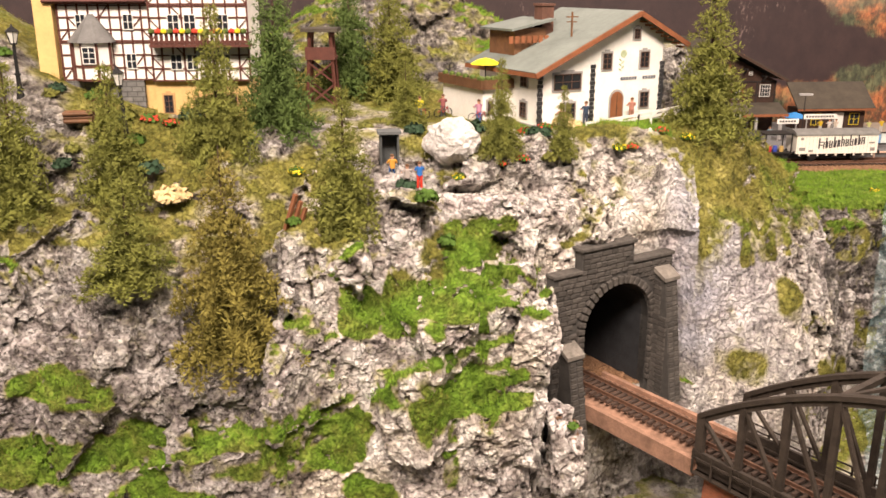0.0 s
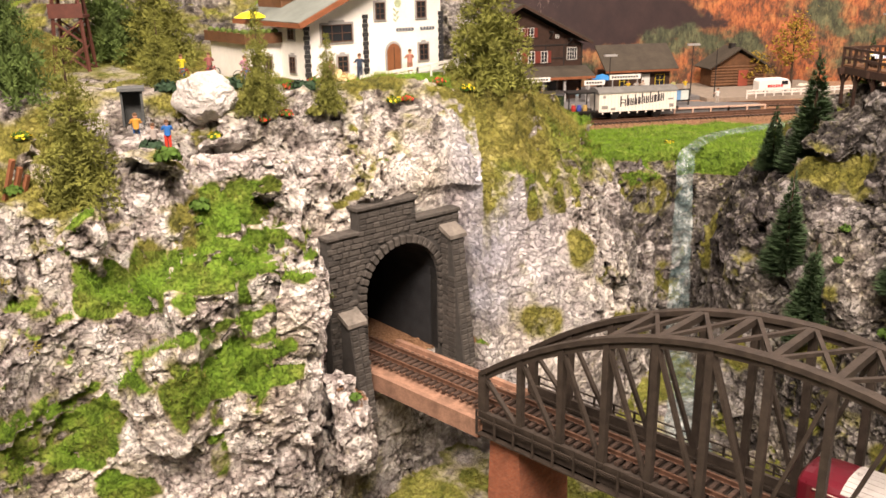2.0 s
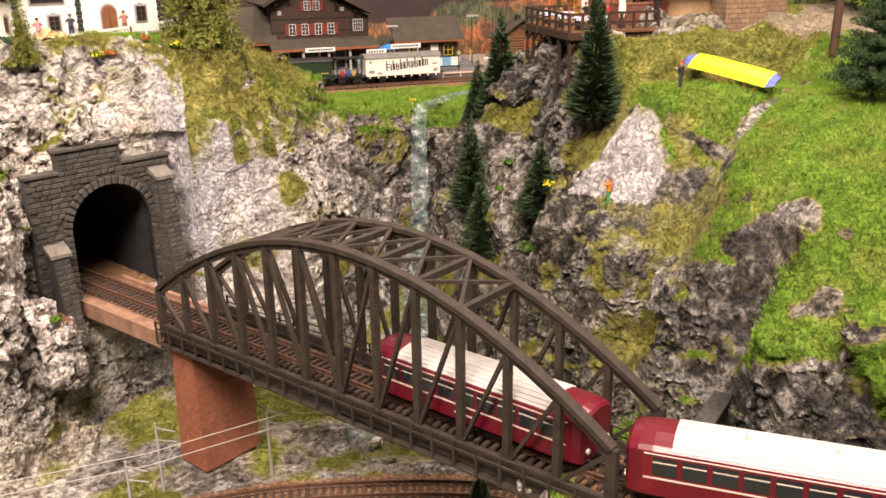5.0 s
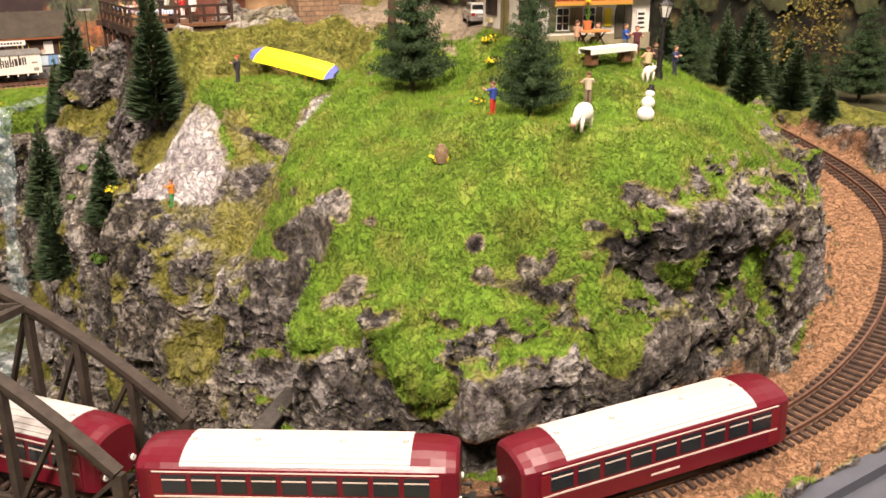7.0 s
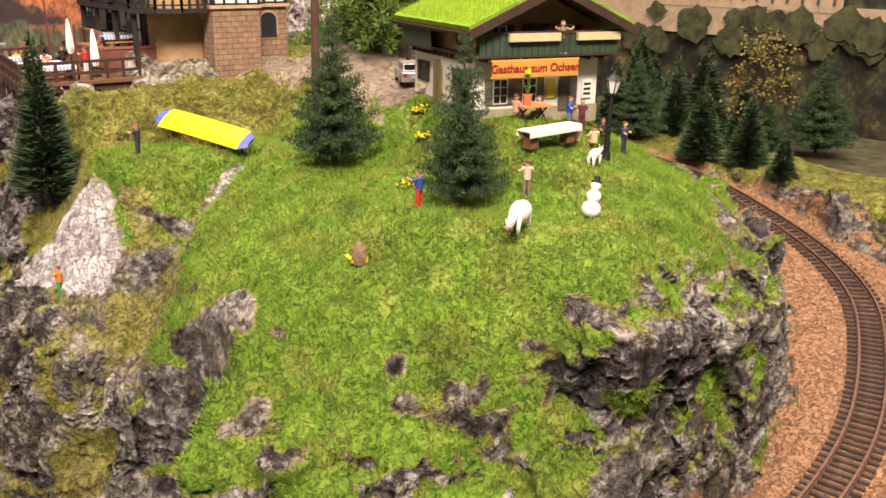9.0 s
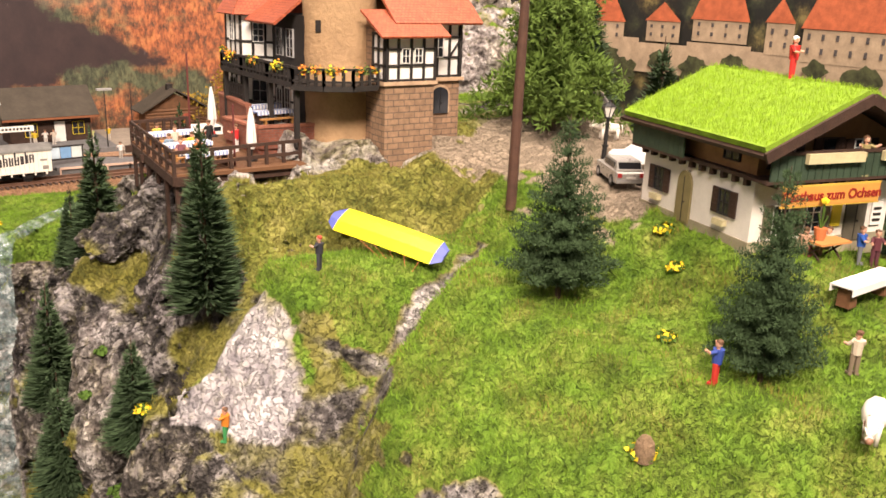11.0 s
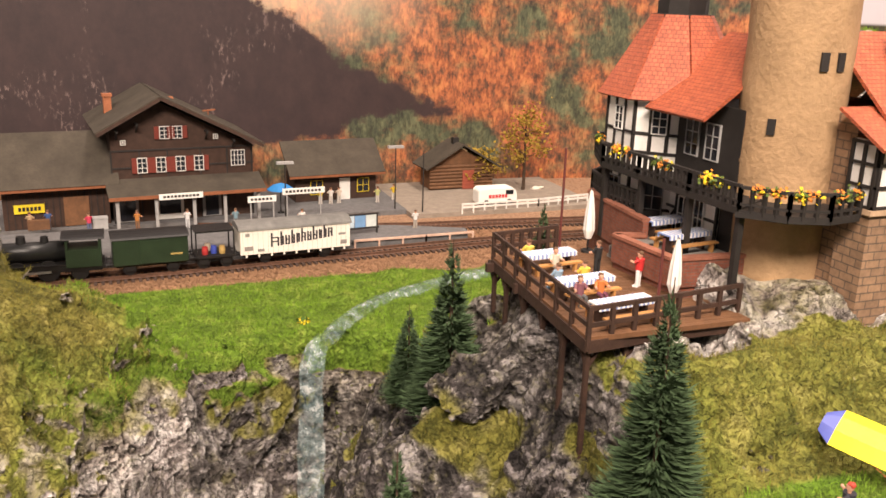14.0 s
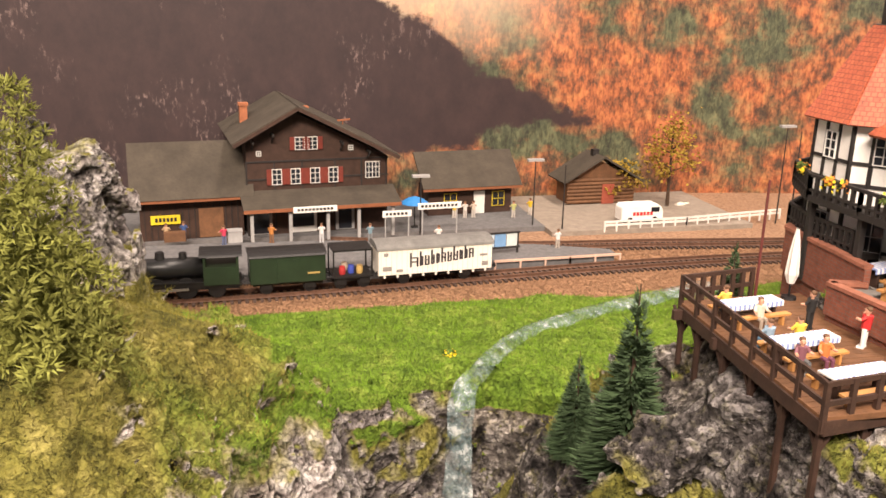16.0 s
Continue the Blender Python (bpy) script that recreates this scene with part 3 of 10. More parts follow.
def crag(P):
    """Fine fracture of the plaster: how far it stands out in metres, and the same as a tone from 0 in cracks to 1 on edges."""
    w = np.column_stack([fbm(P * 45 + 5, 2, 121), fbm(P * 45 + 9, 2, 122), fbm(P * 45 + 2, 2, 123)]) - 0.5
    q = P + w * 0.022
    tilt = np.column_stack([q[:, 0] + 0.45 * q[:, 2], q[:, 1], q[:, 2] - 0.40 * q[:, 0]])
    f1, e1 = facets(tilt * np.array((46, 46, 74), np.float32), 13)
    f2, e2 = facets(tilt * np.array((120, 120, 190), np.float32), 15)
    r = fbm(q * np.array((70, 70, 100), np.float32), 4, 140, True)
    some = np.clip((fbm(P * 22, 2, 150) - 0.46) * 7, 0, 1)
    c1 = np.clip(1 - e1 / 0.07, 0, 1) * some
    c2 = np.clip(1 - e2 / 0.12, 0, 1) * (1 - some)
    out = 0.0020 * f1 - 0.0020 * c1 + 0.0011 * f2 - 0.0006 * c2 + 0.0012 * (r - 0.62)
    # crevice shade goes into this colour tone: low in cracks, high on edges
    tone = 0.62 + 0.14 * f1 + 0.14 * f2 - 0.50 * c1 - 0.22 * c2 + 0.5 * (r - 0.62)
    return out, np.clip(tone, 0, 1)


def grow_ground():
    xs = X0 + CELL * np.arange(NX)
    ys = Y0 + CELL * np.arange(NY)
    zs = (Z0 + CELL * np.arange(NZ)).astype(np.float32)
    X, Y = np.meshgrid(xs, ys, indexing="ij")
    H = heights(X, Y)
    gx, gy = np.gradient(H, CELL)
    g = np.hypot(gx, gy)
    g = np.minimum(g, 9)
    steepness = np.sqrt(1 + g * g)
    F = ((H[:, :, None] - zs[None, None, :]) / steepness[:, :, None]).astype(np.float32)
    # no spikes or pits: the noise stays between the heights close by
    hi, lo = H.copy(), H.copy()
    for _ in range(3):
        hi = np.maximum.reduce([hi, np.roll(hi, 1, 0), np.roll(hi, -1, 0), np.roll(hi, 1, 1), np.roll(hi, -1, 1)])
        lo = np.minimum.reduce([lo, np.roll(lo, 1, 0), np.roll(lo, -1, 0), np.roll(lo, 1, 1), np.roll(lo, -1, 1)])
    F = np.minimum(F, 0.9 * (hi[:, :, None] - zs[None, None, :])).astype(np.float32)
    F = np.maximum(F, 0.9 * (lo[:, :, None] - zs[None, None, :])).astype(np.float32)
    foot = np.zeros(X.shape)
    for b in BLOCKS + LIPS:
        i0, i1 = np.searchsorted(xs, (b[0] - b[3] - 0.03, b[0] + b[3] + 0.03))
        j0, j1 = np.searchsorted(ys, (b[2] - 0.03, b[2] + 0.09))
        k0, k1 = np.searchsorted(zs, (b[1] - b[4] - 0.03, b[1] + b[4] + 0.03))
        sub = np.stack(np.meshgrid(xs[i0:i1], ys[j0:j1], zs[k0:k1], indexing="ij"), -1)
        F[i0:i1, j0:j1, k0:k1] = np.maximum(F[i0:i1, j0:j1, k0:k1], block_sdf(sub.reshape(-1, 3), *b).reshape(sub.shape[:3]))
        foot[(np.abs(X - b[0]) < b[3] + 0.006) & (Y > b[2] - 0.012) & (Y < b[2] + 0.03)] = 1
    # hollow under the lip of the pasture
    for cx, cy, cz, rx_, ry_, rz_ in ((0.655, 0.160, 0.280, 0.034, 0.026, 0.009), (0.715, 0.158, 0.262, 0.016, 0.020, 0.012), (0.775, 0.172, 0.262, 0.012, 0.022, 0.020), (0.617, 0.160, 0.215, 0.012, 0.020, 0.016)):
        q = np.sqrt(((X - cx) / rx_)[:, :, None] ** 2 + ((Y - cy) / ry_)[:, :, None] ** 2 + ((zs[None, None, :] - cz) / rz_) ** 2)
        F = np.minimum(F, ((q - 1) * min(rx_, ry_, rz_)).astype(np.float32))
    # stone grain near the surface
    rocky = np.clip((g - 0.55) / 0.7, 0, 1)
    for _ in range(3):
        rocky = np.maximum(rocky, 0.96 * np.maximum.reduce([np.roll(rocky, 1, 0), np.roll(rocky, -1, 0), np.roll(rocky, 1, 1), np.roll(rocky, -1, 1)]))
    flat = np.zeros(X.shape)
    for line, w in ((upper_line[(upper_line[:, 1] < 0.262) | (upper_line[:, 0] > 0.8)], 0.026), (front_line, 0.03), (back_line, 0.03), (lower_line[lower_line[:, 0] < 0.515], 0.022)):
        dl, _ = near_line(X, Y, line[::2])
        flat = np.maximum(flat, np.clip(1 - (dl - w) / 0.012, 0, 1))
    dhh = poly_dist(X, Y, HILL)
    gentle = np.clip((dhh - 0.018) / 0.015, 0, 1) * (Y < 0.535) * (X > 0.5)
    rocky = np.maximum(rocky * (1 - 0.75 * gentle), 0.9 * foot) * (1 - flat)
    idx = np.argwhere(np.abs(F) < 0.028)
    P = np.column_stack([xs[idx[:, 0]], ys[idx[:, 1]], zs[idx[:, 2]]]).astype(np.float32)
    rk = rocky[idx[:, 0], idx[:, 1]].astype(np.float32)
    warp = np.column_stack([vnoise(P * 30 + 5, 21), vnoise(P * 30 + 9, 22), vnoise(P * 30 + 2, 23)]) - 0.5
    big, e1 = facets((P + warp * 0.010) * np.array((20, 20, 15), np.float32), 3)
    small, e2 = facets((P + warp * 0.008) * np.array((50, 50, 38), np.float32), 5)
    n = 0.017 * big - 0.008 * np.clip(1 - e1 / 0.05, 0, 1) + 0.0052 * small - 0.0014 * np.clip(1 - e2 / 0.10, 0, 1) + 0.006 * (fbm(P * 16, 2, 40) - 0.5)
    calm = np.clip(1.2 - np.hypot((P[:, 0] - 0.235) / 0.085, (P[:, 1] - 0.67) / 0.06), 0, 1) + np.clip(1.3 - np.hypot((P[:, 0] - 0.522) / 0.032, (P[:, 1] - 0.478) / 0.030), 0, 1)
    n = n * (1 - 0.75 * np.clip(calm * 2, 0, 1)) + 0.0024 * (fbm(P * np.array((190, 190, 24), np.float32), 2, 90) - 0.5) * np.clip(calm * 2, 0, 1)
    soft_n = 0.008 * (fbm(P * 28, 3, 60) - 0.5) + 0.0045 * (fbm(P * 75, 2, 64) - 0.5)
    nf = (1 - flat[idx[:, 0], idx[:, 1]]).astype(np.float32)
    F[idx[:, 0], idx[:, 1], idx[:, 2]] += rk * n + (1 - rk) * soft_n * nf
    # bores behind the tunnel mouths
    for org, dr, base, top_h in ((Vector((0.138, 0.6525, 0)), Vector((-0.535, 0.845, 0)), 0.181, 0.06), (Vector((0.515, 0.332, 0)), Vector((0.68, -0.73, 0)).normalized(), 0.072, 0.05)):
        rx = (X - org.x) * dr.x + (Y - org.y) * dr.y
        ry = -(X - org.x) * dr.y + (Y - org.y) * dr.x
        hz = zs[None, None, :] - base
        a = np.abs(ry)[:, :, None]
        body = np.where(hz > top_h, np.hypot(a, hz - top_h) - 0.040, np.maximum(a - 0.040, -hz - 0.004))
        along = np.maximum(-rx - 0.02, rx - 0.14)[:, :, None]
        F = np.minimum(F, np.maximum(body, along).astype(np.float32))
    # room in front of the upper portal
    org, dr = Vector((0.138, 0.6525, 0)), Vector((-0.535, 0.845, 0))
    rx = (X - org.x) * dr.x + (Y - org.y) * dr.y
    ry = -(X - org.x) * dr.y + (Y - org.y) * dr.x
    hz = zs[None, None, :] - 0.181
    cut = np.maximum.reduce([np.broadcast_to((np.abs(ry) - 0.069)[:, :, None], F.shape), np.broadcast_to(np.maximum(rx - 0.010, -rx - 0.045)[:, :, None], F.shape), np.broadcast_to(-hz - 0.002, F.shape), np.broadcast_to(hz - 0.125, F.shape)])
    F = np.minimum(F, cut.astype(np.float32))
    # closed box below and at the sides
    S = F > 0
    c = np.zeros((NX - 1, NY - 1, NZ - 1), np.int8)
    for dx in (0, 1):
        for dy in (0, 1):
            for dz in (0, 1):
                c += S[dx:NX - 1 + dx, dy:NY - 1 + dy, dz:NZ - 1 + dz]
    cells = np.argwhere((c > 0) & (c < 8))
    ident = np.full(c.shape, -1, np.int32)
    ident[cells[:, 0], cells[:, 1], cells[:, 2]] = np.arange(len(cells))
    corner = {}
    for dx in (0, 1):
        for dy in (0, 1):
            for dz in (0, 1):
                corner[dx, dy, dz] = F[cells[:, 0] + dx, cells[:, 1] + dy, cells[:, 2] + dz]
    acc = np.zeros((len(cells), 3), np.float32)
    cnt = np.zeros(len(cells), np.float32)
    ks = list(corner)
    for i in range(8):
        for j in range(i + 1, 8):
            a, b_ = ks[i], ks[j]
            if sum(abs(p - q) for p, q in zip(a, b_)) != 1:
                continue
            fa, fb = corner[a], corner[b_]
            cr = (fa > 0) != (fb > 0)
            t = np.where(cr, fa / np.where(cr, fa - fb, 1), 0)
            for k in range(3):
                acc[:, k] += np.where(cr, a[k] + t * (b_[k] - a[k]), 0)
            cnt += cr
    V = (cells + acc / cnt[:, None]) * CELL + np.array((X0, Y0, Z0))
    quads = []
    for ax in range(3):
        sl0 = [slice(1, -1)] * 3
        sl1 = [slice(1, -1)] * 3
        sl0[ax] = slice(0, -1)
        sl1[ax] = slice(1, None)
        a, b_ = S[tuple(sl0)], S[tuple(sl1)]
        for flip in (False, True):
            e = np.argwhere((a & ~b_) if not flip else (~a & b_))
            off = np.ones(3, int)
            off[ax] = 0
            e = e + off
            u, w = [(1, 2), (2, 0), (0, 1)][ax]
            q = []
            for du, dw in ((-1, -1), (0, -1), (0, 0), (-1, 0)):
                cc = e.copy()
                cc[:, u] += du
                cc[:, w] += dw
                q.append(ident[cc[:, 0], cc[:, 1], cc[:, 2]])
            q = np.column_stack(q)
            quads.append(q[:, ::-1] if flip else q)
    Q = np.vstack(quads)
    Q = Q[(Q >= 0).all(1)]
    # drop loose crumbs that hang in the air
    lab = np.arange(len(V))
    for _ in range(60):
        m = lab[Q].min(1)
        nl = lab.copy()
        for k in range(4):
            np.minimum.at(nl, Q[:, k], m)
        nl = nl[nl]
        if (nl == lab).all():
            break
        lab = nl
    cntl = np.bincount(lab, minlength=len(V))
    keep = cntl[lab] > 4000
    Q = Q[keep[Q[:, 0]]]
    ren = np.cumsum(keep) - 1
    V = V[keep]
    Q = ren[Q]
    # finer mesh and fracture where the stone is bare and faces the open side
    N = normals_of(V, Q)
    ij = np.clip(((V[:, :2] - np.array((X0, Y0))) / CELL).round().astype(int), 0, (NX - 1, NY - 1))
    bare = rocky[ij[:, 0], ij[:, 1]]
    wanted = (bare > 0.30) & (N[:, 1] < 0.35) & (V[:, 0] > -0.30) & (V[:, 0] < 0.90) & (V[:, 1] > 0.09) & (V[:, 1] < 0.90) & (V[:, 2] > 0.075)
    V, Q, ngons = refine(V, Q, wanted[Q].all(1))
    N = normals_of(V, Q)
    ij = np.clip(((V[:, :2] - np.array((X0, Y0))) / CELL).round().astype(int), 0, (NX - 1, NY - 1))
    bare = rocky[ij[:, 0], ij[:, 1]]
    dist = np.hypot((V[:, 0] - 0.235) / 0.085, (V[:, 1] - 0.67) / 0.06)
    smooth_ = np.clip(2 * np.clip(1.2 - dist, 0, 1) + 2 * np.clip(1.3 - np.hypot((V[:, 0] - 0.522) / 0.032, (V[:, 1] - 0.478) / 0.030), 0, 1), 0, 1)
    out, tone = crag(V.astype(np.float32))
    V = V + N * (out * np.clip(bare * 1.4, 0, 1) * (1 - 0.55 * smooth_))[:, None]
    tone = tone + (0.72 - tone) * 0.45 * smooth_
    me = bpy.data.meshes.new("ground")
    me.vertices.add(len(V))
    me.vertices.foreach_set("co", V.astype(np.float32).ravel())
    total = np.r_[np.full(len(Q), 4), [len(g) for g in ngons]].astype(np.int32)
    loops = np.r_[Q.ravel(), np.concatenate([np.array(g) for g in ngons])].astype(np.int32)
    me.loops.add(len(loops))
    me.loops.foreach_set("vertex_index", loops)
    me.polygons.add(len(total))
    me.polygons.foreach_set("loop_start", np.r_[0, np.cumsum(total)[:-1]].astype(np.int32))
    me.polygons.foreach_set("loop_total", total)
    me.update()
    return me, V, N, tone, int(keep.sum())


ground_mesh, GV, GN, TONE, COARSE = grow_ground()


# turf on the left face (x, z, half width, half height); tongues of grass and bare stone on the hill (x, y, z, radius)
TURF_SPOTS = [(0.024, 0.319, 0.034, 0.016), (0.030, 0.292, 0.042, 0.012), (-0.031, 0.284, 0.013, 0.021), (-0.056, 0.282, 0.014, 0.019), (0.010, 0.228, 0.033, 0.026), (0.044, 0.232, 0.015, 0.015), (-0.077, 0.215, 0.026, 0.026),
        (-0.075, 0.184, 0.021, 0.016), (-0.131, 0.201, 0.052, 0.019), (-0.108, 0.206, 0.016, 0.023), (-0.054, 0.162, 0.021, 0.012), (0.006, 0.185, 0.006, 0.026), (0.028, 0.262, 0.005, 0.024), (-0.17, 0.165, 0.05, 0.012), (-0.25, 0.245, 0.035, 0.014), (-0.255, 0.195, 0.05, 0.018), (-0.20, 0.20, 0.02, 0.02)]
TUFTED = [(0.523, 0.301, 0.253, 0.030), (0.538, 0.435, 0.259, 0.019), (0.496, 0.434, 0.171, 0.022), (0.676, 0.161, 0.284, 0.014), (0.746, 0.165, 0.273, 0.020), (0.632, 0.165, 0.250, 0.013), (0.543, 0.220, 0.245, 0.026)]
BARE = [(0.595, 0.236, 0.291, 0.007), (0.592, 0.226, 0.277, 0.007), (0.612, 0.210, 0.282, 0.006), (0.541, 0.278, 0.263, 0.009), (0.536, 0.290, 0.248, 0.009), (0.546, 0.262, 0.276, 0.007), (0.557, 0.328, 0.293, 0.013), (0.545, 0.350, 0.275, 0.014)]


def cover_of(P, N):
    """Grass, dryness of the grass, sand; paleness of the stone, ballast."""
    x, y, z = P[:, 0], P[:, 1], P[:, 2]
    n1 = fbm(P * 20, 3, 70)
    n2 = fbm(P * 60, 3, 80)
    up = N[:, 2]
    dl = poly_dist(x, y, LEFT)
    dh = poly_dist(x, y, HILL)
    grass = np.clip((up - 0.62) / 0.22, 0, 1) * np.clip(0.55 + 3.0 * (n1 - 0.42), 0, 1)
    n0 = fbm(P * 12 + 3, 3, 75)
    pasture = (dh > 0.03) & (x > 0.5) & (y < 0.62)
    grass = np.where(pasture, np.clip((up - 0.42) / 0.2, 0, 1) * np.clip(1.2 + 2.2 * (n1 - 0.45), 0, 1), grass)
    meadow = (x > 0.33) & (x < 0.66) & (y > 0.83) & (y < 1.005) & (z > 0.26)
    grass = np.where(meadow, 1.0, grass)
    ridge = (dl > 0.02) & (x > 0.19) & (y < 1.02)
    grass = np.where(ridge, np.clip((up - 0.35) / 0.3, 0, 1) * np.clip(0.8 + 3 * (n1 - 0.45), 0, 1), grass)
    front = (dl > -0.05) & (dl < 0.13) & (y < 0.635) & (x < 0.17)
    turf = np.full(len(P), -1.0)
    for px, pz, rx, rz in TURF_SPOTS:
        turf = np.maximum(turf, 1.0 - np.hypot((x - px) / rx, (z - pz) / rz))
    turf = turf + 1.5 * (n1 - 0.5) + 1.0 * (n2 - 0.5)
    grass = np.where(front, np.clip(turf * 4.0 + 0.15 + 0.5 * up, 0, 1) * np.clip((up + 0.25) / 0.30, 0, 1), grass)
    grass = np.where(front & (turf < 0), np.clip((n0 - 0.53 + 0.2 * (up - 0.75)) * 8, 0, 0.7), grass)
    brow = (dl > 0.0) & (y >= 0.635) & (y < 0.712) & (x < 0.215)
    grass = np.where(brow, np.clip((up - 0.3) / 0.3, 0, 1) * np.clip((n1 - 0.50) * 6, 0, 1), grass)
    west = (dl > 0.0) & (x < 0.0) & (z > 0.30) & (y < 0.72)
    grass = np.where(west, np.maximum(grass * 0.6, np.clip((up - 0.2) / 0.3, 0, 1) * np.clip((n1 - 0.44) * 6, 0, 0.9)), grass)
    crown = (dl > 0.0) & (x >= 0.215) & (x < 0.44) & (y > 0.66) & (z > 0.285)
    grass = np.where(crown, np.clip((up + 0.05) / 0.3, 0, 1) * np.clip(0.95 + 3 * (n1 - 0.46) + 16 * np.clip(z - 0.338 + 0.36 * np.clip(x - 0.26, 0, 0.12), -0.08, 0.03), 0, 1), grass)
    face = (dl > -0.01) & (x > 0.205) & (x < 0.36) & (y > 0.62) & (y < 0.72) & (z > 0.22)
    grass = np.where(face, np.maximum(grass, np.clip((fbm(P * np.array((60, 60, 10)), 3, 77) - 0.50 + 5.0 * (z - 0.268)) * 4, 0, 1) * np.clip((up + 0.2) / 0.3, 0, 1)), grass)
    gorge_moss = (dl > -0.03) & (x > 0.22) & (z < 0.275) & (z > 0.12)
    grass = np.where(gorge_moss, np.clip((n1 - np.where(x < 0.36, 0.58, 0.50)) * 9, 0, 0.85) * np.clip((up + 0.15) / 0.3, 0, 1), grass)
    strip = (x > 0.545) & (x < 0.72) & (y > 0.592 + 0.03 * (n1 - 0.5)) & (y < 0.665) & (dh > 0)
    grass = np.where(strip, grass * 0.15, grass)
    grass = np.where((x > 0.43) & (x < 0.60 - 0.9 * (y - 0.56) * (y < 0.6)) & (y > 0.53) & (y < 0.80) & (dh > 0), grass * np.clip((n1 - 0.50) * 7, 0, 0.8), grass)
    slope = (dh > 0.017) & (x > 0.51) & (x < 0.80) & (y < 0.42)
    grass = np.where(slope, np.clip((up - 0.24) / 0.2, 0, 1) * np.clip(1.3 + 3.0 * (n1 - 0.46) + 9 * np.clip(z - 0.275, -0.08, 0.02), 0, 1), grass)
    hump = (dh > 0.06) & (x > 0.54) & (x < 0.72) & (y > 0.525) & (y < 0.592)
    grass = np.where(hump, np.clip((up - 0.15) / 0.2, 0, 1), grass)
    spur = (x > 0.543) & (x < 0.64) & (y > 0.44) & (y < 0.535) & (z > 0.30)
    grass = np.where(spur, np.clip((up - 0.25) / 0.2, 0, 1), grass)
    gy = np.interp(x, [0.46, 0.56, 0.63, 0.72], [0.395, 0.437, 0.470, 0.525])
    grass = grass * (1 - np.clip(1 - (np.abs(y - gy) + 0.02 * (n2 - 0.5)) / 0.007, 0, 1) * (x > 0.47) * (x < 0.68) * (dh > 0))
    slab = (x < 0.546) & (x > 0.485) & (y > 0.455) & (y < 0.512) & (dh > 0) & (z > 0.272)
    grass = np.where(slab, grass * np.clip((x - 0.535) / 0.01, 0, 1), grass)
    shelf = (dh > 0.0) & (dh < 0.05) & (x > 0.66) & (y < 0.3)
    grass = np.where(shelf, np.clip((up - 0.45) / 0.2, 0, 1) * np.clip((n1 - 0.45) * 8, 0, 1), grass)
    for k, (px, py, pz, r) in enumerate(TUFTED + BARE):
        q = 1.0 - np.sqrt((x - px) ** 2 + (y - py) ** 2 + (z - pz) ** 2) / r + 1.4 * (n1 - 0.5) + 1.0 * (n2 - 0.5)
        hit = np.clip(q * 4 + 0.6, 0, 1)
        grass = grass + ((1.0 if k < len(TUFTED) else 0.0) - grass) * hit
    dry = np.clip(0.35 + 3.5 * (n2 - 0.5), 0, 1) * 0.45
    dry = np.where((dl > 0.10) | ridge, np.clip(0.85 + 2 * (n1 - 0.5), 0, 1), dry)
    dry = np.where((dh > 0.05) & (y > 0.525) & (y < 0.65) & (x > 0.56), 0.85, dry)
    ledge_moss = (dh > -0.03) & (x > 0.40) & (x < 0.56) & (y > 0.40) & (y < 0.84) & (z > 0.12) & (z < 0.335) & ~slab
    grass = np.where(ledge_moss, np.maximum(grass * 0.5, np.clip((n1 - 0.515) * 9, 0, 0.9) * np.clip((up + 0.05) / 0.25, 0, 1)), grass)
    dry = np.where(brow | gorge_moss | face | ledge_moss | (west & (y > 0.56)), 0.95, dry)
    dry = np.where(crown, np.clip(0.9 - 8 * np.clip(x - 0.27, 0, 0.2) + 1.5 * (n1 - 0.5), 0.1, 1), dry)
    dry = np.where(meadow | ((x > 0.30) & (y > 0.84) & (up > 0.8) & ~crown), 0.12, dry)
    dry = np.where((x > 0.49) & (x < 0.62) & (y > 0.525) & (y < 0.63), np.maximum(dry, 0.75), dry)
    tor = (np.hypot((x - 0.212) / 0.05, (y - 0.885) / 0.07) < 1.0) & (z > 0.365)
    grass = np.where(tor, np.clip((up - 0.6) * 3, 0, 0.8) * np.clip((n1 - 0.5) * 8, 0, 1), grass)
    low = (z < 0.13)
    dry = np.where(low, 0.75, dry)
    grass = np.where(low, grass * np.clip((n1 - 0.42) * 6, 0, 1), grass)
    wood = (x > 1.04) & (z > 0.2)
    dry = np.where(wood, 0.8, dry)
    bank = (x > 1.10) & (z > 0.2)
    grass = np.where(bank, np.clip((up - 0.25) / 0.2, 0, 1) * np.clip(1.4 + 4 * (n1 - 0.5), 0, 1), grass)
    sand = ((x - 0.80) / 0.10) ** 2 + ((y - 0.56) / 0.07) ** 2 + 2.0 * (n1 - 0.5) < 1.0
    sand = sand | ((x > 0.70) & (x < 0.93) & (y > 0.36) & (y < 0.62) & (dh > 0.05) & (np.abs(y - 0.46 + 0.5 * (0.73 - x)) < 0.05) & (up > 0.8))
    sand = sand | ((x > 0.70) & (x < 0.97) & (dh > 0.02) & (np.abs(y - 0.605 - 0.22 * (x - 0.80) + 0.05 * (n1 - 0.5)) < 0.032))
    sand = sand & (up > 0.7)
    ballast = np.zeros(len(P))
    for line, w in ((upper_line[upper_line[:, 1] < 0.262], 0.034), (upper_line[(upper_line[:, 0] > 0.70) & (upper_line[:, 1] < 0.33)], 0.058), (upper_line[upper_line[:, 1] >= 0.32], 0.034), (lower_line[lower_line[:, 0] < 0.53], 0.024)):
        b, zl = near_line(x, y, line[::3])
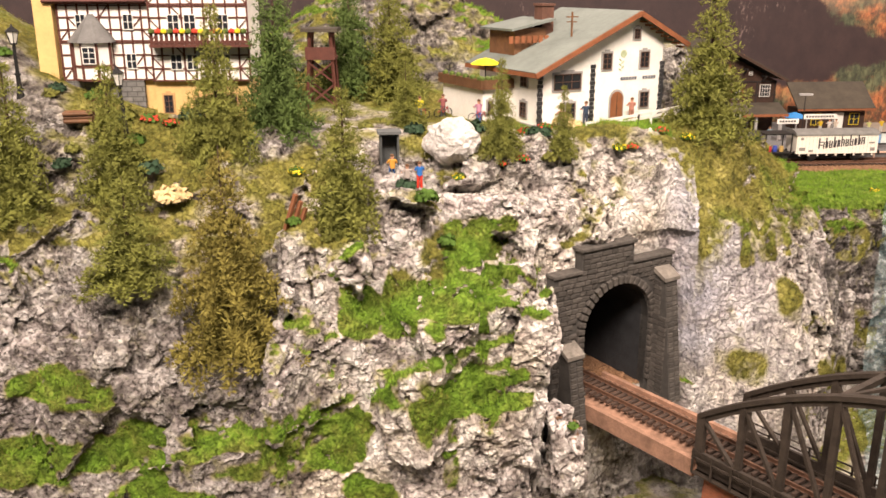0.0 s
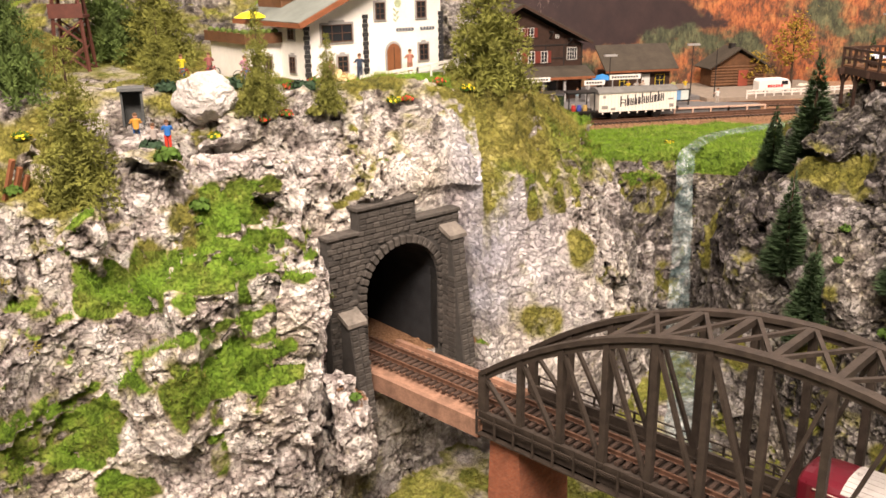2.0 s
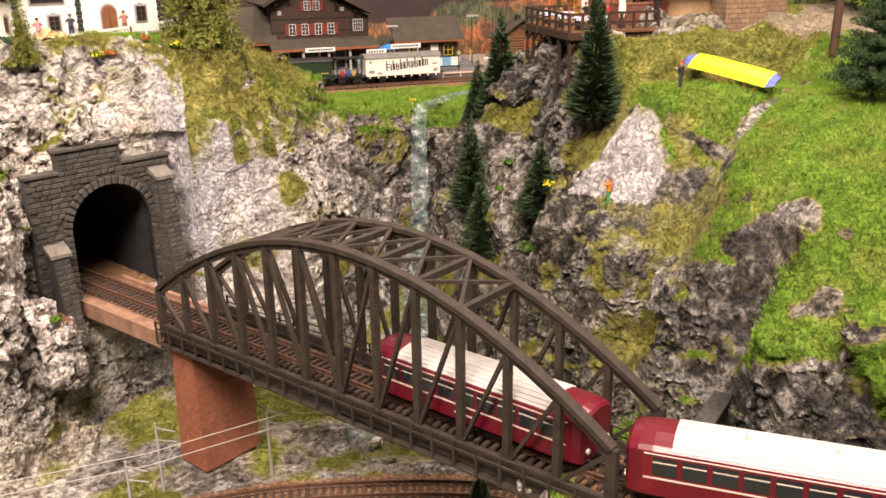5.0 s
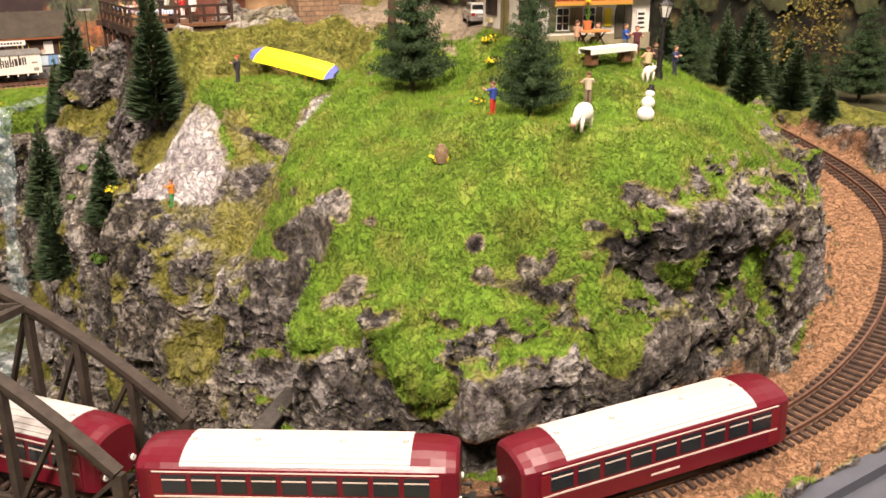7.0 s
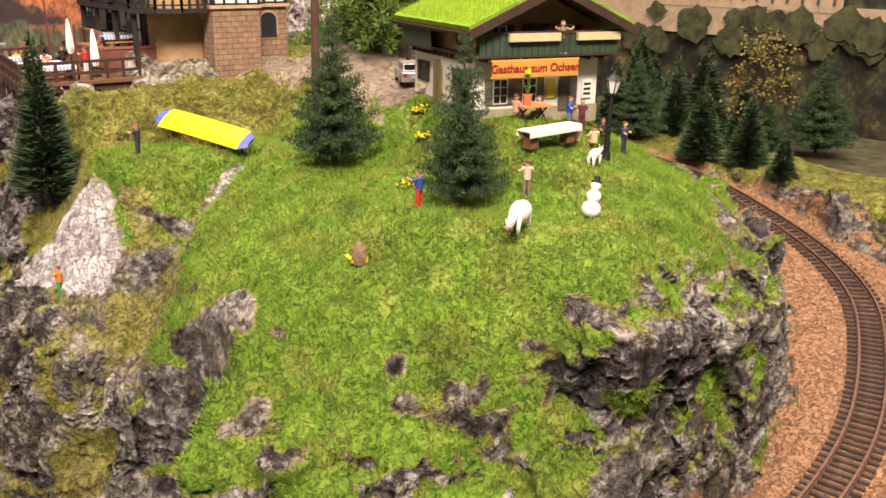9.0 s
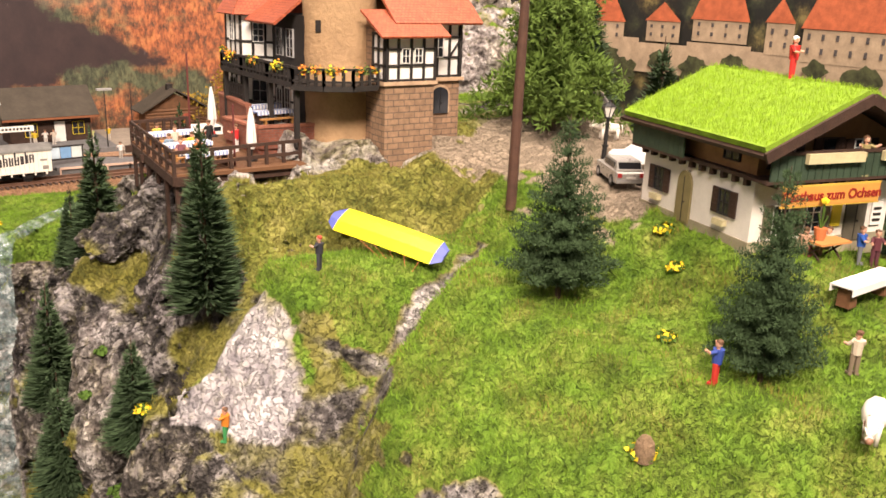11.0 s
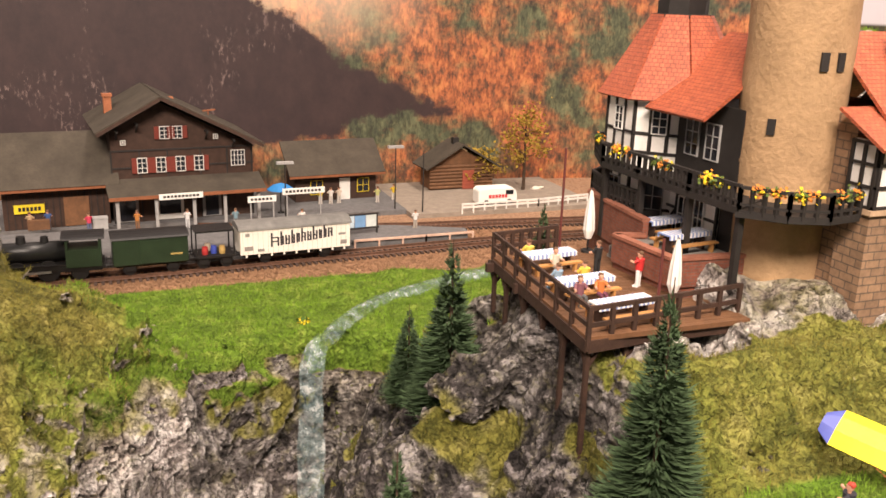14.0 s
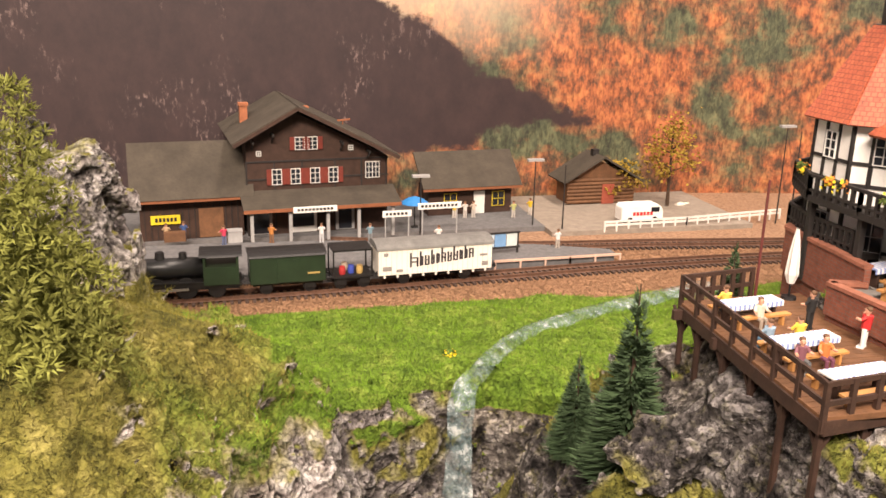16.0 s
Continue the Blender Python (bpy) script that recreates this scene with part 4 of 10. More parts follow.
        ballast = np.maximum(ballast, np.clip((w + 0.012 * (n2 - 0.4) - b) / 0.004, 0, 1) * (np.abs(z - zl) < 0.022) * np.where(w > 0.05, (N[:, 2] > 0.6) & (dh < 0.004), 1))
    bore = (np.abs(z - 0.183) < 0.012) & (x < 0.2) & (y > 0.58) & (N[:, 2] > 0.7)
    ballast = np.where(bore, 1.0, ballast)
    station = (y > 1.015) & (z < 0.30) & (x > 0.1)
    ballast = np.where(station, 1.0, ballast)
    pale = np.clip(np.where((dl > -0.05) & (x < 0.2), 0.98, 0.75) + 1.2 * (n1 - 0.5), 0, 1)
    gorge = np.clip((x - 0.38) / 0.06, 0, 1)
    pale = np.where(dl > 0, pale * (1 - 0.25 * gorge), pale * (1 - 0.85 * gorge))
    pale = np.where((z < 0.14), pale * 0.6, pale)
    # hill front: shade painted as dark stone, upward faces paled as if lit
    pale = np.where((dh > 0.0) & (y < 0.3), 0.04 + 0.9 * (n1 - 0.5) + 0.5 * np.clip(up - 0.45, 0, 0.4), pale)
    pale = np.where((x > 0.9) & (y > 0.7), 0.7, pale)
    pale = np.where((np.abs(y - gy) < 0.022) & (x > 0.50) & (x < 0.66) & (dh > 0) & (y < 0.5) & (z > 0.275), 0.30 + 1.2 * (n1 - 0.5), pale)
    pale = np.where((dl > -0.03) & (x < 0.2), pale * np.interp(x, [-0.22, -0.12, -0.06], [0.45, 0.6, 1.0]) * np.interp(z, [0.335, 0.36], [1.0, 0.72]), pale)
    # dark gorge rock with the gorge's shade painted in, darkest in front
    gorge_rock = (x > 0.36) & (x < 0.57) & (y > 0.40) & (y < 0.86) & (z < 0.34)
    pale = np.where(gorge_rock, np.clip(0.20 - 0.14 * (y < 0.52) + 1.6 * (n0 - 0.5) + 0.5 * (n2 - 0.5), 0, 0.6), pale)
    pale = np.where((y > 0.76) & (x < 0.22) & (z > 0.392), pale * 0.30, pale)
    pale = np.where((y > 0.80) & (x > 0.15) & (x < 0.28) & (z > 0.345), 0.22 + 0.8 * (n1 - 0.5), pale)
    pale = np.where(slab, 0.62, pale)
    pale = np.where(strip, 0.62, pale)
    wash = (0.35 + 1.6 * (n2 - 0.35)) * np.clip(1.25 - np.hypot((x - 0.205 + 0.05 * (n1 - 0.5)) / 0.03, (y - 0.68) / 0.05), 0, 1) * np.clip((z - 0.185) / 0.03, 0, 1) + 0.35 * np.clip(1.3 - np.hypot((x - 0.25) / 0.05, (y - 0.66) / 0.05), 0, 1)
    wash = np.where(slab, 0.35, wash)
    pale = np.maximum(pale, np.clip(wash * 1.5, 0, 0.8))
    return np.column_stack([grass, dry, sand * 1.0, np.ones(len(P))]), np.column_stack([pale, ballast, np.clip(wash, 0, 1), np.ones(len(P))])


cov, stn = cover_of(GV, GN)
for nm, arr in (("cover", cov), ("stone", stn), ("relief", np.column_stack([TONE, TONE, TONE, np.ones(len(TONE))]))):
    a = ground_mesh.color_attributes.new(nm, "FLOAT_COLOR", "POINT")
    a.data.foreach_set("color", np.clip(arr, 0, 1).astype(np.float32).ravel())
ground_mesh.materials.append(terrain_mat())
first = np.empty(len(ground_mesh.polygons), np.int32)
ground_mesh.polygons.foreach_get("loop_start", first)
corner_v = np.empty(len(ground_mesh.loops), np.int32)
ground_mesh.loops.foreach_get("vertex_index", corner_v)
ground_mesh.polygons.foreach_set("use_smooth", (corner_v[first] < COARSE) & (cov[corner_v[first], 0] > 0.3) | (stn[corner_v[first], 1] > 0.5))
ground = tagged(new("ground", ground_mesh), "pale grey plaster cliffs with bright green flocked grass", "ground", kind="structure")

_top = {}


def ground_z(x, y):
    """Height of the finished ground at a place."""
    if not _top:
        o = np.argsort(GV[:, 2])
        gi = np.full((NX, NY), 0.0)
        ix = np.clip(((GV[o, 0] - X0) / CELL).astype(int), 0, NX - 1)
        iy = np.clip(((GV[o, 1] - Y0) / CELL).astype(int), 0, NY - 1)
        gi[ix, iy] = GV[o, 2]
        _top["g"] = gi
    g = _top["g"]
    i = int(min(max((x - X0) / CELL, 0), NX - 1))
    j = int(min(max((y - Y0) / CELL, 0), NY - 1))
    return float(g[i, j]) or 0.28

# ---- backdrop: a printed panorama on a curved wall ----
def backdrop_mat():
    m = bpy.data.materials.new("backdrop_print")
    nt, b = nodes_of(m)
    geo = nt.nodes.new("ShaderNodeNewGeometry")
    sp = nt.nodes.new("ShaderNodeSeparateXYZ")
    link(nt, geo.outputs["Position"], sp.inputs[0])

    def math_(op, a, c, d=None):
        n = nt.nodes.new("ShaderNodeMath")
        n.operation = op
        for s, v in zip(n.inputs, (a, c, d)):
            if v is None:
                continue
            if isinstance(v, (int, float)):
                s.default_value = v
            else:
                link(nt, v, s)
        return n.outputs[0]

    def noise_at(sx, sz, detail=6, rough=0.65):
        mp = nt.nodes.new("ShaderNodeMapping")
        mp.inputs["Scale"].default_value = (sx, sx, sz)
        link(nt, geo.outputs["Position"], mp.inputs["Vector"])
        n = nt.nodes.new("ShaderNodeTexNoise")
        n.inputs["Scale"].default_value = 1.0
        n.inputs["Detail"].default_value = detail
        n.inputs["Roughness"].default_value = rough
        link(nt, mp.outputs[0], n.inputs["Vector"])
        return n.outputs["Fac"]
    X, Y, Z = sp.outputs
    big = noise_at(9, 12)
    mid = noise_at(52, 38, 9, 0.74)
    trees = noise_at(210, 85, 5, 0.7)
    # autumn wood: rust, orange, yellow, dark firs
    warm = ramp(nt, mid, [(0.30, (0.045, 0.036, 0.024)), (0.42, (0.14, 0.060, 0.032)), (0.52, (0.42, 0.13, 0.050)), (0.64, (0.55, 0.22, 0.075)), (0.8, (0.50, 0.36, 0.10))])
    cool = ramp(nt, mid, [(0.32, (0.022, 0.024, 0.018)), (0.5, (0.085, 0.095, 0.05)), (0.66, (0.17, 0.17, 0.085)), (0.8, (0.35, 0.17, 0.05))])
    wsel = ramp(nt, big, [(0.42, (0, 0, 0)), (0.56, (1, 1, 1))])
    wood = mixc(nt, wsel.outputs[0], cool.outputs[0], warm.outputs[0])
    speck = ramp(nt, trees, [(0.38, (0.30, 0.27, 0.26)), (0.55, (1, 1, 1)), (0.72, (1.0, 1.0, 1.0))])
    wood = mixc(nt, 0.85, wood, speck.outputs[0], "MULTIPLY")
    # hazy far valley beside the ridge
    hz = math_("MULTIPLY", math_("MINIMUM", math_("MAXIMUM", math_("MULTIPLY", math_("SUBTRACT", Z, 0.445), 12), 0), 1), math_("MINIMUM", math_("MAXIMUM", math_("MULTIPLY", math_("SUBTRACT", 0.74, X), 7), 0), 1))
    pale_wood = mixc(nt, 0.62, wood, (0.74, 0.58, 0.42))
    wood = mixc(nt, math_("MULTIPLY", hz, 0.8), wood, pale_wood)
    # shaded mountain face: plum brown with pale larch specks
    dark = ramp(nt, mid, [(0.3, (0.020, 0.010, 0.011)), (0.7, (0.042, 0.022, 0.021))])
    lar = ramp(nt, trees, [(0.53, (0, 0, 0)), (0.64, (1, 1, 1))])
    lsel = ramp(nt, noise_at(14, 9), [(0.54, (0, 0, 0)), (0.64, (0.65, 0.65, 0.65))])
    lm = mixc(nt, 1.0, lar.outputs[0], lsel.outputs[0], "MULTIPLY")
    dark = mixc(nt, lm, dark.outputs[0], (0.30, 0.21, 0.19))
    # the ridge falls to the right, its foot meets the orange slope
    warp = math_("MULTIPLY_ADD", big, 0.10, -0.05)
    warp2 = math_("MULTIPLY_ADD", mid, 0.030, -0.015)
    ridge = math_("SUBTRACT", math_("MULTIPLY_ADD", X, -0.56, 0.795), Z)
    ridge = math_("ADD", math_("ADD", ridge, warp), warp2)
    upper = ramp(nt, ridge, [(0.495, (0, 0, 0)), (0.505, (1, 1, 1))])
    upper.color_ramp.elements[0].position = 0.0
    upper.color_ramp.elements[1].position = 0.006
    foot = math_("ADD", math_("SUBTRACT", Z, math_("MULTIPLY_ADD", X, 0.13, 0.275)), math_("ADD", warp, warp2))
    above = ramp(nt, foot, [(0.0, (0, 0, 0)), (0.006, (1, 1, 1))])
    msel = mixc(nt, 1.0, upper.outputs[0], above.outputs[0], "MULTIPLY")
    col = mixc(nt, msel, wood, dark)
    # green-brown wood on the right-hand wall, pale sky above it
    clump = nt.nodes.new("ShaderNodeTexVoronoi")
    clump.inputs["Scale"].default_value = 34
    link(nt, geo.outputs["Position"], clump.inputs["Vector"])
    hue = nt.nodes.new("ShaderNodeSeparateColor")
    link(nt, clump.outputs["Color"], hue.inputs[0])
    leafy = math_("ADD", math_("MULTIPLY", noise_at(95, 80, 8, 0.75), 1.5), math_("MULTIPLY_ADD", clump.outputs["Distance"], -0.7, -0.04))
    dgreen = ramp(nt, leafy, [(0.2, (0.006, 0.007, 0.005)), (0.45, (0.024, 0.028, 0.014)), (0.72, (0.085, 0.085, 0.035))])
    dolive = ramp(nt, leafy, [(0.2, (0.008, 0.007, 0.005)), (0.45, (0.050, 0.040, 0.016)), (0.72, (0.19, 0.15, 0.055))])
    dw = mixc(nt, ramp(nt, hue.outputs[0], [(0.45, (0, 0, 0)), (0.75, (1, 1, 1))]).outputs[0], dgreen.outputs[0], dolive.outputs[0])
    right = ramp(nt, math_("ADD", math_("SUBTRACT", X, 1.20), warp), [(0.0, (0, 0, 0)), (0.02, (1, 1, 1))])
    col = mixc(nt, right.outputs[0], col, dw)
    sky = math_("SUBTRACT", Z, math_("MULTIPLY_ADD", right.outputs[0], -0.115, 0.62))
    sk = ramp(nt, sky, [(0.0, (0, 0, 0)), (0.004, (1, 1, 1))])
    col = mixc(nt, sk.outputs[0], col, (0.55, 0.52, 0.56))
    link(nt, col, b.inputs["Base Color"])
    b.inputs["Roughness"].default_value = 0.65
    return m


bm = bmesh.new()
line = spline([(-1.3, 0.2, 0), (-1.1, 0.9, 0), (-0.7, 1.33, 0), (-0.3, 1.374, 0), (0.4, 1.376, 0), (0.95, 1.376, 0), (1.25, 1.25, 0), (1.36, 0.95, 0), (1.39, 0.5, 0), (1.39, 0.0, 0), (1.39, -0.6, 0)], 0.03)
lo = [bm.verts.new((x, y, 0.1)) for x, y, _ in line]
hi = [bm.verts.new((x, y, 1.1)) for x, y, _ in line]
for i in range(len(line) - 1):
    bm.faces.new((lo[i + 1], lo[i], hi[i], hi[i + 1]))
backdrop = solo("backdrop", bm, backdrop_mat(), "printed autumn mountain backdrop behind the layout", "backdrop", kind="structure", smooth=True)

# ---- yard behind the carved ground ----
bm = bmesh.new()
bx(bm, -900, 1400, 1140, 1400, 200, 282.4)
solo("yard", bm, mat("yard_gravel", (0.42, 0.25, 0.15), 0.95, 0, 0.45, 300, 0.8, 0.002), "brown gravel station yard in front of the backdrop", "ground", kind="structure")
bm = bmesh.new()
bx(bm, 1190, 1400, -300, 1140, 200, 282)
solo("forest_floor", bm, mat("forest_floor", (0.075, 0.070, 0.028), 0.95, 0, 0.7, 70, 0.8, 0.003), "dark mossy forest floor behind the curve", "ground", kind="structure")

# the town printed on the right-hand part of the backdrop: flat shapes a millimetre off the wall
PRINT_WALL = mat("print_wall", (0.40, 0.30, 0.20), 0.7, 0, 0.25, 60, 0)
PRINT_ROOF = mat("print_roof", (0.46, 0.12, 0.05), 0.7, 0, 0.3, 90, 0)
PRINT_PANE = mat("print_pane", (0.07, 0.06, 0.06), 0.7, 0, 0.1, 60, 0)
PRINT_LEAF = mat("print_leaf", (0.060, 0.066, 0.026), 0.8, 0, 0.85, 70, 0)


def wall_at(s):
    """Place on the backdrop's line at the plan length s north of y = 0.4, turned along the wall."""
    y = 0.4 + s
    k = int(np.argmin(np.abs(line[:, 1] - y) + (line[:, 0] < 1.2) * 9))
    a, c = line[max(k - 1, 0)], line[min(k + 1, len(line) - 1)]
    return line[k], math.atan2(c[1] - a[1], c[0] - a[0])


def printed(name, y, z, polys, parent):
    """Flat shapes of the print: x along the wall in mm, z up."""
    p, ang = wall_at(y - 0.4)
    m = Matrix.Translation((p[0], p[1], z)) @ Matrix.Rotation(ang, 4, "Z")
    for k, (nm, pts, mt, lift) in enumerate(polys):
        bm = bmesh.new()
        for yy in (-0.0035 - 0.0016 * lift,):
            bm.faces.new([bm.verts.new(m @ Vector((x * MM, yy, q * MM))) for x, q in pts])
        o = part(nm, bm, mt, parent)


def printed_house(y, z, w, h, roof, n, gable=False):
    polys = [("printed_wall", [(-w, 0), (w, 0), (w, h), (-w, h)], PRINT_WALL, 1)]
    if gable:
        polys.append(("printed_roof", [(-w - 2, h), (w + 2, h), (0, h + roof)], PRINT_ROOF, 2))
    else:
        polys.append(("printed_roof", [(-w - 3, h - 2), (w + 3, h - 2), (w * 0.7, h + roof), (-w * 0.7, h + roof)], PRINT_ROOF, 2))
    for r in range(2):
        for k in range(n):
            x = -w + (k + 0.5) * 2 * w / n
            polys.append(("printed_window", [(x - 2, h * (0.25 + 0.4 * r)), (x + 2, h * (0.25 + 0.4 * r)), (x + 2, h * (0.42 + 0.4 * r)), (x - 2, h * (0.42 + 0.4 * r))], PRINT_PANE, 2))
    printed("house", y, z, polys, backdrop)


for y, z, w, h, roof, n, g in ((1.10, 0.425, 42, 26, 26, 5, False), (0.985, 0.43, 22, 24, 22, 3, True), (0.90, 0.435, 34, 26, 30, 4, False), (0.81, 0.425, 16, 34, 26, 2, True), (0.735, 0.42, 46, 36, 34, 6, False), (0.63, 0.42, 30, 34, 36, 4, True), (0.53, 0.42, 40, 30, 30, 5, False)):
    printed_house(y, z, w * 1.25, h * 1.2, roof * 1.2, n, g)
rnd = random.Random(5)
for k in range(9):
    yy = 1.16 - 0.085 * k
    top_ = [(x, rnd.uniform(38, 48) if (k % 3) else rnd.uniform(24, 34)) for x in range(-50, 51, 10)]
    printed("town_wall", yy, 0.385, [("printed_town_wall", [(50, 0), (50, 42 + 6 * (k % 2)), (-50, 42 + 6 * (k % 2)), (-50, 0)][::-1], PRINT_WALL, 0.6)], backdrop)
for k in range(44):
    yy = rnd.uniform(0.40, 1.18)
    r = rnd.uniform(12, 28)
    cz = rnd.uniform(0, 42)
    pts = [(r * (1 + 0.25 * rnd.uniform(-1, 1)) * math.cos(a), cz + r * 0.8 * (1 + 0.25 * rnd.uniform(-1, 1)) * math.sin(a)) for a in np.linspace(0, 2 * math.pi, 22)[:-1]]
    printed("print_tree", yy, 0.37, [("printed_tree", pts, PRINT_LEAF, 3 + k * 0.05)], backdrop)

# ---- grey board that closes the layout at the front, a batten laid on it, the floor of the room ----
bm = bmesh.new()
bx(bm, 560, 905, 38, 67, -60, 198)
bx(bm, 560, 905, 60, 70, 198, 204)
solo("layout_edge", bm, mat("edge_grey", (0.075, 0.08, 0.10), 0.6, 0, 0.2, 40, 0.2), "grey painted board closing the edge of the layout", "edge board", kind="structure")
bm = bmesh.new()
bx(bm, 800, 960, 10, 52, 197.5, 222)
solo("wooden_batten", bm, mat("pine_batten", (0.62, 0.43, 0.15), 0.6, 0, 0.2, 70, 0.2), "raw pine batten lying on the grey edge board", "batten")

# ---- steel arch bridge ----
STEEL = mat("bridge_steel", (0.048, 0.036, 0.028), 0.65, 0.2, 0.4, 160, 0.3)
RUST = mat("rail_rust", (0.16, 0.085, 0.055), 0.6, 0.3, 0.35, 200, 0.3)
SLEEPER = mat("sleeper_wood", (0.085, 0.052, 0.038), 0.85, 0, 0.35, 240, 0.4, spread=0.35)
ROOT = Matrix.Translation((BA.x, BA.y, 0.183)) @ Matrix(((BD.x, -BR.x, 0, 0), (BD.y, -BR.y, 0, 0), (0, 0, 1, 0), (0, 0, 0, 1)))
bridge = thing("arch_bridge", ROOT, "dark brown steel arch truss railway bridge over the gorge", "bridge")
L = BLEN * 1000
NB = 12


def arch_z(u):
    return 34 + 67 * (1 - (2 * u - 1) ** 2)


for side, y in (("near", 26), ("far", -26)):
    bm = bmesh.new()
    n = 24
    section = ((-3.25, 1.5), (3.25, 1.5), (3.25, -1.5), (1.1, -1.5), (1.1, -5.5), (-1.1, -5.5), (-1.1, -1.5), (-3.25, -1.5))
    rings = []
    for i in range(n + 1):
        u = i / n
        slope = math.atan2(67 * 4 * (1 - 2 * u), L)
        rings.append([bm.verts.new(Vector((u * L - h * math.sin(slope), y + w, arch_z(u) + h * math.cos(slope))) * MM) for w, h in section])
    for r0, r1 in zip(rings, rings[1:]):
        for k in range(8):
            bm.faces.new((r0[k], r0[(k + 1) % 8], r1[(k + 1) % 8], r1[k]))
    bm.faces.new(rings[0])
    bm.faces.new(rings[-1][::-1])
    bmesh.ops.recalc_face_normals(bm, faces=bm.faces[:])
    part("top_chord", bm, STEEL, bridge)
    bm = bmesh.new()
    bx(bm, 0, L, y - 3, y + 3, -2, 0)
    bx(bm, 0, L, y - 1.2, y + 1.2, -8, 6)
    bx(bm, 0, L, y - 3, y + 3, -9, -7.5)
    part("bottom_chord", bm, STEEL, bridge)
    for i in range(NB + 1):
        u = i / NB
        bm = bmesh.new()
        w = 6 if i in (0, NB) else 4
        bx(bm, u * L - w / 2, u * L + w / 2, y - 2, y + 2, 0, arch_z(u))
        part("hanger", bm, STEEL, bridge)
    for i in range(NB):
        u0, u1 = i / NB, (i + 1) / NB
        bm = bmesh.new()
        if i < NB / 2:
            beam(bm, (u0 * L, y, arch_z(u0) - 2), (u1 * L, y, 2), 3, 2)
        else:
            beam(bm, (u0 * L, y, 2), (u1 * L, y, arch_z(u1) - 2), 3, 2)
        part("diagonal", bm, STEEL, bridge)
    # walkway rail outside the truss
    bm = bmesh.new()
    yo = y + (7 if y > 0 else -7)
    for h in (4, 9):
        bx(bm, 0, L, yo - 0.5, yo + 0.5, h, h + 0.8)
    for i in range(25):
        bx(bm, i / 24 * L - 0.6, i / 24 * L + 0.6, yo - 0.6, yo + 0.6, -8, 10)
    bx(bm, 0, L, min(y, yo), max(y, yo), -8.5, -7.5)
    part("handrail", bm, STEEL, bridge)
for i in range(3, NB - 2):
    u = i / NB
    bm = bmesh.new()
    beam(bm, (u * L, -26, arch_z(u) - 1), (u * L, 26, arch_z(u) - 1), 4, 4)
    part("cross_beam", bm, STEEL, bridge)
for i in range(3, NB - 3):
    u0, u1 = i / NB, (i + 1) / NB
    for s in (1, -1):
        bm = bmesh.new()
        beam(bm, (u0 * L, -26 * s, arch_z(u0)), (u1 * L, 26 * s, arch_z(u1)), 2.4, 2)
        part("wind_brace", bm, STEEL, bridge)
bm = bmesh.new()
bx(bm, -2, L + 2, -22, 22, -7, -2.5)
for i in range(NB + 1):
    bx(bm, i / NB * L - 2, i / NB * L + 2, -25, 25, -8, -2)
part("deck", bm, STEEL, bridge)


# ---- track ----
def lay_track(name, line, label, lift=0.0, pieces=True, seg=(0, None)):
    line = line[seg[0]:seg[1]]
    root = thing(name, pose(0, 0, 0), label, "railway track", kind="structure")
    t = np.gradient(line, axis=0)
    t /= np.linalg.norm(t[:, :2], axis=1)[:, None]
    nrm = np.column_stack([-t[:, 1], t[:, 0]])
    for s in (8.25, -8.25):
        verts, faces = [], []
        prof = [(-1.1, -1.2), (1.1, -1.2), (0.4, -0.7), (0.4, 1.0), (0.75, 1.2), (0.75, 2.0), (-0.75, 2.0), (-0.75, 1.2), (-0.4, 1.0), (-0.4, -0.7)]
        k = len(prof)
        for p, nn in zip(line, nrm):
            for (a, b_) in prof:
                verts.append((p[0] + nn[0] * (s + a) * MM, p[1] + nn[1] * (s + a) * MM, p[2] + lift + (b_ - 1.4) * MM))
        for i in range(len(line) - 1):
            for j in range(k):
                faces.append((i * k + j, i * k + (j + 1) % k, (i + 1) * k + (j + 1) % k, (i + 1) * k + j))
        me = bpy.data.meshes.new("rail")
        me.from_pydata(verts, [], faces)
        me.materials.append(RUST)
        o = new("rail", me)
        o.parent = root
    bm = bmesh.new()
    bx(bm, -1.3, 1.3, -15, 15, -4.6, -2.6)
    bx(bm, -1.6, 1.6, -10, -6.5, -2.6, -2.2)
    bx(bm, -1.6, 1.6, 6.5, 10, -2.6, -2.2)
    me = mesh_of("sleeper", bm, SLEEPER)
    if pieces:
        for i in range(0, len(line)):
            o = new("sleeper", me)
            o.parent = root
            o.matrix_basis = pose(line[i, 0], line[i, 1], line[i, 2] + lift, 0, 0, math.degrees(math.atan2(t[i, 1], t[i, 0])) + random.uniform(-1, 1))
    else:
        bm = bmesh.new()
        for i in range(0, len(line)):
            m = pose(line[i, 0], line[i, 1], line[i, 2] + lift, 0, 0, math.degrees(math.atan2(t[i, 1], t[i, 0])))
            bx(bm, -1.3, 1.3, -15, 15, -4.6, -2.6, m)
        o = part("sleepers", bm, SLEEPER, root)
        o["kind"] = "stuff"
    return root


lay_track("mountain_track", upper_line, "rusty railway track on weathered wooden sleepers over the bridge")
lay_track("valley_track", lower_line, "rusty railway track curving through the valley below")
lay_track("station_track", front_line, "rusty station track in brown ballast beside the platform", pieces=False)
lay_track("platform_track", back_line, "rusty station track behind the platform", pieces=False)

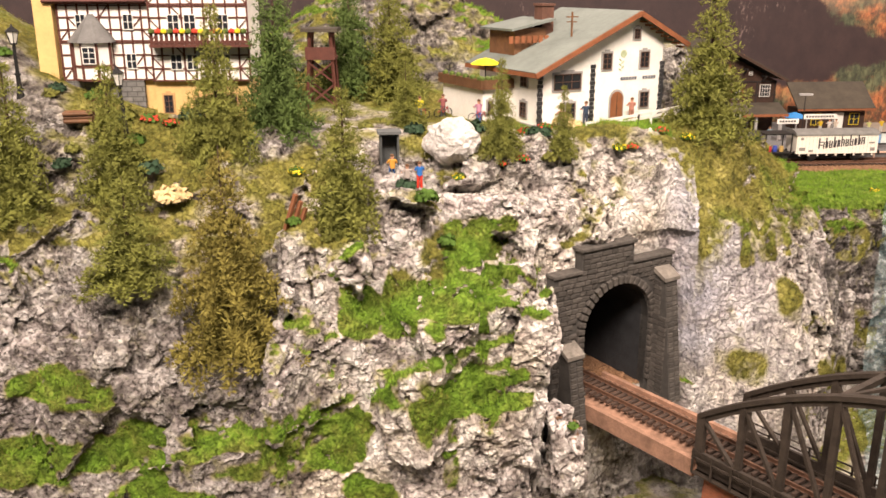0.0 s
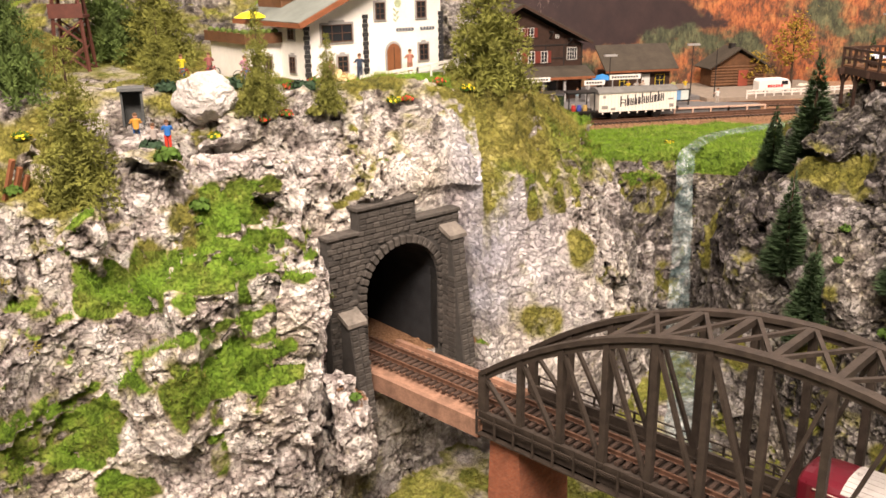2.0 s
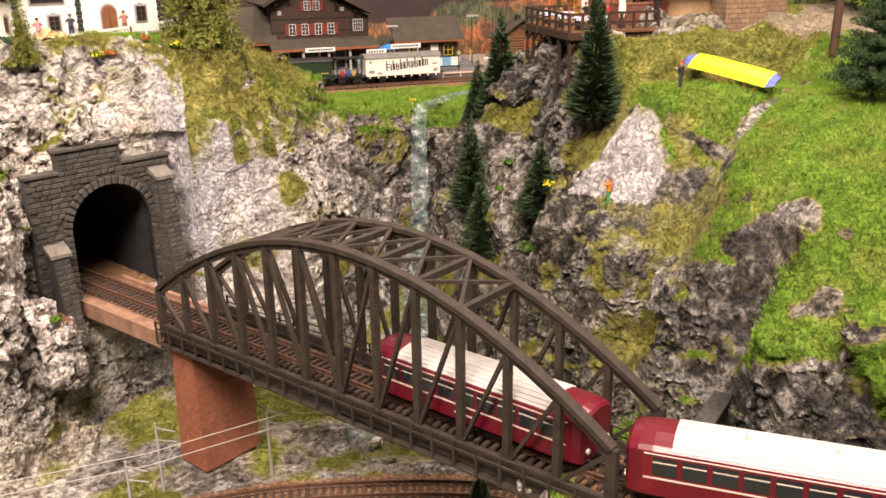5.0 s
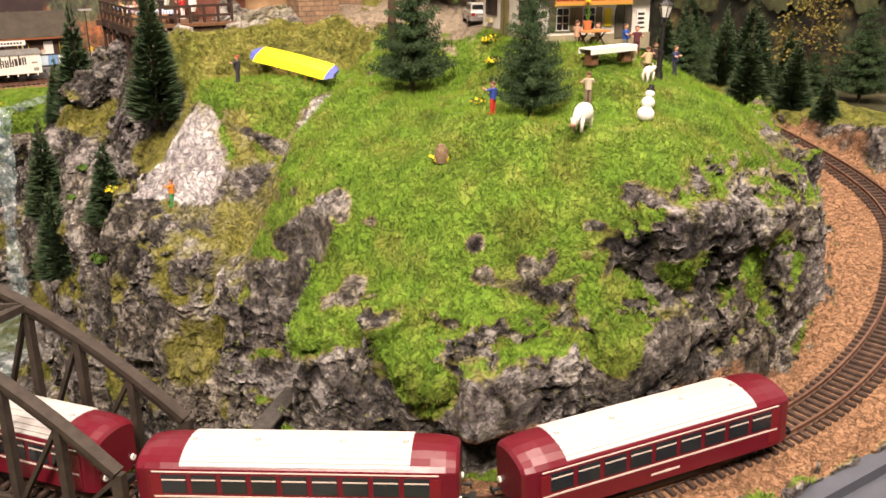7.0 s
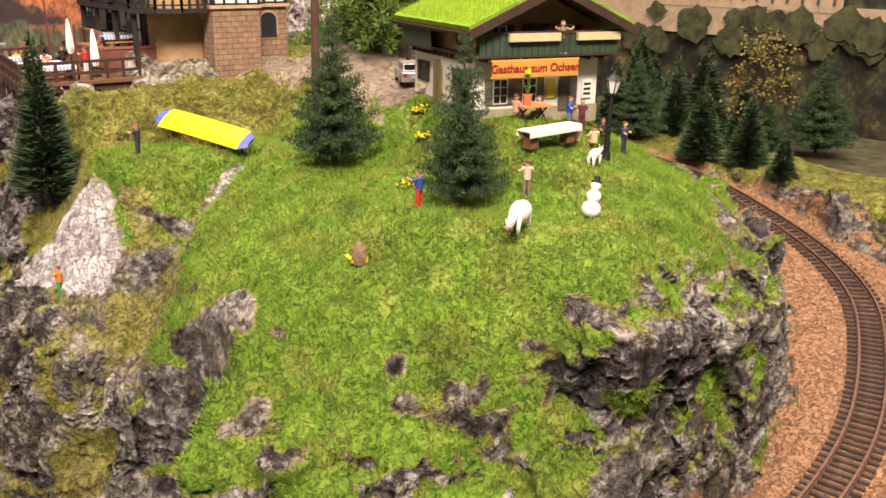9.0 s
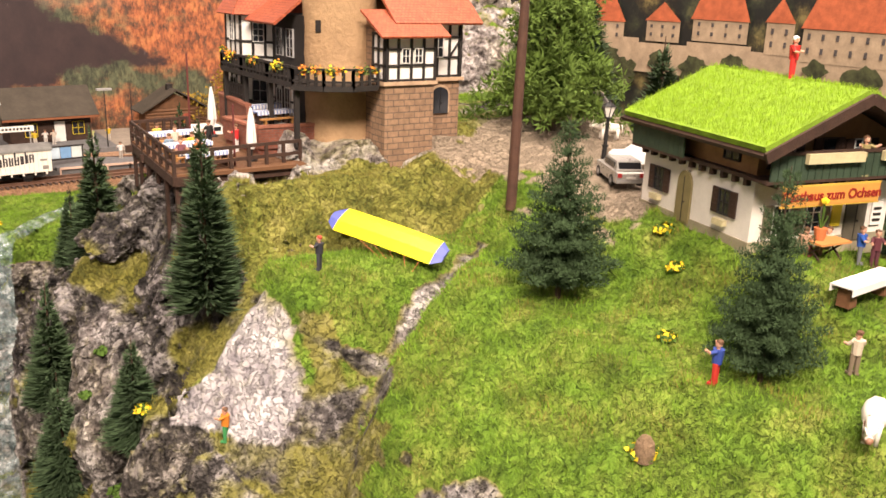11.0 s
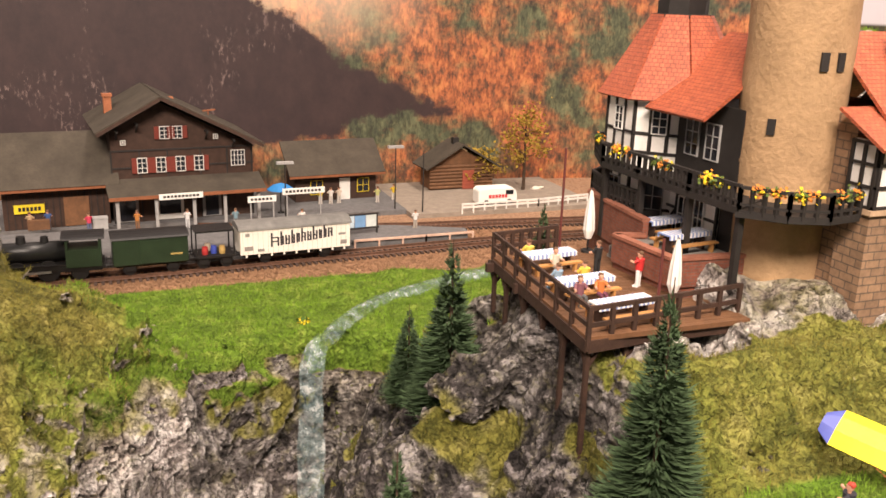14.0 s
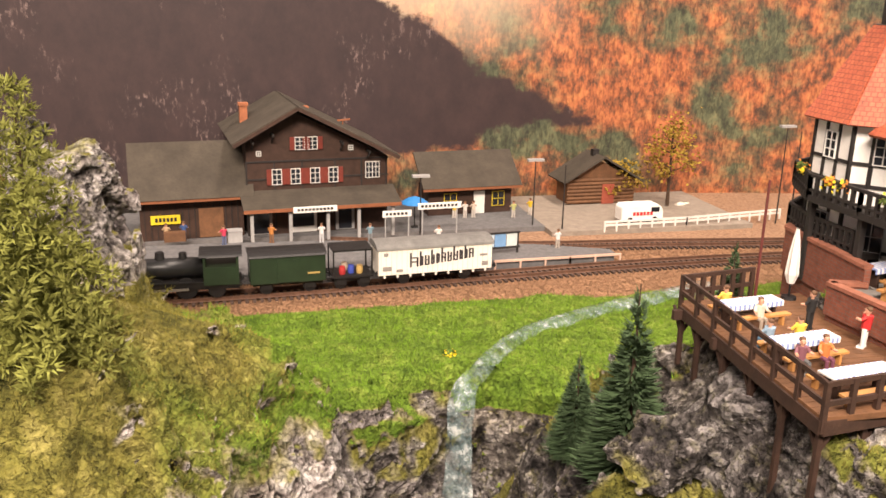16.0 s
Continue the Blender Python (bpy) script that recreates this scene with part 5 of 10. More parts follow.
# ---- approach slab and pier ----
bm = bmesh.new()
bx(bm, -140, 0, -25, 27, -12, -4.6)
bx(bm, -140, -2, 25, 29, -14, -1)
bx(bm, -140, -2, -29, -25, -14, -1)
slab = solo("approach_slab", bm, mat("approach_earth", (0.30, 0.17, 0.115), 0.9, 0, 0.4, 90, 0.6), "brown earth covered slab carrying the track to the bridge", "bridge approach", ROOT)
bm = bmesh.new()
prism(bm, [(2, 0), (34, 0), (30, 100), (6, 100)], -26, 26, "y")
pier = solo("bridge_pier", bm, masonry_mat("pier_brick", (0.36, 0.11, 0.05), (0.26, 0.075, 0.035), (0.30, 0.17, 0.11), 0.0035, 0.0013), "tall red brick pier under the bridge end", "bridge pier", ROOT @ pose(0, 0, -0.109))

# ---- stone tunnel portal ----

STONE = mat("portal_stone", (0.10, 0.088, 0.078), 0.9, 0, 0.45, 220, 0.6, 0.001, spread=0.45)
MORTAR = mat("portal_mortar", (0.06, 0.055, 0.05), 0.95, 0, 0.3, 200, 0.4)


def stone_mesh(name, w, d, h, material, seed):
    rnd = random.Random(seed)
    bm = bmesh.new()
    vs = bx(bm, -w / 2, w / 2, -d, 0, -h / 2, h / 2)
    bmesh.ops.bevel(bm, geom=bm.edges[:], offset=0.5 * MM, segments=1, affect="EDGES", clamp_overlap=True)
    for v in bm.verts:
        v.co += Vector([rnd.uniform(-0.25, 0.25) * MM for _ in range(3)])
    return mesh_of(name, bm, material)


def portal(name, m, label, hw, spring, wall_l, wall_r, z0, z1, cap, piece=True):
    """A masonry tunnel mouth. m: x to the right, y into the open, z up from the rails."""
    root = thing(name, m, label, "tunnel portal")
    crown = spring + hw
    ring = [(hw * math.cos(a), spring + hw * math.sin(a)) for a in np.linspace(math.pi, 0, 15)]
    bm = bmesh.new()
    # wall with the opening cut through it
    for xa, xb in ((-wall_l, -hw), (hw, wall_r)):
        bx(bm, xa, xb, -8, 0, z0, z1)
    for (xa, za), (xb, zb) in zip(ring[:-1], ring[1:]):
        prism(bm, [(xa, za), (xb, zb), (xb, z1), (xa, z1)], -8, 0)
    bx(bm, cap[0], cap[1], -8, 0.4, z1, cap[2])
    part("wall", bm, MORTAR, root)
    bm = bmesh.new()
    bx(bm, cap[0] - 2, cap[1] + 2, -10, 2.5, cap[2], cap[2] + 3)
    bx(bm, -wall_l - 1, cap[0], -9, 2, z1, z1 + 3)
    bx(bm, cap[1], wall_r + 1, -9, 2, z1, z1 + 3)
    part("coping", bm, STONE, root, bevel=0.5)
    # lining with a closed end; the bore's shade is painted as near-black colour
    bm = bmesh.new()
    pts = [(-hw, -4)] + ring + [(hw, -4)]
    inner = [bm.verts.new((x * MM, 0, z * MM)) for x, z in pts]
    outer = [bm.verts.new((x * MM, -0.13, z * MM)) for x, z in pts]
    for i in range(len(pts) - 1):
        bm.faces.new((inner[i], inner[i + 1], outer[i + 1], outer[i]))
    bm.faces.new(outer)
    part("lining", bm, mat("shade_lining", (0.022, 0.023, 0.026), 0.8, 0, 0.5, 60, 0.3), root)
    # arch stones
    for i, a in enumerate(np.linspace(math.pi, 0, 22)[:-1] - math.pi / 42):
        r = hw + 3.6
        o = new("arch_stone", VOUSS)
        o.parent = root
        o.matrix_basis = pose(r * math.cos(a) * MM, 0.0035, (spring + r * math.sin(a)) * MM, 0, -math.degrees(a) + 90, 0)
    for sx in (-1, 1):
        for k in range(int((spring + 2) / 5)):
            o = new("arch_stone", VOUSS)
            o.parent = root
            o.matrix_basis = pose(sx * (hw + 3.6) * MM, 0.0035, (spring - 3 - 5 * k) * MM, 0, 90, 0)
    # coursed blocks
    rnd = random.Random(7)
    z = z0
    row = 0
    while z < cap[2] - 2:
        x = -wall_l + (row % 2) * -4
        while x < wall_r:
            w = rnd.choice((6, 8, 10))
            cx, cz = x + w / 2, z + 2.1
            inside = -wall_l - 1 < cx - w / 2 + 2 and cx + w / 2 - 2 < wall_r + 1
            if cz > z1:
                inside = cap[0] <= cx - w / 2 + 2 and cx + w / 2 - 2 <= cap[1]
            hole = (abs(cx) < hw + 6.5 + w / 2 - 2 and cz < spring) or (math.hypot(max(abs(cx) - w / 4, 0), cz - spring) < hw + 7.5 and cz >= spring)
            if inside and not hole:
                o = new("stone", STONES[w][rnd.randrange(3)])
                o.parent = root
                o.matrix_basis = pose(cx * MM, (0.0012 + rnd.uniform(-0.3, 0.4) * MM), cz * MM, 0, rnd.uniform(-1, 1), rnd.choice((0, 180)) * 0)
            x += w
        z += 4.2
        row += 1
    return root


STONES = {w: [stone_mesh("stone", w - 0.5, 2.6, 3.7, STONE, w * 10 + k) for k in range(3)] for w in (6, 8, 10)}
VOUSS = stone_mesh("arch_stone", 4.4, 5, 6.4, STONE, 99)
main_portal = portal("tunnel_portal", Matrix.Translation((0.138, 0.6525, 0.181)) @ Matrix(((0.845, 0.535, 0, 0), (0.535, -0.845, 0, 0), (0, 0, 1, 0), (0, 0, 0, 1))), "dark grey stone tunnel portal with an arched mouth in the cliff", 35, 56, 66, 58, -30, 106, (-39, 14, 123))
# buttresses beside the mouth, with sloped caps
rnd = random.Random(3)
for xa, zb, z0, deep in ((39, 90, -12, 26), (-58, 44, -30, 24)):
    half = deep * 0.46
    bm = bmesh.new()
    prism(bm, [(0, z0), (deep, z0), (half, zb), (0, zb + 6)], xa, xa + 13, "x")
    part("buttress", bm, MORTAR, main_portal)
    for k in range(int((zb - z0) / 4.2)):
        z = z0 + 2 + 4.2 * k
        reach = deep - (deep - half) * (z - z0) / (zb - z0)
        for dx in (3.4, 9.8):
            o = new("stone", STONES[6][rnd.randrange(3)])
            o.parent = main_portal
            o.matrix_basis = pose((xa + dx) * MM, (reach + 0.8) * MM, z * MM, 6, 0, 0)
        for dy in (5, 13):
            if dy < reach - 3:
                o = new("stone", STONES[8][rnd.randrange(3)])
                o.parent = main_portal
                o.matrix_basis = pose((xa - 1.3 if xa > 0 else xa + 14.3) * MM, dy * MM, z * MM, 0, 0, 90 if xa > 0 else -90)
    bm = bmesh.new()
    prism(bm, [(-2, zb + 6), (half + 2, zb - 1), (half + 2, zb + 2), (-2, zb + 10)], xa - 2, xa + 15, "x")
    part("buttress_cap", bm, mat("cap_stone", (0.21, 0.185, 0.16), 0.9, 0, 0.4, 160, 0.5), main_portal)
LOWP = Matrix.Translation((0.512, 0.335, 0.075)) @ Matrix(((-0.73, -0.68, 0, 0), (-0.68, 0.73, 0, 0), (0, 0, 1, 0), (0, 0, 0, 1)))
portal("valley_portal", LOWP @ pose(0, 0.004, 0), "stone tunnel mouth with a shade-dark bore low in the dark rock", 31, 50, 42, 42, -10, 86, (-42, 42, 90))

# ---- red railbus set ----
RED = mat("railbus_red", (0.115, 0.006, 0.015), 0.32, 0, 0.12, 60, 0.05, spec=0.5)
ROOFW = mat("railbus_roof", (0.50, 0.47, 0.45), 0.5, 0, 0.14, 60, 0.1)
GLASS = mat("dark_glass", (0.018, 0.02, 0.024), 0.12, 0, 0.1, 40, 0.0, spec=0.6)
CREAM = mat("cream_trim", (0.62, 0.52, 0.46), 0.5, 0, 0.1, 80, 0.05)
BLACK = mat("black_iron", (0.018, 0.017, 0.017), 0.5, 0.3, 0.2, 120, 0.2)


def loft(bm, secs, close=True):
    rings = [[bm.verts.new(Vector(p) * MM) for p in s] for s in secs]
    n = len(rings[0])
    for a, b_ in zip(rings[:-1], rings[1:]):
        for i in range(n):
            j = (i + 1) % n
            bm.faces.new((a[i], a[j], b_[j], b_[i]))
    if close:
        bm.faces.new(rings[0][::-1])
        bm.faces.new(rings[-1])
    bmesh.ops.recalc_face_normals(bm, faces=bm.faces[:])


def body_section(x, w, z0, z1, zr, k=1.0):
    """Cross section of a coach body: straight sides, arched roof."""
    pts = [(x, -w * k, z0), (x, w * k, z0), (x, w * k, z1)]
    for a in np.linspace(0.15, math.pi - 0.15, 9):
        pts.append((x, w * k * math.cos(a) * (1.0 if 0.3 < a < 2.8 else 1.0), z1 + (zr - z1) * math.sin(a)))
    pts.append((x, -w * k, z1))
    return pts


def railbus():
    root = thing("railbus", pose(0, 0, 0), "two-axle dark red railbus with a white ribbed roof", "railcar", "railbus train")
    L2 = 75
    bm = bmesh.new()
    secs = []
    for x, k, dz in ((-75, 0.80, -3.2), (-73.5, 0.90, -1.6), (-69, 0.97, -0.6), (-62, 1, 0), (62, 1, 0), (69, 0.97, -0.6), (73.5, 0.90, -1.6), (75, 0.80, -3.2)):
        secs.append(body_section(x, 16.5, 7, 30 + dz * 0.4, 36.5 + dz, k))
    loft(bm, secs)
    part("body", bm, RED, root, smooth=False)
    # roof sheet with ribs
    bm = bmesh.new()
    for x0, x1 in ((-53, 53),):
        prof = [(16.5 * math.cos(a), 30.2 + 6.6 * math.sin(a)) for a in np.linspace(0.32, math.pi - 0.32, 11)]
        low = [(16.5 * math.cos(a), 29.6 + 6.6 * math.sin(a)) for a in np.linspace(0.32, math.pi - 0.32, 11)]
        prism(bm, prof + low[::-1], x0, x1, "x")
    sheet = part("roof_sheet", bm, ROOFW, root, "white ribbed roof sheet")
    for a in np.linspace(0.55, math.pi - 0.55, 9):
        y, z = 16.5 * math.cos(a), 30.2 + 6.6 * math.sin(a)
        bm = bmesh.new()
        bx(bm, -53, 53, y - 0.3, y + 0.3, z - 0.3, z + 0.25)
        part("roof_rib", bm, ROOFW, sheet)
    for x in (-50, -20, 20, 50):
        bm = bmesh.new()
        tube(bm, (x, 0, 36), (x, 0, 38.4), 1.6, 1.2, 8)
        part("roof_vent", bm, ROOFW, root)
    # side windows
    for s in (-1, 1):
        for i in range(9):
            x = -56 + i * 14
            bm = bmesh.new()
            bx(bm, x - 5.8, x + 5.8, min(s * 15.8, s * 16.75), max(s * 15.8, s * 16.75), 18.5, 28)
            w = part("window", bm, GLASS, root)
            bm = bmesh.new()
            bx(bm, x - 5.6, x + 5.6, min(s * 16.7, s * 16.95), max(s * 16.7, s * 16.95), 25.2, 25.8)
            part("vent_bar", bm, CREAM, w)
        bm = bmesh.new()
        bx(bm, -66, 66, min(s * 16.4, s * 16.8), max(s * 16.4, s * 16.8), 16.2, 17.1)
        bx(bm, -66, 66, min(s * 16.4, s * 16.8), max(s * 16.4, s * 16.8), 29.3, 29.9)
        part("trim_line", bm, CREAM, root, "thin cream trim line")
        for x in (-64, 64):
            bm = bmesh.new()
            bx(bm, x - 3, x + 3, min(s * 16, s * 16.7), max(s * 16, s * 16.7), 9, 27.5)
            part("door", bm, mat("railbus_door", (0.145, 0.009, 0.016), 0.35, 0, 0.1, 60, 0.05), root)
        bm = bmesh.new()
        bx(bm, -8, 8, min(s * 16.5, s * 16.75), max(s * 16.5, s * 16.75), 11, 12)
        part("crest", bm, CREAM, root)
    for e in (-1, 1):
        for y in (-9.3, 0, 9.3):
            bm = bmesh.new()
            bx(bm, min(e * 72.4, e * 74.6), max(e * 72.4, e * 74.6), y - 4.2, y + 4.2, 19.5, 27.5)
            part("cab_window", bm, GLASS, root)
        for y in (-10, 10):
            bm = bmesh.new()
            tube(bm, (e * 74, y, 13), (e * 76, y, 13), 1.6, 1.6, 10)
            part("headlight", bm, mat("lamp_glass", (0.8, 0.78, 0.7), 0.2, 0, 0.05, 60, 0), root)
            bm = bmesh.new()
            tube(bm, (e * 74, y, 8), (e * 79, y, 8), 0.8, 0.8, 8)
            tube(bm, (e * 79, y, 8), (e * 79.8, y, 8), 2.2, 2.2, 10)
            part("buffer", bm, BLACK, root)
        bm = bmesh.new()
        bx(bm, min(e * 74, e * 80), max(e * 74, e * 80), -1.2, 1.2, 6.5, 8.5)
        bx(bm, min(e * 79, e * 82), max(e * 79, e * 82), -3, 3, 5.5, 9)
        part("coupling", bm, BLACK, root)
    bm = bmesh.new()
    bx(bm, -62, 62, -12, 12, 3.5, 7.2)
    bx(bm, -20, 22, -14, 14, 2.5, 7)
    part("underframe", bm, BLACK, root)
    for x in (-35, 35):
        for s in (-1, 1):
            bm = bmesh.new()
            tube(bm, (x, s * 7.4, 5.4), (x, s * 9.6, 5.4), 5.4, 5.4, 18)
            part("wheel", bm, BLACK, root)
    return root


def along(line, s):
    d = np.r_[0, np.cumsum(np.linalg.norm(np.diff(line[:, :2], axis=0), axis=1))]
    return np.array([np.interp(s, d, line[:, k]) for k in range(3)])


def put_on(line, s, half=0.035):
    a, b_ = along(line, s - half), along(line, s + half)
    c = (a + b_) / 2
    return pose(c[0], c[1], c[2] + 0.0006, 0, -math.degrees(math.atan2(b_[2] - a[2], math.hypot(*(b_ - a)[:2]))), math.degrees(math.atan2(b_[1] - a[1], b_[0] - a[0])))


s_lead = 0.0 + float(np.interp(0.625, upper_line[:, 0], np.r_[0, np.cumsum(np.linalg.norm(np.diff(upper_line[:, :2], axis=0), axis=1))]))
rb = railbus()
rb.matrix_world = put_on(upper_line, s_lead)
for k in (1, 2):
    copy_thing(rb, put_on(upper_line, s_lead - 0.171 * k))

# ---- goods train in the station ----
GREENB = mat("engine_green", (0.018, 0.032, 0.016), 0.4, 0.0, 0.2, 80, 0.1)
WHITEW = mat("wagon_white", (0.76, 0.72, 0.64), 0.6, 0, 0.08, 70, 0.1)
GREYR = mat("wagon_roof", (0.16, 0.155, 0.145), 0.85, 0, 0.25, 120, 0.3)


def running_gear(root, L, axles):
    bm = bmesh.new()
    bx(bm, -L / 2 + 2, L / 2 - 2, -11, 11, 8, 10)
    part("underframe", bm, BLACK, root)
    for x in axles:
        for s in (-1, 1):
            bm = bmesh.new()
            tube(bm, (x, s * 7.4, 5.6), (x, s * 9.6, 5.6), 5.6, 5.6, 16)
            part("wheel", bm, BLACK, root)
            bm = bmesh.new()
            bx(bm, x - 4, x + 4, min(s * 10, s * 11.5), max(s * 10, s * 11.5), 4, 9)
            part("axle_box", bm, BLACK, root)
    for e in (-1, 1):
        for y in (-10, 10):
            bm = bmesh.new()
            tube(bm, (e * (L / 2 - 1), y, 11), (e * (L / 2 + 4), y, 11), 0.8, 0.8, 8)
            tube(bm, (e * (L / 2 + 4), y, 11), (e * (L / 2 + 4.8), y, 11), 2.2, 2.2, 10)
            part("buffer", bm, BLACK, root)


def beer_wagon():
    root = thing("covered_wagon", pose(0, 0, 0), "white two-axle covered wagon with dark lettering and grey roof", "goods wagon")
    L = 103
    running_gear(root, L, (-28, 28))
    bm = bmesh.new()
    bx(bm, -L / 2, L / 2, -14.5, 14.5, 10, 33)
    part("body", bm, WHITEW, root, bevel=0.4)
    for i in range(22):
        for s in (-1, 1):
            bm = bmesh.new()
            bx(bm, -L / 2 + 2 + i * 4.6, -L / 2 + 2.3 + i * 4.6, min(s * 14.4, s * 14.6), max(s * 14.4, s * 14.6), 11, 32.5)
            part("board_joint", bm, mat("joint_shade", (0.45, 0.42, 0.36), 0.8, 0, 0.1, 60, 0), root)
    bm = bmesh.new()
    secs = []
    for x in (-L / 2 - 1.5, L / 2 + 1.5):
        pts = [(x, 15.5 * math.cos(a), 32.6 + 6 * math.sin(a)) for a in np.linspace(0, math.pi, 11)]
        secs.append(pts)
    loft(bm, secs)
    part("roof", bm, GREYR, root, "grey arched roof")
    # lettering drawn as plain strokes, small plates
    blk = mat("letter_black", (0.035, 0.03, 0.035), 0.7, 0, 0.1, 60, 0)
    for s in (-1, 1):
        bm = bmesh.new()
        rnd = random.Random(4)
        x = -24
        while x < 33:
            w = rnd.uniform(3.4, 5.2)
            tall = rnd.random() < 0.35 or x < -20
            lift = 0.09 * (x + 24)
            z0, z1 = 16 + lift, (29 if tall else 25) + lift
            if x < -20:
                w = 8.0
            ya, yb = min(s * 14.5, s * 14.75), max(s * 14.5, s * 14.75)
            prism_x = ((x, z0, x + 1.7, z1), (x + w - 1.9, z0 + 0.5, x + w - 0.3, 24.6 + lift))
            for xa, za, xb, zb in prism_x:
                bx(bm, xa, xb, ya, yb, za, zb)
            for zz in rnd.sample((z0, z0 + 4.2, 23.8 + lift), 2):
                bx(bm, x + 0.8, x + w - 0.8, ya, yb, zz, zz + 1.1)
            x += w + 0.8
        part("lettering", bm, blk, root, "dark blackletter style strokes")
        for xa, xb, za, zb in ((-48, -40, 14, 18), (-36, -30, 12.5, 15), (-47, -43, 27, 30), (42, 48, 13, 17), (40, 47, 22, 24)):
            bm = bmesh.new()
            bx(bm, xa, xb, min(s * 14.5, s * 14.7), max(s * 14.5, s * 14.7), za, zb)
            part("data_plate", bm, mat("plate_grey", (0.25, 0.23, 0.21), 0.7, 0, 0.2, 400, 0), root)
        for i in range(9):
            x = -46 + i * 11.5
            bm = bmesh.new()
            bx(bm, x - 0.8, x + 0.8, min(s * 12, s * 14), max(s * 12, s * 14), 7.5, 10.2)
            part("step_bracket", bm, WHITEW, root)
    return root


def green_van():
    root = thing("green_van", pose(0, 0, 0), "dark green closed luggage van behind the engine", "goods wagon")
    running_gear(root, 62, (-18, 18))
    bm = bmesh.new()
    bx(bm, -31, 31, -14, 14, 10, 33)
    part("body", bm, GREENB, root, bevel=0.4)
    bm = bmesh.new()
    pts = [[(x, 15 * math.cos(a), 33 + 4 * math.sin(a)) for a in np.linspace(0, math.pi, 9)] for x in (-32, 32)]
    loft(bm, pts)
    part("roof", bm, BLACK, root)
    for s in (-1, 1):
        bm = bmesh.new()
        bx(bm, -9, 9, min(s * 14, s * 14.8), max(s * 14, s * 14.8), 11, 31)
        d = part("sliding_door", bm, GREENB, root)
        bm = bmesh.new()
        bx(bm, 16, 26, min(s * 14, s * 14.3), max(s * 14, s * 14.3), 17, 18.5)
        part("lettering", bm, mat("gilt", (0.35, 0.25, 0.08), 0.5, 0, 0.1, 60, 0), root)
    return root


def flat_wagon():
    root = thing("barrel_wagon", pose(0, 0, 0), "short open wagon loaded with small coloured goods", "goods wagon")
    running_gear(root, 34, (-10, 10))
    bm = bmesh.new()
    bx(bm, -17, 17, -13, 13, 10, 12)
    for x in (-16.5, 16.5):
        for y in (-12, 12):
            bx(bm, x - 0.6, x + 0.6, y - 0.6, y + 0.6, 12, 34)
    bx(bm, -17, 17, -13, 13, 33.5, 35)
    part("frame", bm, BLACK, root)
    for x, y, c in ((-8, -6, (0.4, 0.03, 0.03)), (0, -4, (0.05, 0.08, 0.4)), (7, -6, (0.45, 0.3, 0.1)), (-4, 5, (0.5, 0.4, 0.3))):
        bm = bmesh.new()
        tube(bm, (x, y, 12), (x, y, 15), 2.6, 3.0, 10)
        tube(bm, (x, y, 15), (x, y, 19), 3.0, 2.4, 10)
        part("barrel", bm, mat("goods_%d" % int(c[0] * 100), c, 0.6, 0, 0.2, 80, 0.1), root)
    return root


def steam_engine():
    root = thing("steam_engine", pose(0, 0, 0), "small black and green steam locomotive with a funnel", "locomotive")
    running_gear(root, 100, ())
    for x, r in ((-38, 5), (-18, 9), (6, 9), (30, 7)):
        for s in (-1, 1):
            bm = bmesh.new()
            tube(bm, (x, s * 7.4, r), (x, s * 9.8, r), r, r, 20)
            part("wheel", bm, BLACK, root)
    bm = bmesh.new()
    tube(bm, (-46, 0, 24), (20, 0, 24), 8.5, 8.5, 18)
    part("boiler", bm, mat("boiler_black", (0.02, 0.02, 0.02), 0.35, 0.2, 0.2, 80, 0.1), root, smooth=True)
    bm = bmesh.new()
    bx(bm, -50, 50, -12, 12, 10, 14)
    bx(bm, -40, 26, -13, 13, 14, 15)
    part("running_board", bm, BLACK, root)
    for nm, x, r0, r1, h in (("funnel", -41, 3.0, 5.2, 46), ("dome", -14, 4.2, 3.4, 38), ("dome", 4, 3.6, 3.0, 37)):
        bm = bmesh.new()
        tube(bm, (x, 0, 31), (x, 0, h), r0, r1, 14)
        part(nm, bm, BLACK, root)
    bm = bmesh.new()
    bx(bm, 20, 48, -13.5, 13.5, 12, 27)
    for x in (21, 47):
        for y in (-12.8, 12.8):
            bx(bm, x - 1, x + 1, y - 0.8, y + 0.8, 27, 36)
    part("cab", bm, GREENB, root)
    bm = bmesh.new()
    pts = [[(x, 15 * math.cos(a), 36 + 3.4 * math.sin(a)) for a in np.linspace(0, math.pi, 9)] for x in (17, 51)]
    loft(bm, pts)
    part("cab_roof", bm, BLACK, root)
    for s in (-1, 1):
        bm = bmesh.new()
        beam(bm, (-34, s * 11.5, 8), (8, s * 11.5, 9), 1.2, 2)
        part("side_rod", bm, mat("bright_steel", (0.4, 0.4, 0.4), 0.35, 0.8, 0.1, 60, 0.1), root)
        bm = bmesh.new()
        tube(bm, (-46, s * 11.5, 9), (-34, s * 11.5, 9), 4, 4, 12)
        part("cylinder", bm, BLACK, root)
    return root


def front_s(x):
    return float(np.interp(x, front_line[:, 0], np.r_[0, np.cumsum(np.linalg.norm(np.diff(front_line[:, :2], axis=0), axis=1))]))


beer_wagon().matrix_world = put_on(front_line, front_s(0.479), 0.028)
flat_wagon().matrix_world = put_on(front_line, front_s(0.406), 0.01)
green_van().matrix_world = put_on(front_line, front_s(0.352), 0.018)
steam_engine().matrix_world = put_on(front_line, front_s(0.265), 0.03)

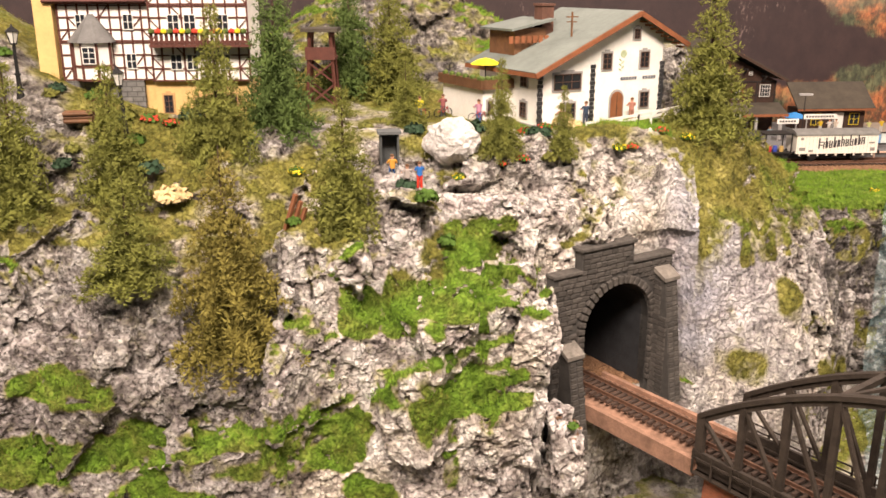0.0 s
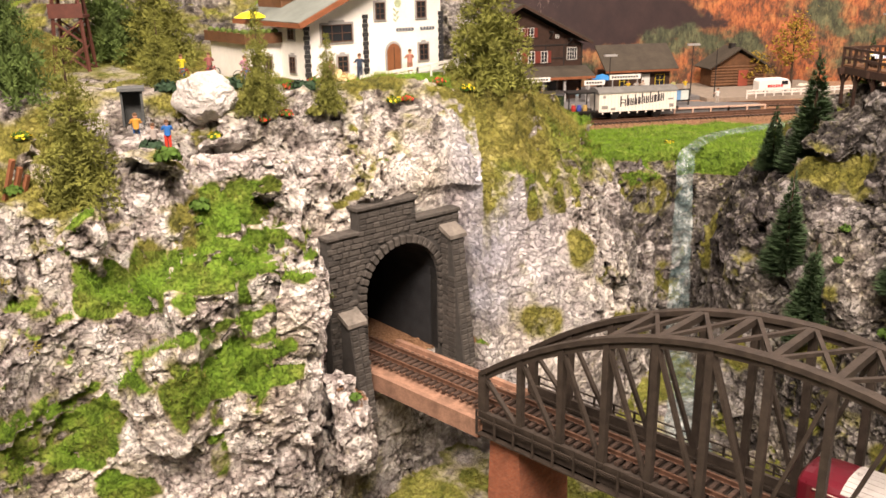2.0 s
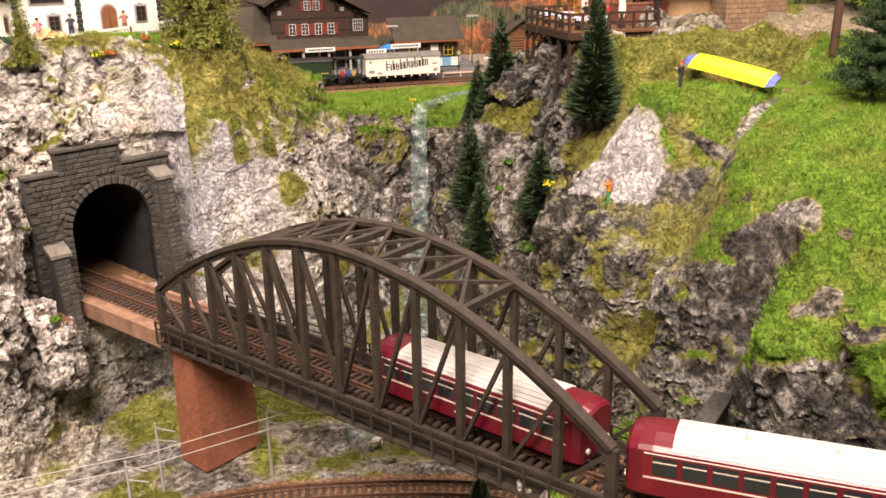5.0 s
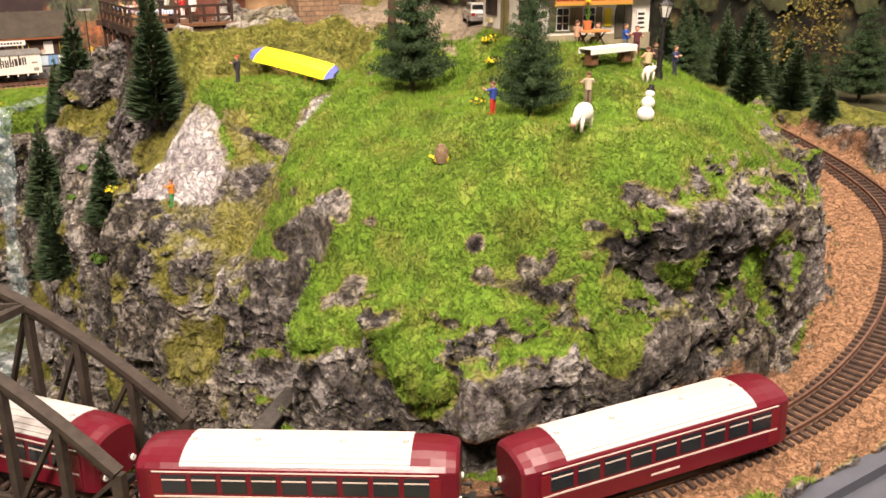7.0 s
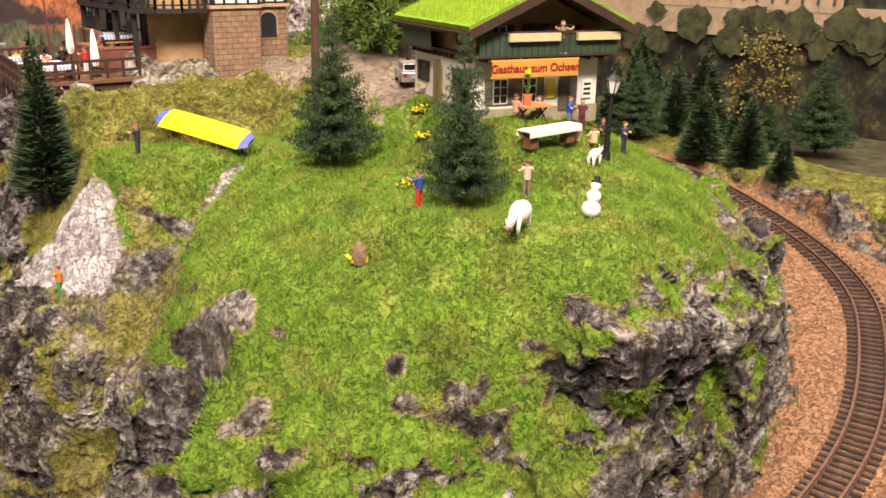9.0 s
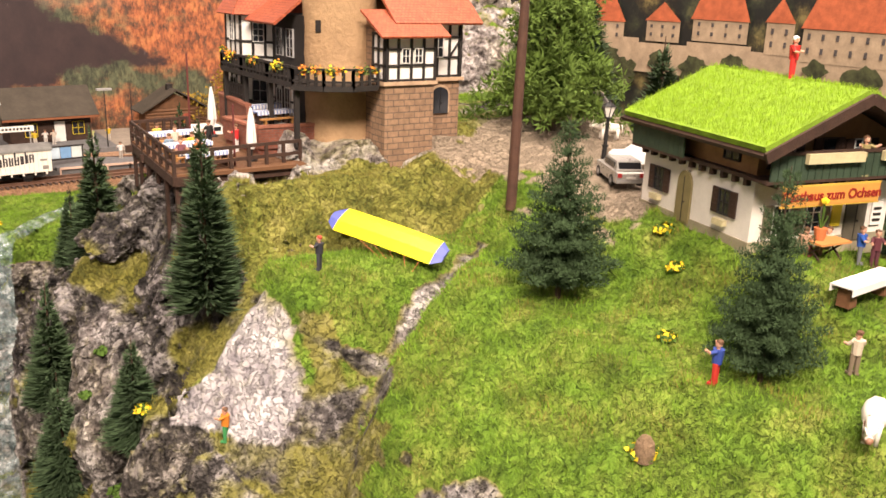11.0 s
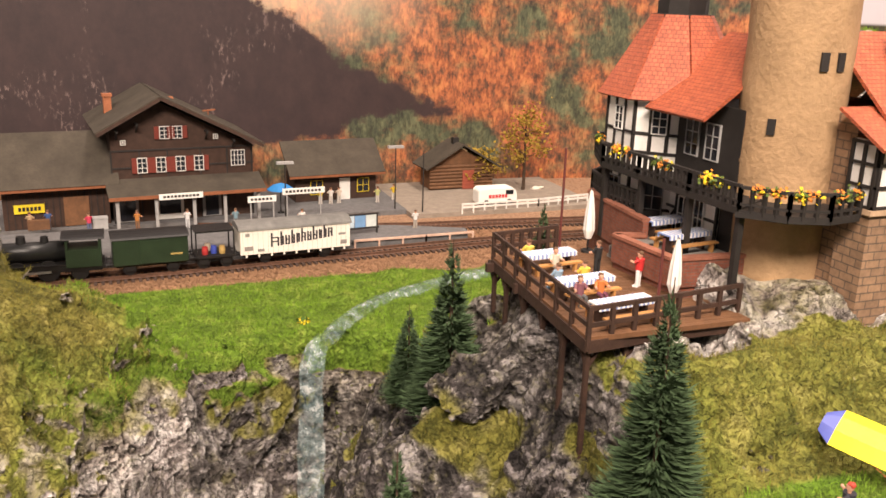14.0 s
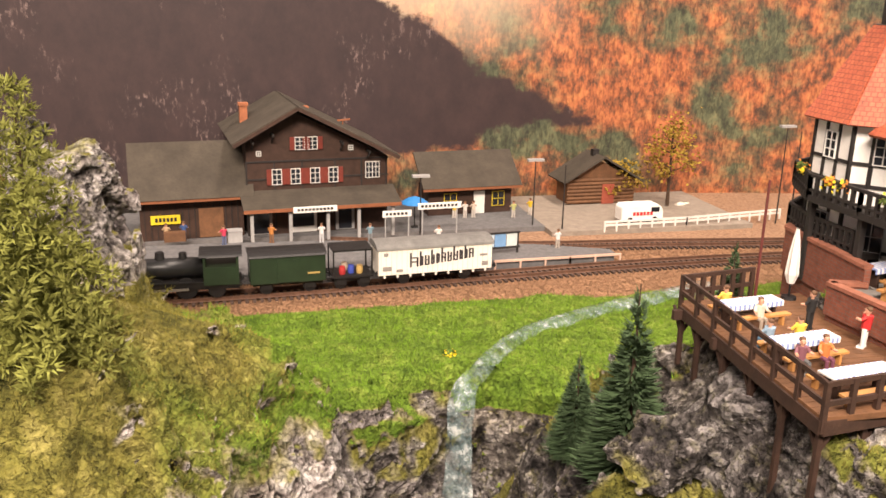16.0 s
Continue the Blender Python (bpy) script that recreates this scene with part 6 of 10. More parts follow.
# ---- trees ----
NEEDLE_D = mat("dark_needles", (0.070, 0.112, 0.052), 0.8, 0, 0.45, 60, 0.0, spec=0.2)
NEEDLE_O = mat("olive_needles", (0.200, 0.208, 0.046), 0.8, 0, 0.45, 60, 0.0, spec=0.2)
NEEDLE_B = mat("brown_needles", (0.225, 0.190, 0.045), 0.8, 0, 0.45, 60, 0.0, spec=0.2)
NEEDLE_G = mat("green_needles", (0.105, 0.155, 0.040), 0.8, 0, 0.45, 60, 0.0, spec=0.2)
NEEDLE_F = mat("fresh_needles", (0.120, 0.190, 0.035), 0.8, 0, 0.45, 60, 0.0, spec=0.2)
NEEDLE_P = mat("grey_green_needles", (0.052, 0.088, 0.036), 0.8, 0, 0.4, 60, 0.0, spec=0.2)
BARK = mat("tree_bark", (0.075, 0.045, 0.028), 0.9, 0, 0.4, 200, 0.6)
LEAF_Y = mat("autumn_leaves", (0.30, 0.20, 0.03), 0.8, 0, 0.4, 120, 0, spec=0.2)
LEAF_G = mat("fresh_leaves", (0.07, 0.13, 0.02), 0.8, 0, 0.4, 120, 0, spec=0.2)


def brush_fir_mesh(seed, R, tufts, fibres_, material):
    """Crown of a twisted-wire fir 100 mm high: bundles of stiff fibres round the stem, trimmed to a cone."""
    rg = np.random.default_rng(seed)
    t = np.sort(1 - np.sqrt(rg.uniform(0, 1, tufts))) * 0.98
    t = np.round(t * 24) / 24 + rg.normal(0, 0.008, tufts)
    a = rg.uniform(0, 6.2832, tufts)
    r = (R * np.clip(1 - t, 0, 1) ** 0.95 + 1.0) * rg.uniform(0.86, 1.06, tufts)
    t, a, r = (np.repeat(v, fibres_) for v in (t, a, r))
    n = len(t)
    a2 = a + rg.normal(0, 0.16, n)
    rr = r * rg.uniform(0.72, 1.05, n)
    z0 = 100 * (0.03 + 0.93 * t) + rg.normal(0, 0.8, n)
    z1 = z0 + rr * 0.10 + rg.normal(0, 1.6, n)
    d0 = np.column_stack([np.cos(a), np.sin(a)])
    d1 = np.column_stack([np.cos(a2), np.sin(a2)])
    root = np.column_stack([d0 * (rr * 0.22)[:, None], z0])
    tip = np.column_stack([d1 * rr[:, None], z1])
    side = np.column_stack([-d1[:, 1], d1[:, 0], rg.uniform(-0.8, 0.8, n)]) * 0.62
    mid = root * 0.45 + tip * 0.55 - np.array((0, 0, 1.0))
    V = np.stack([root, mid - side, tip, mid + side], 1).reshape(-1, 3)
    me = bpy.data.meshes.new("crown")
    me.from_pydata((V * MM).tolist(), [], np.arange(len(V)).reshape(-1, 4).tolist())
    me.materials.append(material)
    return me


def flocked_fir_mesh(seed, R, layers, per, droop, puff, needles, material, base=0.06, ragged=0.2):
    """Crown of a flocked fir 100 mm high: whorls of drooping boughs, each a row of fluffy tufts of flock."""
    rg = np.random.default_rng(seed)
    C, S = [], []
    for l in range(layers):
        t = (l + rg.uniform(-0.25, 0.25)) / layers
        z = 100 * (base + (0.97 - base) * t)
        r = R * (1 - t) ** 0.85 + 1.6
        n = max(4, int(per * (0.35 + 0.65 * (1 - t))))
        off = rg.uniform(0, 6.3)
        for k in range(n):
            a = off + 6.2832 * (k + rg.uniform(-0.35, 0.35)) / n
            rr = r * rg.uniform(1 - 1.6 * ragged, 1 + ragged)
            lift = rg.uniform(-2.0, 2.0)
            steps = max(2, int(rr / (puff * 0.95)))
            for s in range(steps):
                u = (s + 0.9) / steps
                C.append((rr * u * math.cos(a), rr * u * math.sin(a), z + lift + droop * rr * u * u + 0.12 * rr * u))
                S.append(puff * (1.15 - 0.45 * u) * (0.55 + 0.45 * (1 - t)))
    C, S = np.repeat(np.array(C), needles, 0), np.repeat(np.array(S), needles)
    n = len(C)
    d = rg.normal(0, 1, (n, 3))
    d /= np.linalg.norm(d, axis=1)[:, None]
    d[:, 2] += 0.15
    P = C + d * (S * rg.uniform(0.35, 1.0, n))[:, None]
    side = np.cross(d, rg.normal(0, 1, (n, 3)))
    side /= np.linalg.norm(side, axis=1)[:, None]
    tip = P + d * (S * 1.0)[:, None]
    w = side * (S * 0.17)[:, None]
    V = np.stack([P - w, P + w, tip], 1).reshape(-1, 3)
    me = bpy.data.meshes.new("crown")
    me.from_pydata((V * MM).tolist(), [], np.arange(len(V)).reshape(-1, 3).tolist())
    me.materials.append(material)
    return me


def trunk_mesh(h, r0):
    bm = bmesh.new()
    tube(bm, (0, 0, -4), (0, 0, h * 0.5), r0, r0 * 0.6, 8)
    tube(bm, (0, 0, h * 0.5), (0, 0, h), r0 * 0.6, r0 * 0.12, 8)
    return mesh_of("trunk", bm, BARK)


TRUNK = trunk_mesh(96, 1.9)
CROWN = {
    "dark": [brush_fir_mesh(k, 27 + 2 * k, 520, 11, NEEDLE_D) for k in range(3)],
    "pine": [flocked_fir_mesh(10 + k, 31, 16, 12, 0.06, 3.0, 36, NEEDLE_P, 0.12, 0.20) for k in range(2)],
    "olive": [flocked_fir_mesh(20 + k, 24 + 2 * k, 14, 10, -0.30, 4.4, 34, NEEDLE_O, 0.03, 0.16) for k in range(3)],
    "green": [flocked_fir_mesh(30 + k, 25 + 2 * k, 14, 10, -0.26, 4.4, 34, NEEDLE_G, 0.03, 0.16) for k in range(2)],
    "fresh": [flocked_fir_mesh(50, 27, 15, 11, -0.36, 4.2, 34, NEEDLE_F, 0.10, 0.26)],
    "brown": [flocked_fir_mesh(40, 31, 15, 12, -0.42, 4.0, 36, NEEDLE_B, 0.0, 0.26)],
}
FIR_LABEL = {"dark": "slim dark green bottle-brush fir on the rocks", "pine": "bushy grey-green fir on the pasture", "olive": "olive green flocked fir on the hillside",
             "fresh": "tall fresh green spruce beside the castle road", "green": "dark green flocked fir on the hillside", "brown": "yellow-brown flocked fir on the cliff ledge"}


def fir(kind, x, y, z, h, wide=1.0, n=0, lean=0.0, trunk=0.0):
    e = thing("fir_tree", pose(x, y, z - 0.002, lean, lean * 0.5, random.uniform(0, 360)), FIR_LABEL[kind], "tree", "fir trees")
    k = h / 0.1
    e.scale = (k * wide, k * wide, k)
    for nm, me in (("trunk", TRUNK), ("crown", CROWN[kind][n % len(CROWN[kind])])):
        o = new(nm, me)
        o.parent = e
    return e


# left hillside
for kd, x, y, h, w, n in (("olive", -0.293, 0.591, 0.112, 1.05, 0), ("olive", -0.23, 0.605, 0.097, 1.0, 1), ("olive", -0.164, 0.640, 0.112, 0.95, 2), ("green", -0.126, 0.672, 0.135, 0.85, 0),
                          ("olive", -0.069, 0.600, 0.106, 1.05, 0), ("brown", -0.140, 0.540, 0.144, 0.95, 0), ("olive", -0.205, 0.548, 0.075, 1.55, 1), ("olive", 0.0435, 0.6555, 0.074, 0.78, 2),
                          ("olive", 0.0905, 0.660, 0.056, 0.86, 0), ("green", -0.088, 0.845, 0.125, 0.95, 1), ("olive", -0.050, 0.845, 0.120, 1.1, 1), ("olive", -0.03, 0.715, 0.060, 1.0, 2), ("olive", -0.36, 0.62, 0.12, 1.0, 2),
                          ("olive", 0.225, 0.752, 0.130, 1.08, 1)):
    fir(kd, x, y, ground_z(x, y), h, w, n)
# gorge and right hill
for kd, x, y, h, w, n in (("dark", 0.520, 0.542, 0.118, 0.74, 2),
                          ("pine", 0.661, 0.404, 0.102, 0.88, 0), ("pine", 0.671, 0.285, 0.098, 0.72, 1), ("dark", 0.376, 0.385, 0.058, 1.0, 1), ("dark", 0.575, 0.756, 0.078, 0.9, 0)):
    fir(kd, x, y, ground_z(x, y), h, w, n)
for x, y, z, h, w, n in ((0.452, 0.656, 0.215, 0.092, 0.95, 0), (0.446, 0.606, 0.180, 0.085, 1.0, 1), (0.476, 0.543, 0.248, 0.068, 1.05, 2)):
    fir("dark", x, y, max(z, ground_z(x, y)), h, w, n)
fir("dark", 0.501, 0.716, 0.296, 0.112, 0.95, 0)
fir("dark", 0.490, 0.757, 0.289, 0.066, 0.95, 1)
# wood beside the outer curve
rnd = random.Random(12)
for k in range(34):
    x, y = rnd.uniform(1.14, 1.34), rnd.uniform(0.40, 1.05)
    fir(rnd.choice(("dark", "dark", "pine", "dark")), x, y, 0.283, rnd.uniform(0.06, 0.115), rnd.uniform(0.9, 1.2), k)
fir("dark", 1.118, 0.468, 0.287, 0.088, 1.1, 1)
fir("dark", 1.135, 0.425, 0.285, 0.078, 1.1, 2)
fir("dark", 1.110, 0.370, 0.283, 0.055, 1.2, 0)

# ---- building kit ----
WHITE = mat("white_render", (0.80, 0.77, 0.72), 0.8, 0, 0.10, 60, 0.15)
TIMBER = mat("black_timber", (0.022, 0.018, 0.016), 0.7, 0, 0.25, 160, 0.2)
RTIMBER = mat("red_brown_timber", (0.095, 0.030, 0.020), 0.7, 0, 0.25, 160, 0.2)
DWOOD = mat("dark_boarding", (0.050, 0.025, 0.016), 0.75, 0, 0.35, 140, 0.4)
MWOOD = mat("brown_wood", (0.17, 0.080, 0.036), 0.7, 0, 0.3, 140, 0.3, spread=0.25)
FRAMEW = mat("window_white", (0.75, 0.73, 0.68), 0.5, 0, 0.06, 60, 0.05)
DARKP = mat("window_dark", (0.02, 0.022, 0.028), 0.1, 0, 0.1, 40, 0.0, spec=0.6)
SHUT = mat("red_shutter", (0.17, 0.030, 0.018), 0.7, 0, 0.2, 90, 0.2)
GREYF = mat("grey_surround", (0.33, 0.32, 0.31), 0.8, 0, 0.15, 90, 0.1)
YELLOW = mat("yellow_render", (0.62, 0.42, 0.17), 0.8, 0, 0.15, 60, 0.15)
TAN = mat("tan_plaster", (0.40, 0.255, 0.135), 0.85, 0, 0.22, 45, 0.5, 0.002)
ROOFT = masonry_mat("clay_tiles", (0.52, 0.130, 0.055), (0.42, 0.095, 0.042), (0.26, 0.06, 0.03), 0.0030, 0.0026, 0.6)
ROOFS = mat("station_roof", (0.060, 0.049, 0.036), 0.9, 0, 0.3, 50, 0.4)
ROOFG = mat("house_roof", (0.185, 0.205, 0.185), 0.8, 0, 0.22, 40, 0.3)
SANDST = masonry_mat("sandstone", (0.36, 0.22, 0.13), (0.27, 0.165, 0.10), (0.16, 0.11, 0.075), 0.0085, 0.0042)
GREYST = masonry_mat("grey_rubble", (0.20, 0.19, 0.18), (0.15, 0.145, 0.14), (0.08, 0.08, 0.075), 0.008, 0.004)
BRICK = masonry_mat("terrace_brick", (0.27, 0.085, 0.048), (0.21, 0.062, 0.036), (0.17, 0.11, 0.085), 0.0042, 0.0018)
PLANT = mat("window_plants", (0.09, 0.13, 0.02), 0.8, 0, 0.4, 200, 0.3)


def win(parent, m, w, h, nx=2, nz=2, fm=None, surround=None, shutters=None, name="window"):
    """A window on a wall: x to the right, z up, -y out of the wall. m is local to the parent."""
    fm = fm or FRAMEW
    bm = bmesh.new()
    t = 0.55
    ring = []
    for y in (-0.9, 0.5):
        ring.append([bm.verts.new((x * MM, y * MM, z * MM)) for x, z in ((0, 0), (w, 0), (w, h), (0, h))])
        ring.append([bm.verts.new((x * MM, y * MM, z * MM)) for x, z in ((t, t), (w - t, t), (w - t, h - t), (t, h - t))])
    for k in range(4):
        n = (k + 1) % 4
        bm.faces.new((ring[0][k], ring[0][n], ring[1][n], ring[1][k]))
        bm.faces.new((ring[2][n], ring[2][k], ring[3][k], ring[3][n]))
        bm.faces.new((ring[0][n], ring[0][k], ring[2][k], ring[2][n]))
        bm.faces.new((ring[1][k], ring[1][n], ring[3][n], ring[3][k]))
    f = part(name, bm, fm, parent, m=m)
    for i in range(1, nx):
        bm = bmesh.new()
        bx(bm, w * i / nx - 0.25, w * i / nx + 0.25, -0.7, 0.3, t, h - t)
        part("glazing_bar", bm, fm, f)
    for i in range(1, nz):
        bm = bmesh.new()
        bx(bm, t, w - t, -0.65, 0.25, h * i / nz - 0.22, h * i / nz + 0.22)
        part("glazing_bar", bm, fm, f)
    bm = bmesh.new()
    bx(bm, 0.3, w - 0.3, -0.3, 0.4, 0.3, h - 0.3)
    part("pane", bm, DARKP, f)
    if surround:
        bm = bmesh.new()
        for xa, xb, za, zb in ((-1.4, -0.05, -1.2, h + 1.6), (w + 0.05, w + 1.4, -1.2, h + 1.6), (-0.05, w + 0.05, h + 0.05, h + 1.6), (-0.05, w + 0.05, -1.2, -0.05)):
            bx(bm, xa, xb, -0.5, 0.3, za, zb)
        bx(bm, w * 0.25, w * 0.75, -0.5, 0.3, h + 1.6, h + 3)
        part("surround", bm, surround, f)
    if shutters:
        for xa in (-w * 0.5 - 0.2, w + 0.2):
            bm = bmesh.new()
            bx(bm, xa, xa + w * 0.5, -0.8, 0.2, 0, h)
            for k in range(5):
                bx(bm, xa + 0.4, xa + w * 0.5 - 0.4, -1.0, -0.75, h * (k + 0.3) / 5, h * (k + 0.7) / 5)
            part("shutter", bm, shutters, f)
    return f


def arch_door(parent, m, w, h, material, surround=None):
    pts = [(0, 0), (w, 0), (w, h * 0.72)] + [(w / 2 + w / 2 * math.cos(a), h * 0.72 + h * 0.28 * math.sin(a)) for a in np.linspace(0.3, math.pi - 0.3, 7)] + [(0, h * 0.72)]
    bm = bmesh.new()
    prism(bm, pts, -0.9, 0.4)
    d = part("door", bm, material, parent, m=m)
    bm = bmesh.new()
    bx(bm, w / 2 - 0.2, w / 2 + 0.2, -1.1, -0.85, 0.5, h * 0.9)
    tube(bm, (w * 0.6, -1.4, h * 0.4), (w * 0.6, -0.8, h * 0.4), 0.4, 0.4, 6)
    part("handle", bm, BLACK, d)
    if surround:
        bm = bmesh.new()
        big = [(-1.3, 0), (w + 1.3, 0), (w + 1.3, h * 0.74)] + [(w / 2 + (w / 2 + 1.3) * math.cos(a), h * 0.74 + (h * 0.28 + 1.3) * math.sin(a)) for a in np.linspace(0.3, math.pi - 0.3, 7)] + [(-1.3, h * 0.74)]
        prism(bm, big, -0.4, 0.3)
        part("door_surround", bm, surround, d)
    return d


def frame_wall(parent, m, w, h, cols, rows, wall, timber, diag=(), th=1.6, windows=()):
    """Half-timbered wall panel: infill, posts, rails and braces, each its own part."""
    bm = bmesh.new()
    bx(bm, 0, w, 0, 3, 0, h)
    part("infill", bm, wall, parent, m=m)

    def tb(a, b_, t=th):
        bm = bmesh.new()
        beam(bm, (a[0], -0.35, a[1]), (b_[0], -0.35, b_[1]), t, t * 0.8)
        part("timber", bm, timber, parent, m=m)
    for i in range(cols + 1):
        x = min(max(w * i / cols, th / 2), w - th / 2)
        tb((x, 0), (x, h))
    for j in range(rows + 1):
        z = min(max(h * j / rows, th / 2), h - th / 2)
        tb((0, z), (w, z), th * 0.95)
    for i, j, s in diag:
        x0, x1, z0, z1 = w * i / cols, w * (i + 1) / cols, h * j / rows, h * (j + 1) / rows
        tb((x0, z0 if s > 0 else z1), (x1, z1 if s > 0 else z0), th * 0.8)
    for x, z, ww, hh in windows:
        win(parent, m @ pose(x * MM, -0.0008, z * MM), ww, hh, 2, 2)


def slab_roof(parent, pts_a, pts_b, th, material, name="roof_slope", label=""):
    """A sloping slab between an eave line and a ridge line (two points each, mm)."""
    a, b_, c, d = [Vector(p) for p in (*pts_a, *pts_b)]
    n = (b_ - a).cross(d - a).normalized()
    if n.z < 0:
        n = -n
    bm = bmesh.new()
    lo = [bm.verts.new(p * MM) for p in (a, b_, c, d)]
    hi = [bm.verts.new((p + n * th) * MM) for p in (a, b_, c, d)]
    bm.faces.new(lo)
    bm.faces.new(hi[::-1])
    for i in range(4):
        j = (i + 1) % 4
        bm.faces.new((lo[i], hi[i], hi[j], lo[j]))
    bmesh.ops.recalc_face_normals(bm, faces=bm.faces[:])
    return part(name, bm, material, parent, label)


def gable_wall(parent, x0, x1, y0, y1, h, xa, za, material):
    bm = bmesh.new()
    prism(bm, [(x0, 0), (x1, 0), (x1, h[1]), (xa, za), (x0, h[0])], y0, y1)
    return part("wall", bm, material, parent)


def flower_tuft(name, x, y, z, r, leaf, bloom, label, category="flowers", group="flower tufts", n=70, seed=0, flat=0.7):
    """A small clump of foam leaves with blossom."""
    rnd = random.Random(seed)
    root = thing(name, pose(x, y, z), label, category, group)
    for nm, mt, cnt, s in (("foliage", leaf, n, 1.0), ("blossom", bloom, n, 0.75)):
        if mt is None:
            continue
        V, F = [], []
        for k in range(cnt):
            d = Vector((rnd.gauss(0, 1), rnd.gauss(0, 1), abs(rnd.gauss(0, 1)) * flat)).normalized()
            rr = r * rnd.uniform(0.5, 1.0) * (1.06 if nm == "blossom" else 1.0)
            c = Vector((d.x * rr, d.y * rr, d.z * rr * flat + r * 0.15))
            a = Vector((rnd.uniform(-1, 1), rnd.uniform(-1, 1), rnd.uniform(-1, 1))).normalized() * r * 0.30 * s
            b_ = d.cross(a).normalized() * r * 0.26 * s
            i = len(V)
            V += [(c + a) * MM, (c + b_) * MM, (c - a) * MM, (c - b_) * MM]
            F.append((i, i + 1, i + 2, i + 3))
        me = bpy.data.meshes.new(nm)
        me.from_pydata(V, [], F)
        me.materials.append(mt)
        o = new(nm, me)
        o.parent = root
    return root


BL_Y = mat("yellow_blossom", (0.72, 0.55, 0.02), 0.8, 0, 0.2, 200, 0)
BL_R = mat("red_blossom", (0.55, 0.05, 0.025), 0.8, 0, 0.25, 200, 0)
BL_O = mat("orange_blossom", (0.65, 0.22, 0.03), 0.8, 0, 0.25, 200, 0)
BL_S = mat("straw_blossom", (0.62, 0.47, 0.24), 0.8, 0, 0.2, 200, 0)
SKIN = mat("figure_flesh", (0.55, 0.30, 0.20), 0.6, 0, 0.1, 80, 0)
CLOTH = {}


def cloth(c):
    key = "cloth_%02d_%02d_%02d" % tuple(int(v * 99) for v in c)
    if key not in CLOTH:
        CLOTH[key] = mat(key, c, 0.7, 0, 0.12, 100, 0.05)
    return CLOTH[key]


def figure(x, y, z, rz, top, legs, h=19.5, hair=(0.12, 0.06, 0.03), sit=False, arm=0.4, label="", group="model figures"):
    """A painted miniature figure: one plain mesh."""
    bm = bmesh.new()
    k = h / 19.5

    def mark(i0, idx):
        for f in list(bm.faces)[i0:]:
            f.material_index = idx
    base = 0 if not sit else -4.4
    for s in (-1, 1):
        n0 = len(bm.faces)
        if sit:
            tube(bm, (s * 1.3, 0, 4.8), (s * 1.4, -4.2, 4.8), 1.15, 0.95, 7)
            tube(bm, (s * 1.4, -4.2, 4.8), (s * 1.4, -4.2, 0.3), 0.9, 0.8, 7)
        else:
            tube(bm, (s * 1.3, 0, 0.2), (s * 1.1, 0, 9.4), 0.85, 1.25, 7)
        bx(bm, s * 1.4 - 0.8, s * 1.4 + 0.8, -2.2 - (4 if sit else 0), 0.9 - (4 if sit else 0), 0, 0.9)
        mark(n0, 1)
    n0 = len(bm.faces)
    tube(bm, (0, 0, 9 + base), (0, 0.2, 15.4 + base), 2.0, 2.4, 9)
    for s in (-1, 1):
        tube(bm, (s * 2.3, 0.2, 14.9 + base), (s * (2.9 + arm), -0.6 - arm, 12.0 + base + 2 * arm), 0.85, 0.75, 6)
    mark(n0, 0)
    n0 = len(bm.faces)
    for s in (-1, 1):
        tube(bm, (s * (2.9 + arm), -0.6 - arm, 12.0 + base + 2 * arm), (s * (2.6 + 3 * arm), -3.0, 10.8 + base + 4.5 * arm), 0.7, 0.6, 6)
    ball(bm, (0, 0, 17.6 + base), 1.65, 1, 1, 1.15, 1)
    tube(bm, (0, 0, 15.2 + base), (0, 0, 16.4 + base), 0.8, 0.8, 6)
    mark(n0, 2)
    n0 = len(bm.faces)
    ball(bm, (0, 0.35, 18.4 + base), 1.7, 1, 1, 0.8, 1)
    mark(n0, 3)
    for v in bm.verts:
        v.co *= k
    me = mesh_of("miniature_figure", bm, [cloth(top), cloth(legs), SKIN, cloth(hair)])
    ob = new("miniature_figure", me)
    ob.matrix_world = pose(x, y, z, 0, 0, rz)
    return tagged(ob, label or "small painted plastic figure standing on the layout", "miniature figure", group)


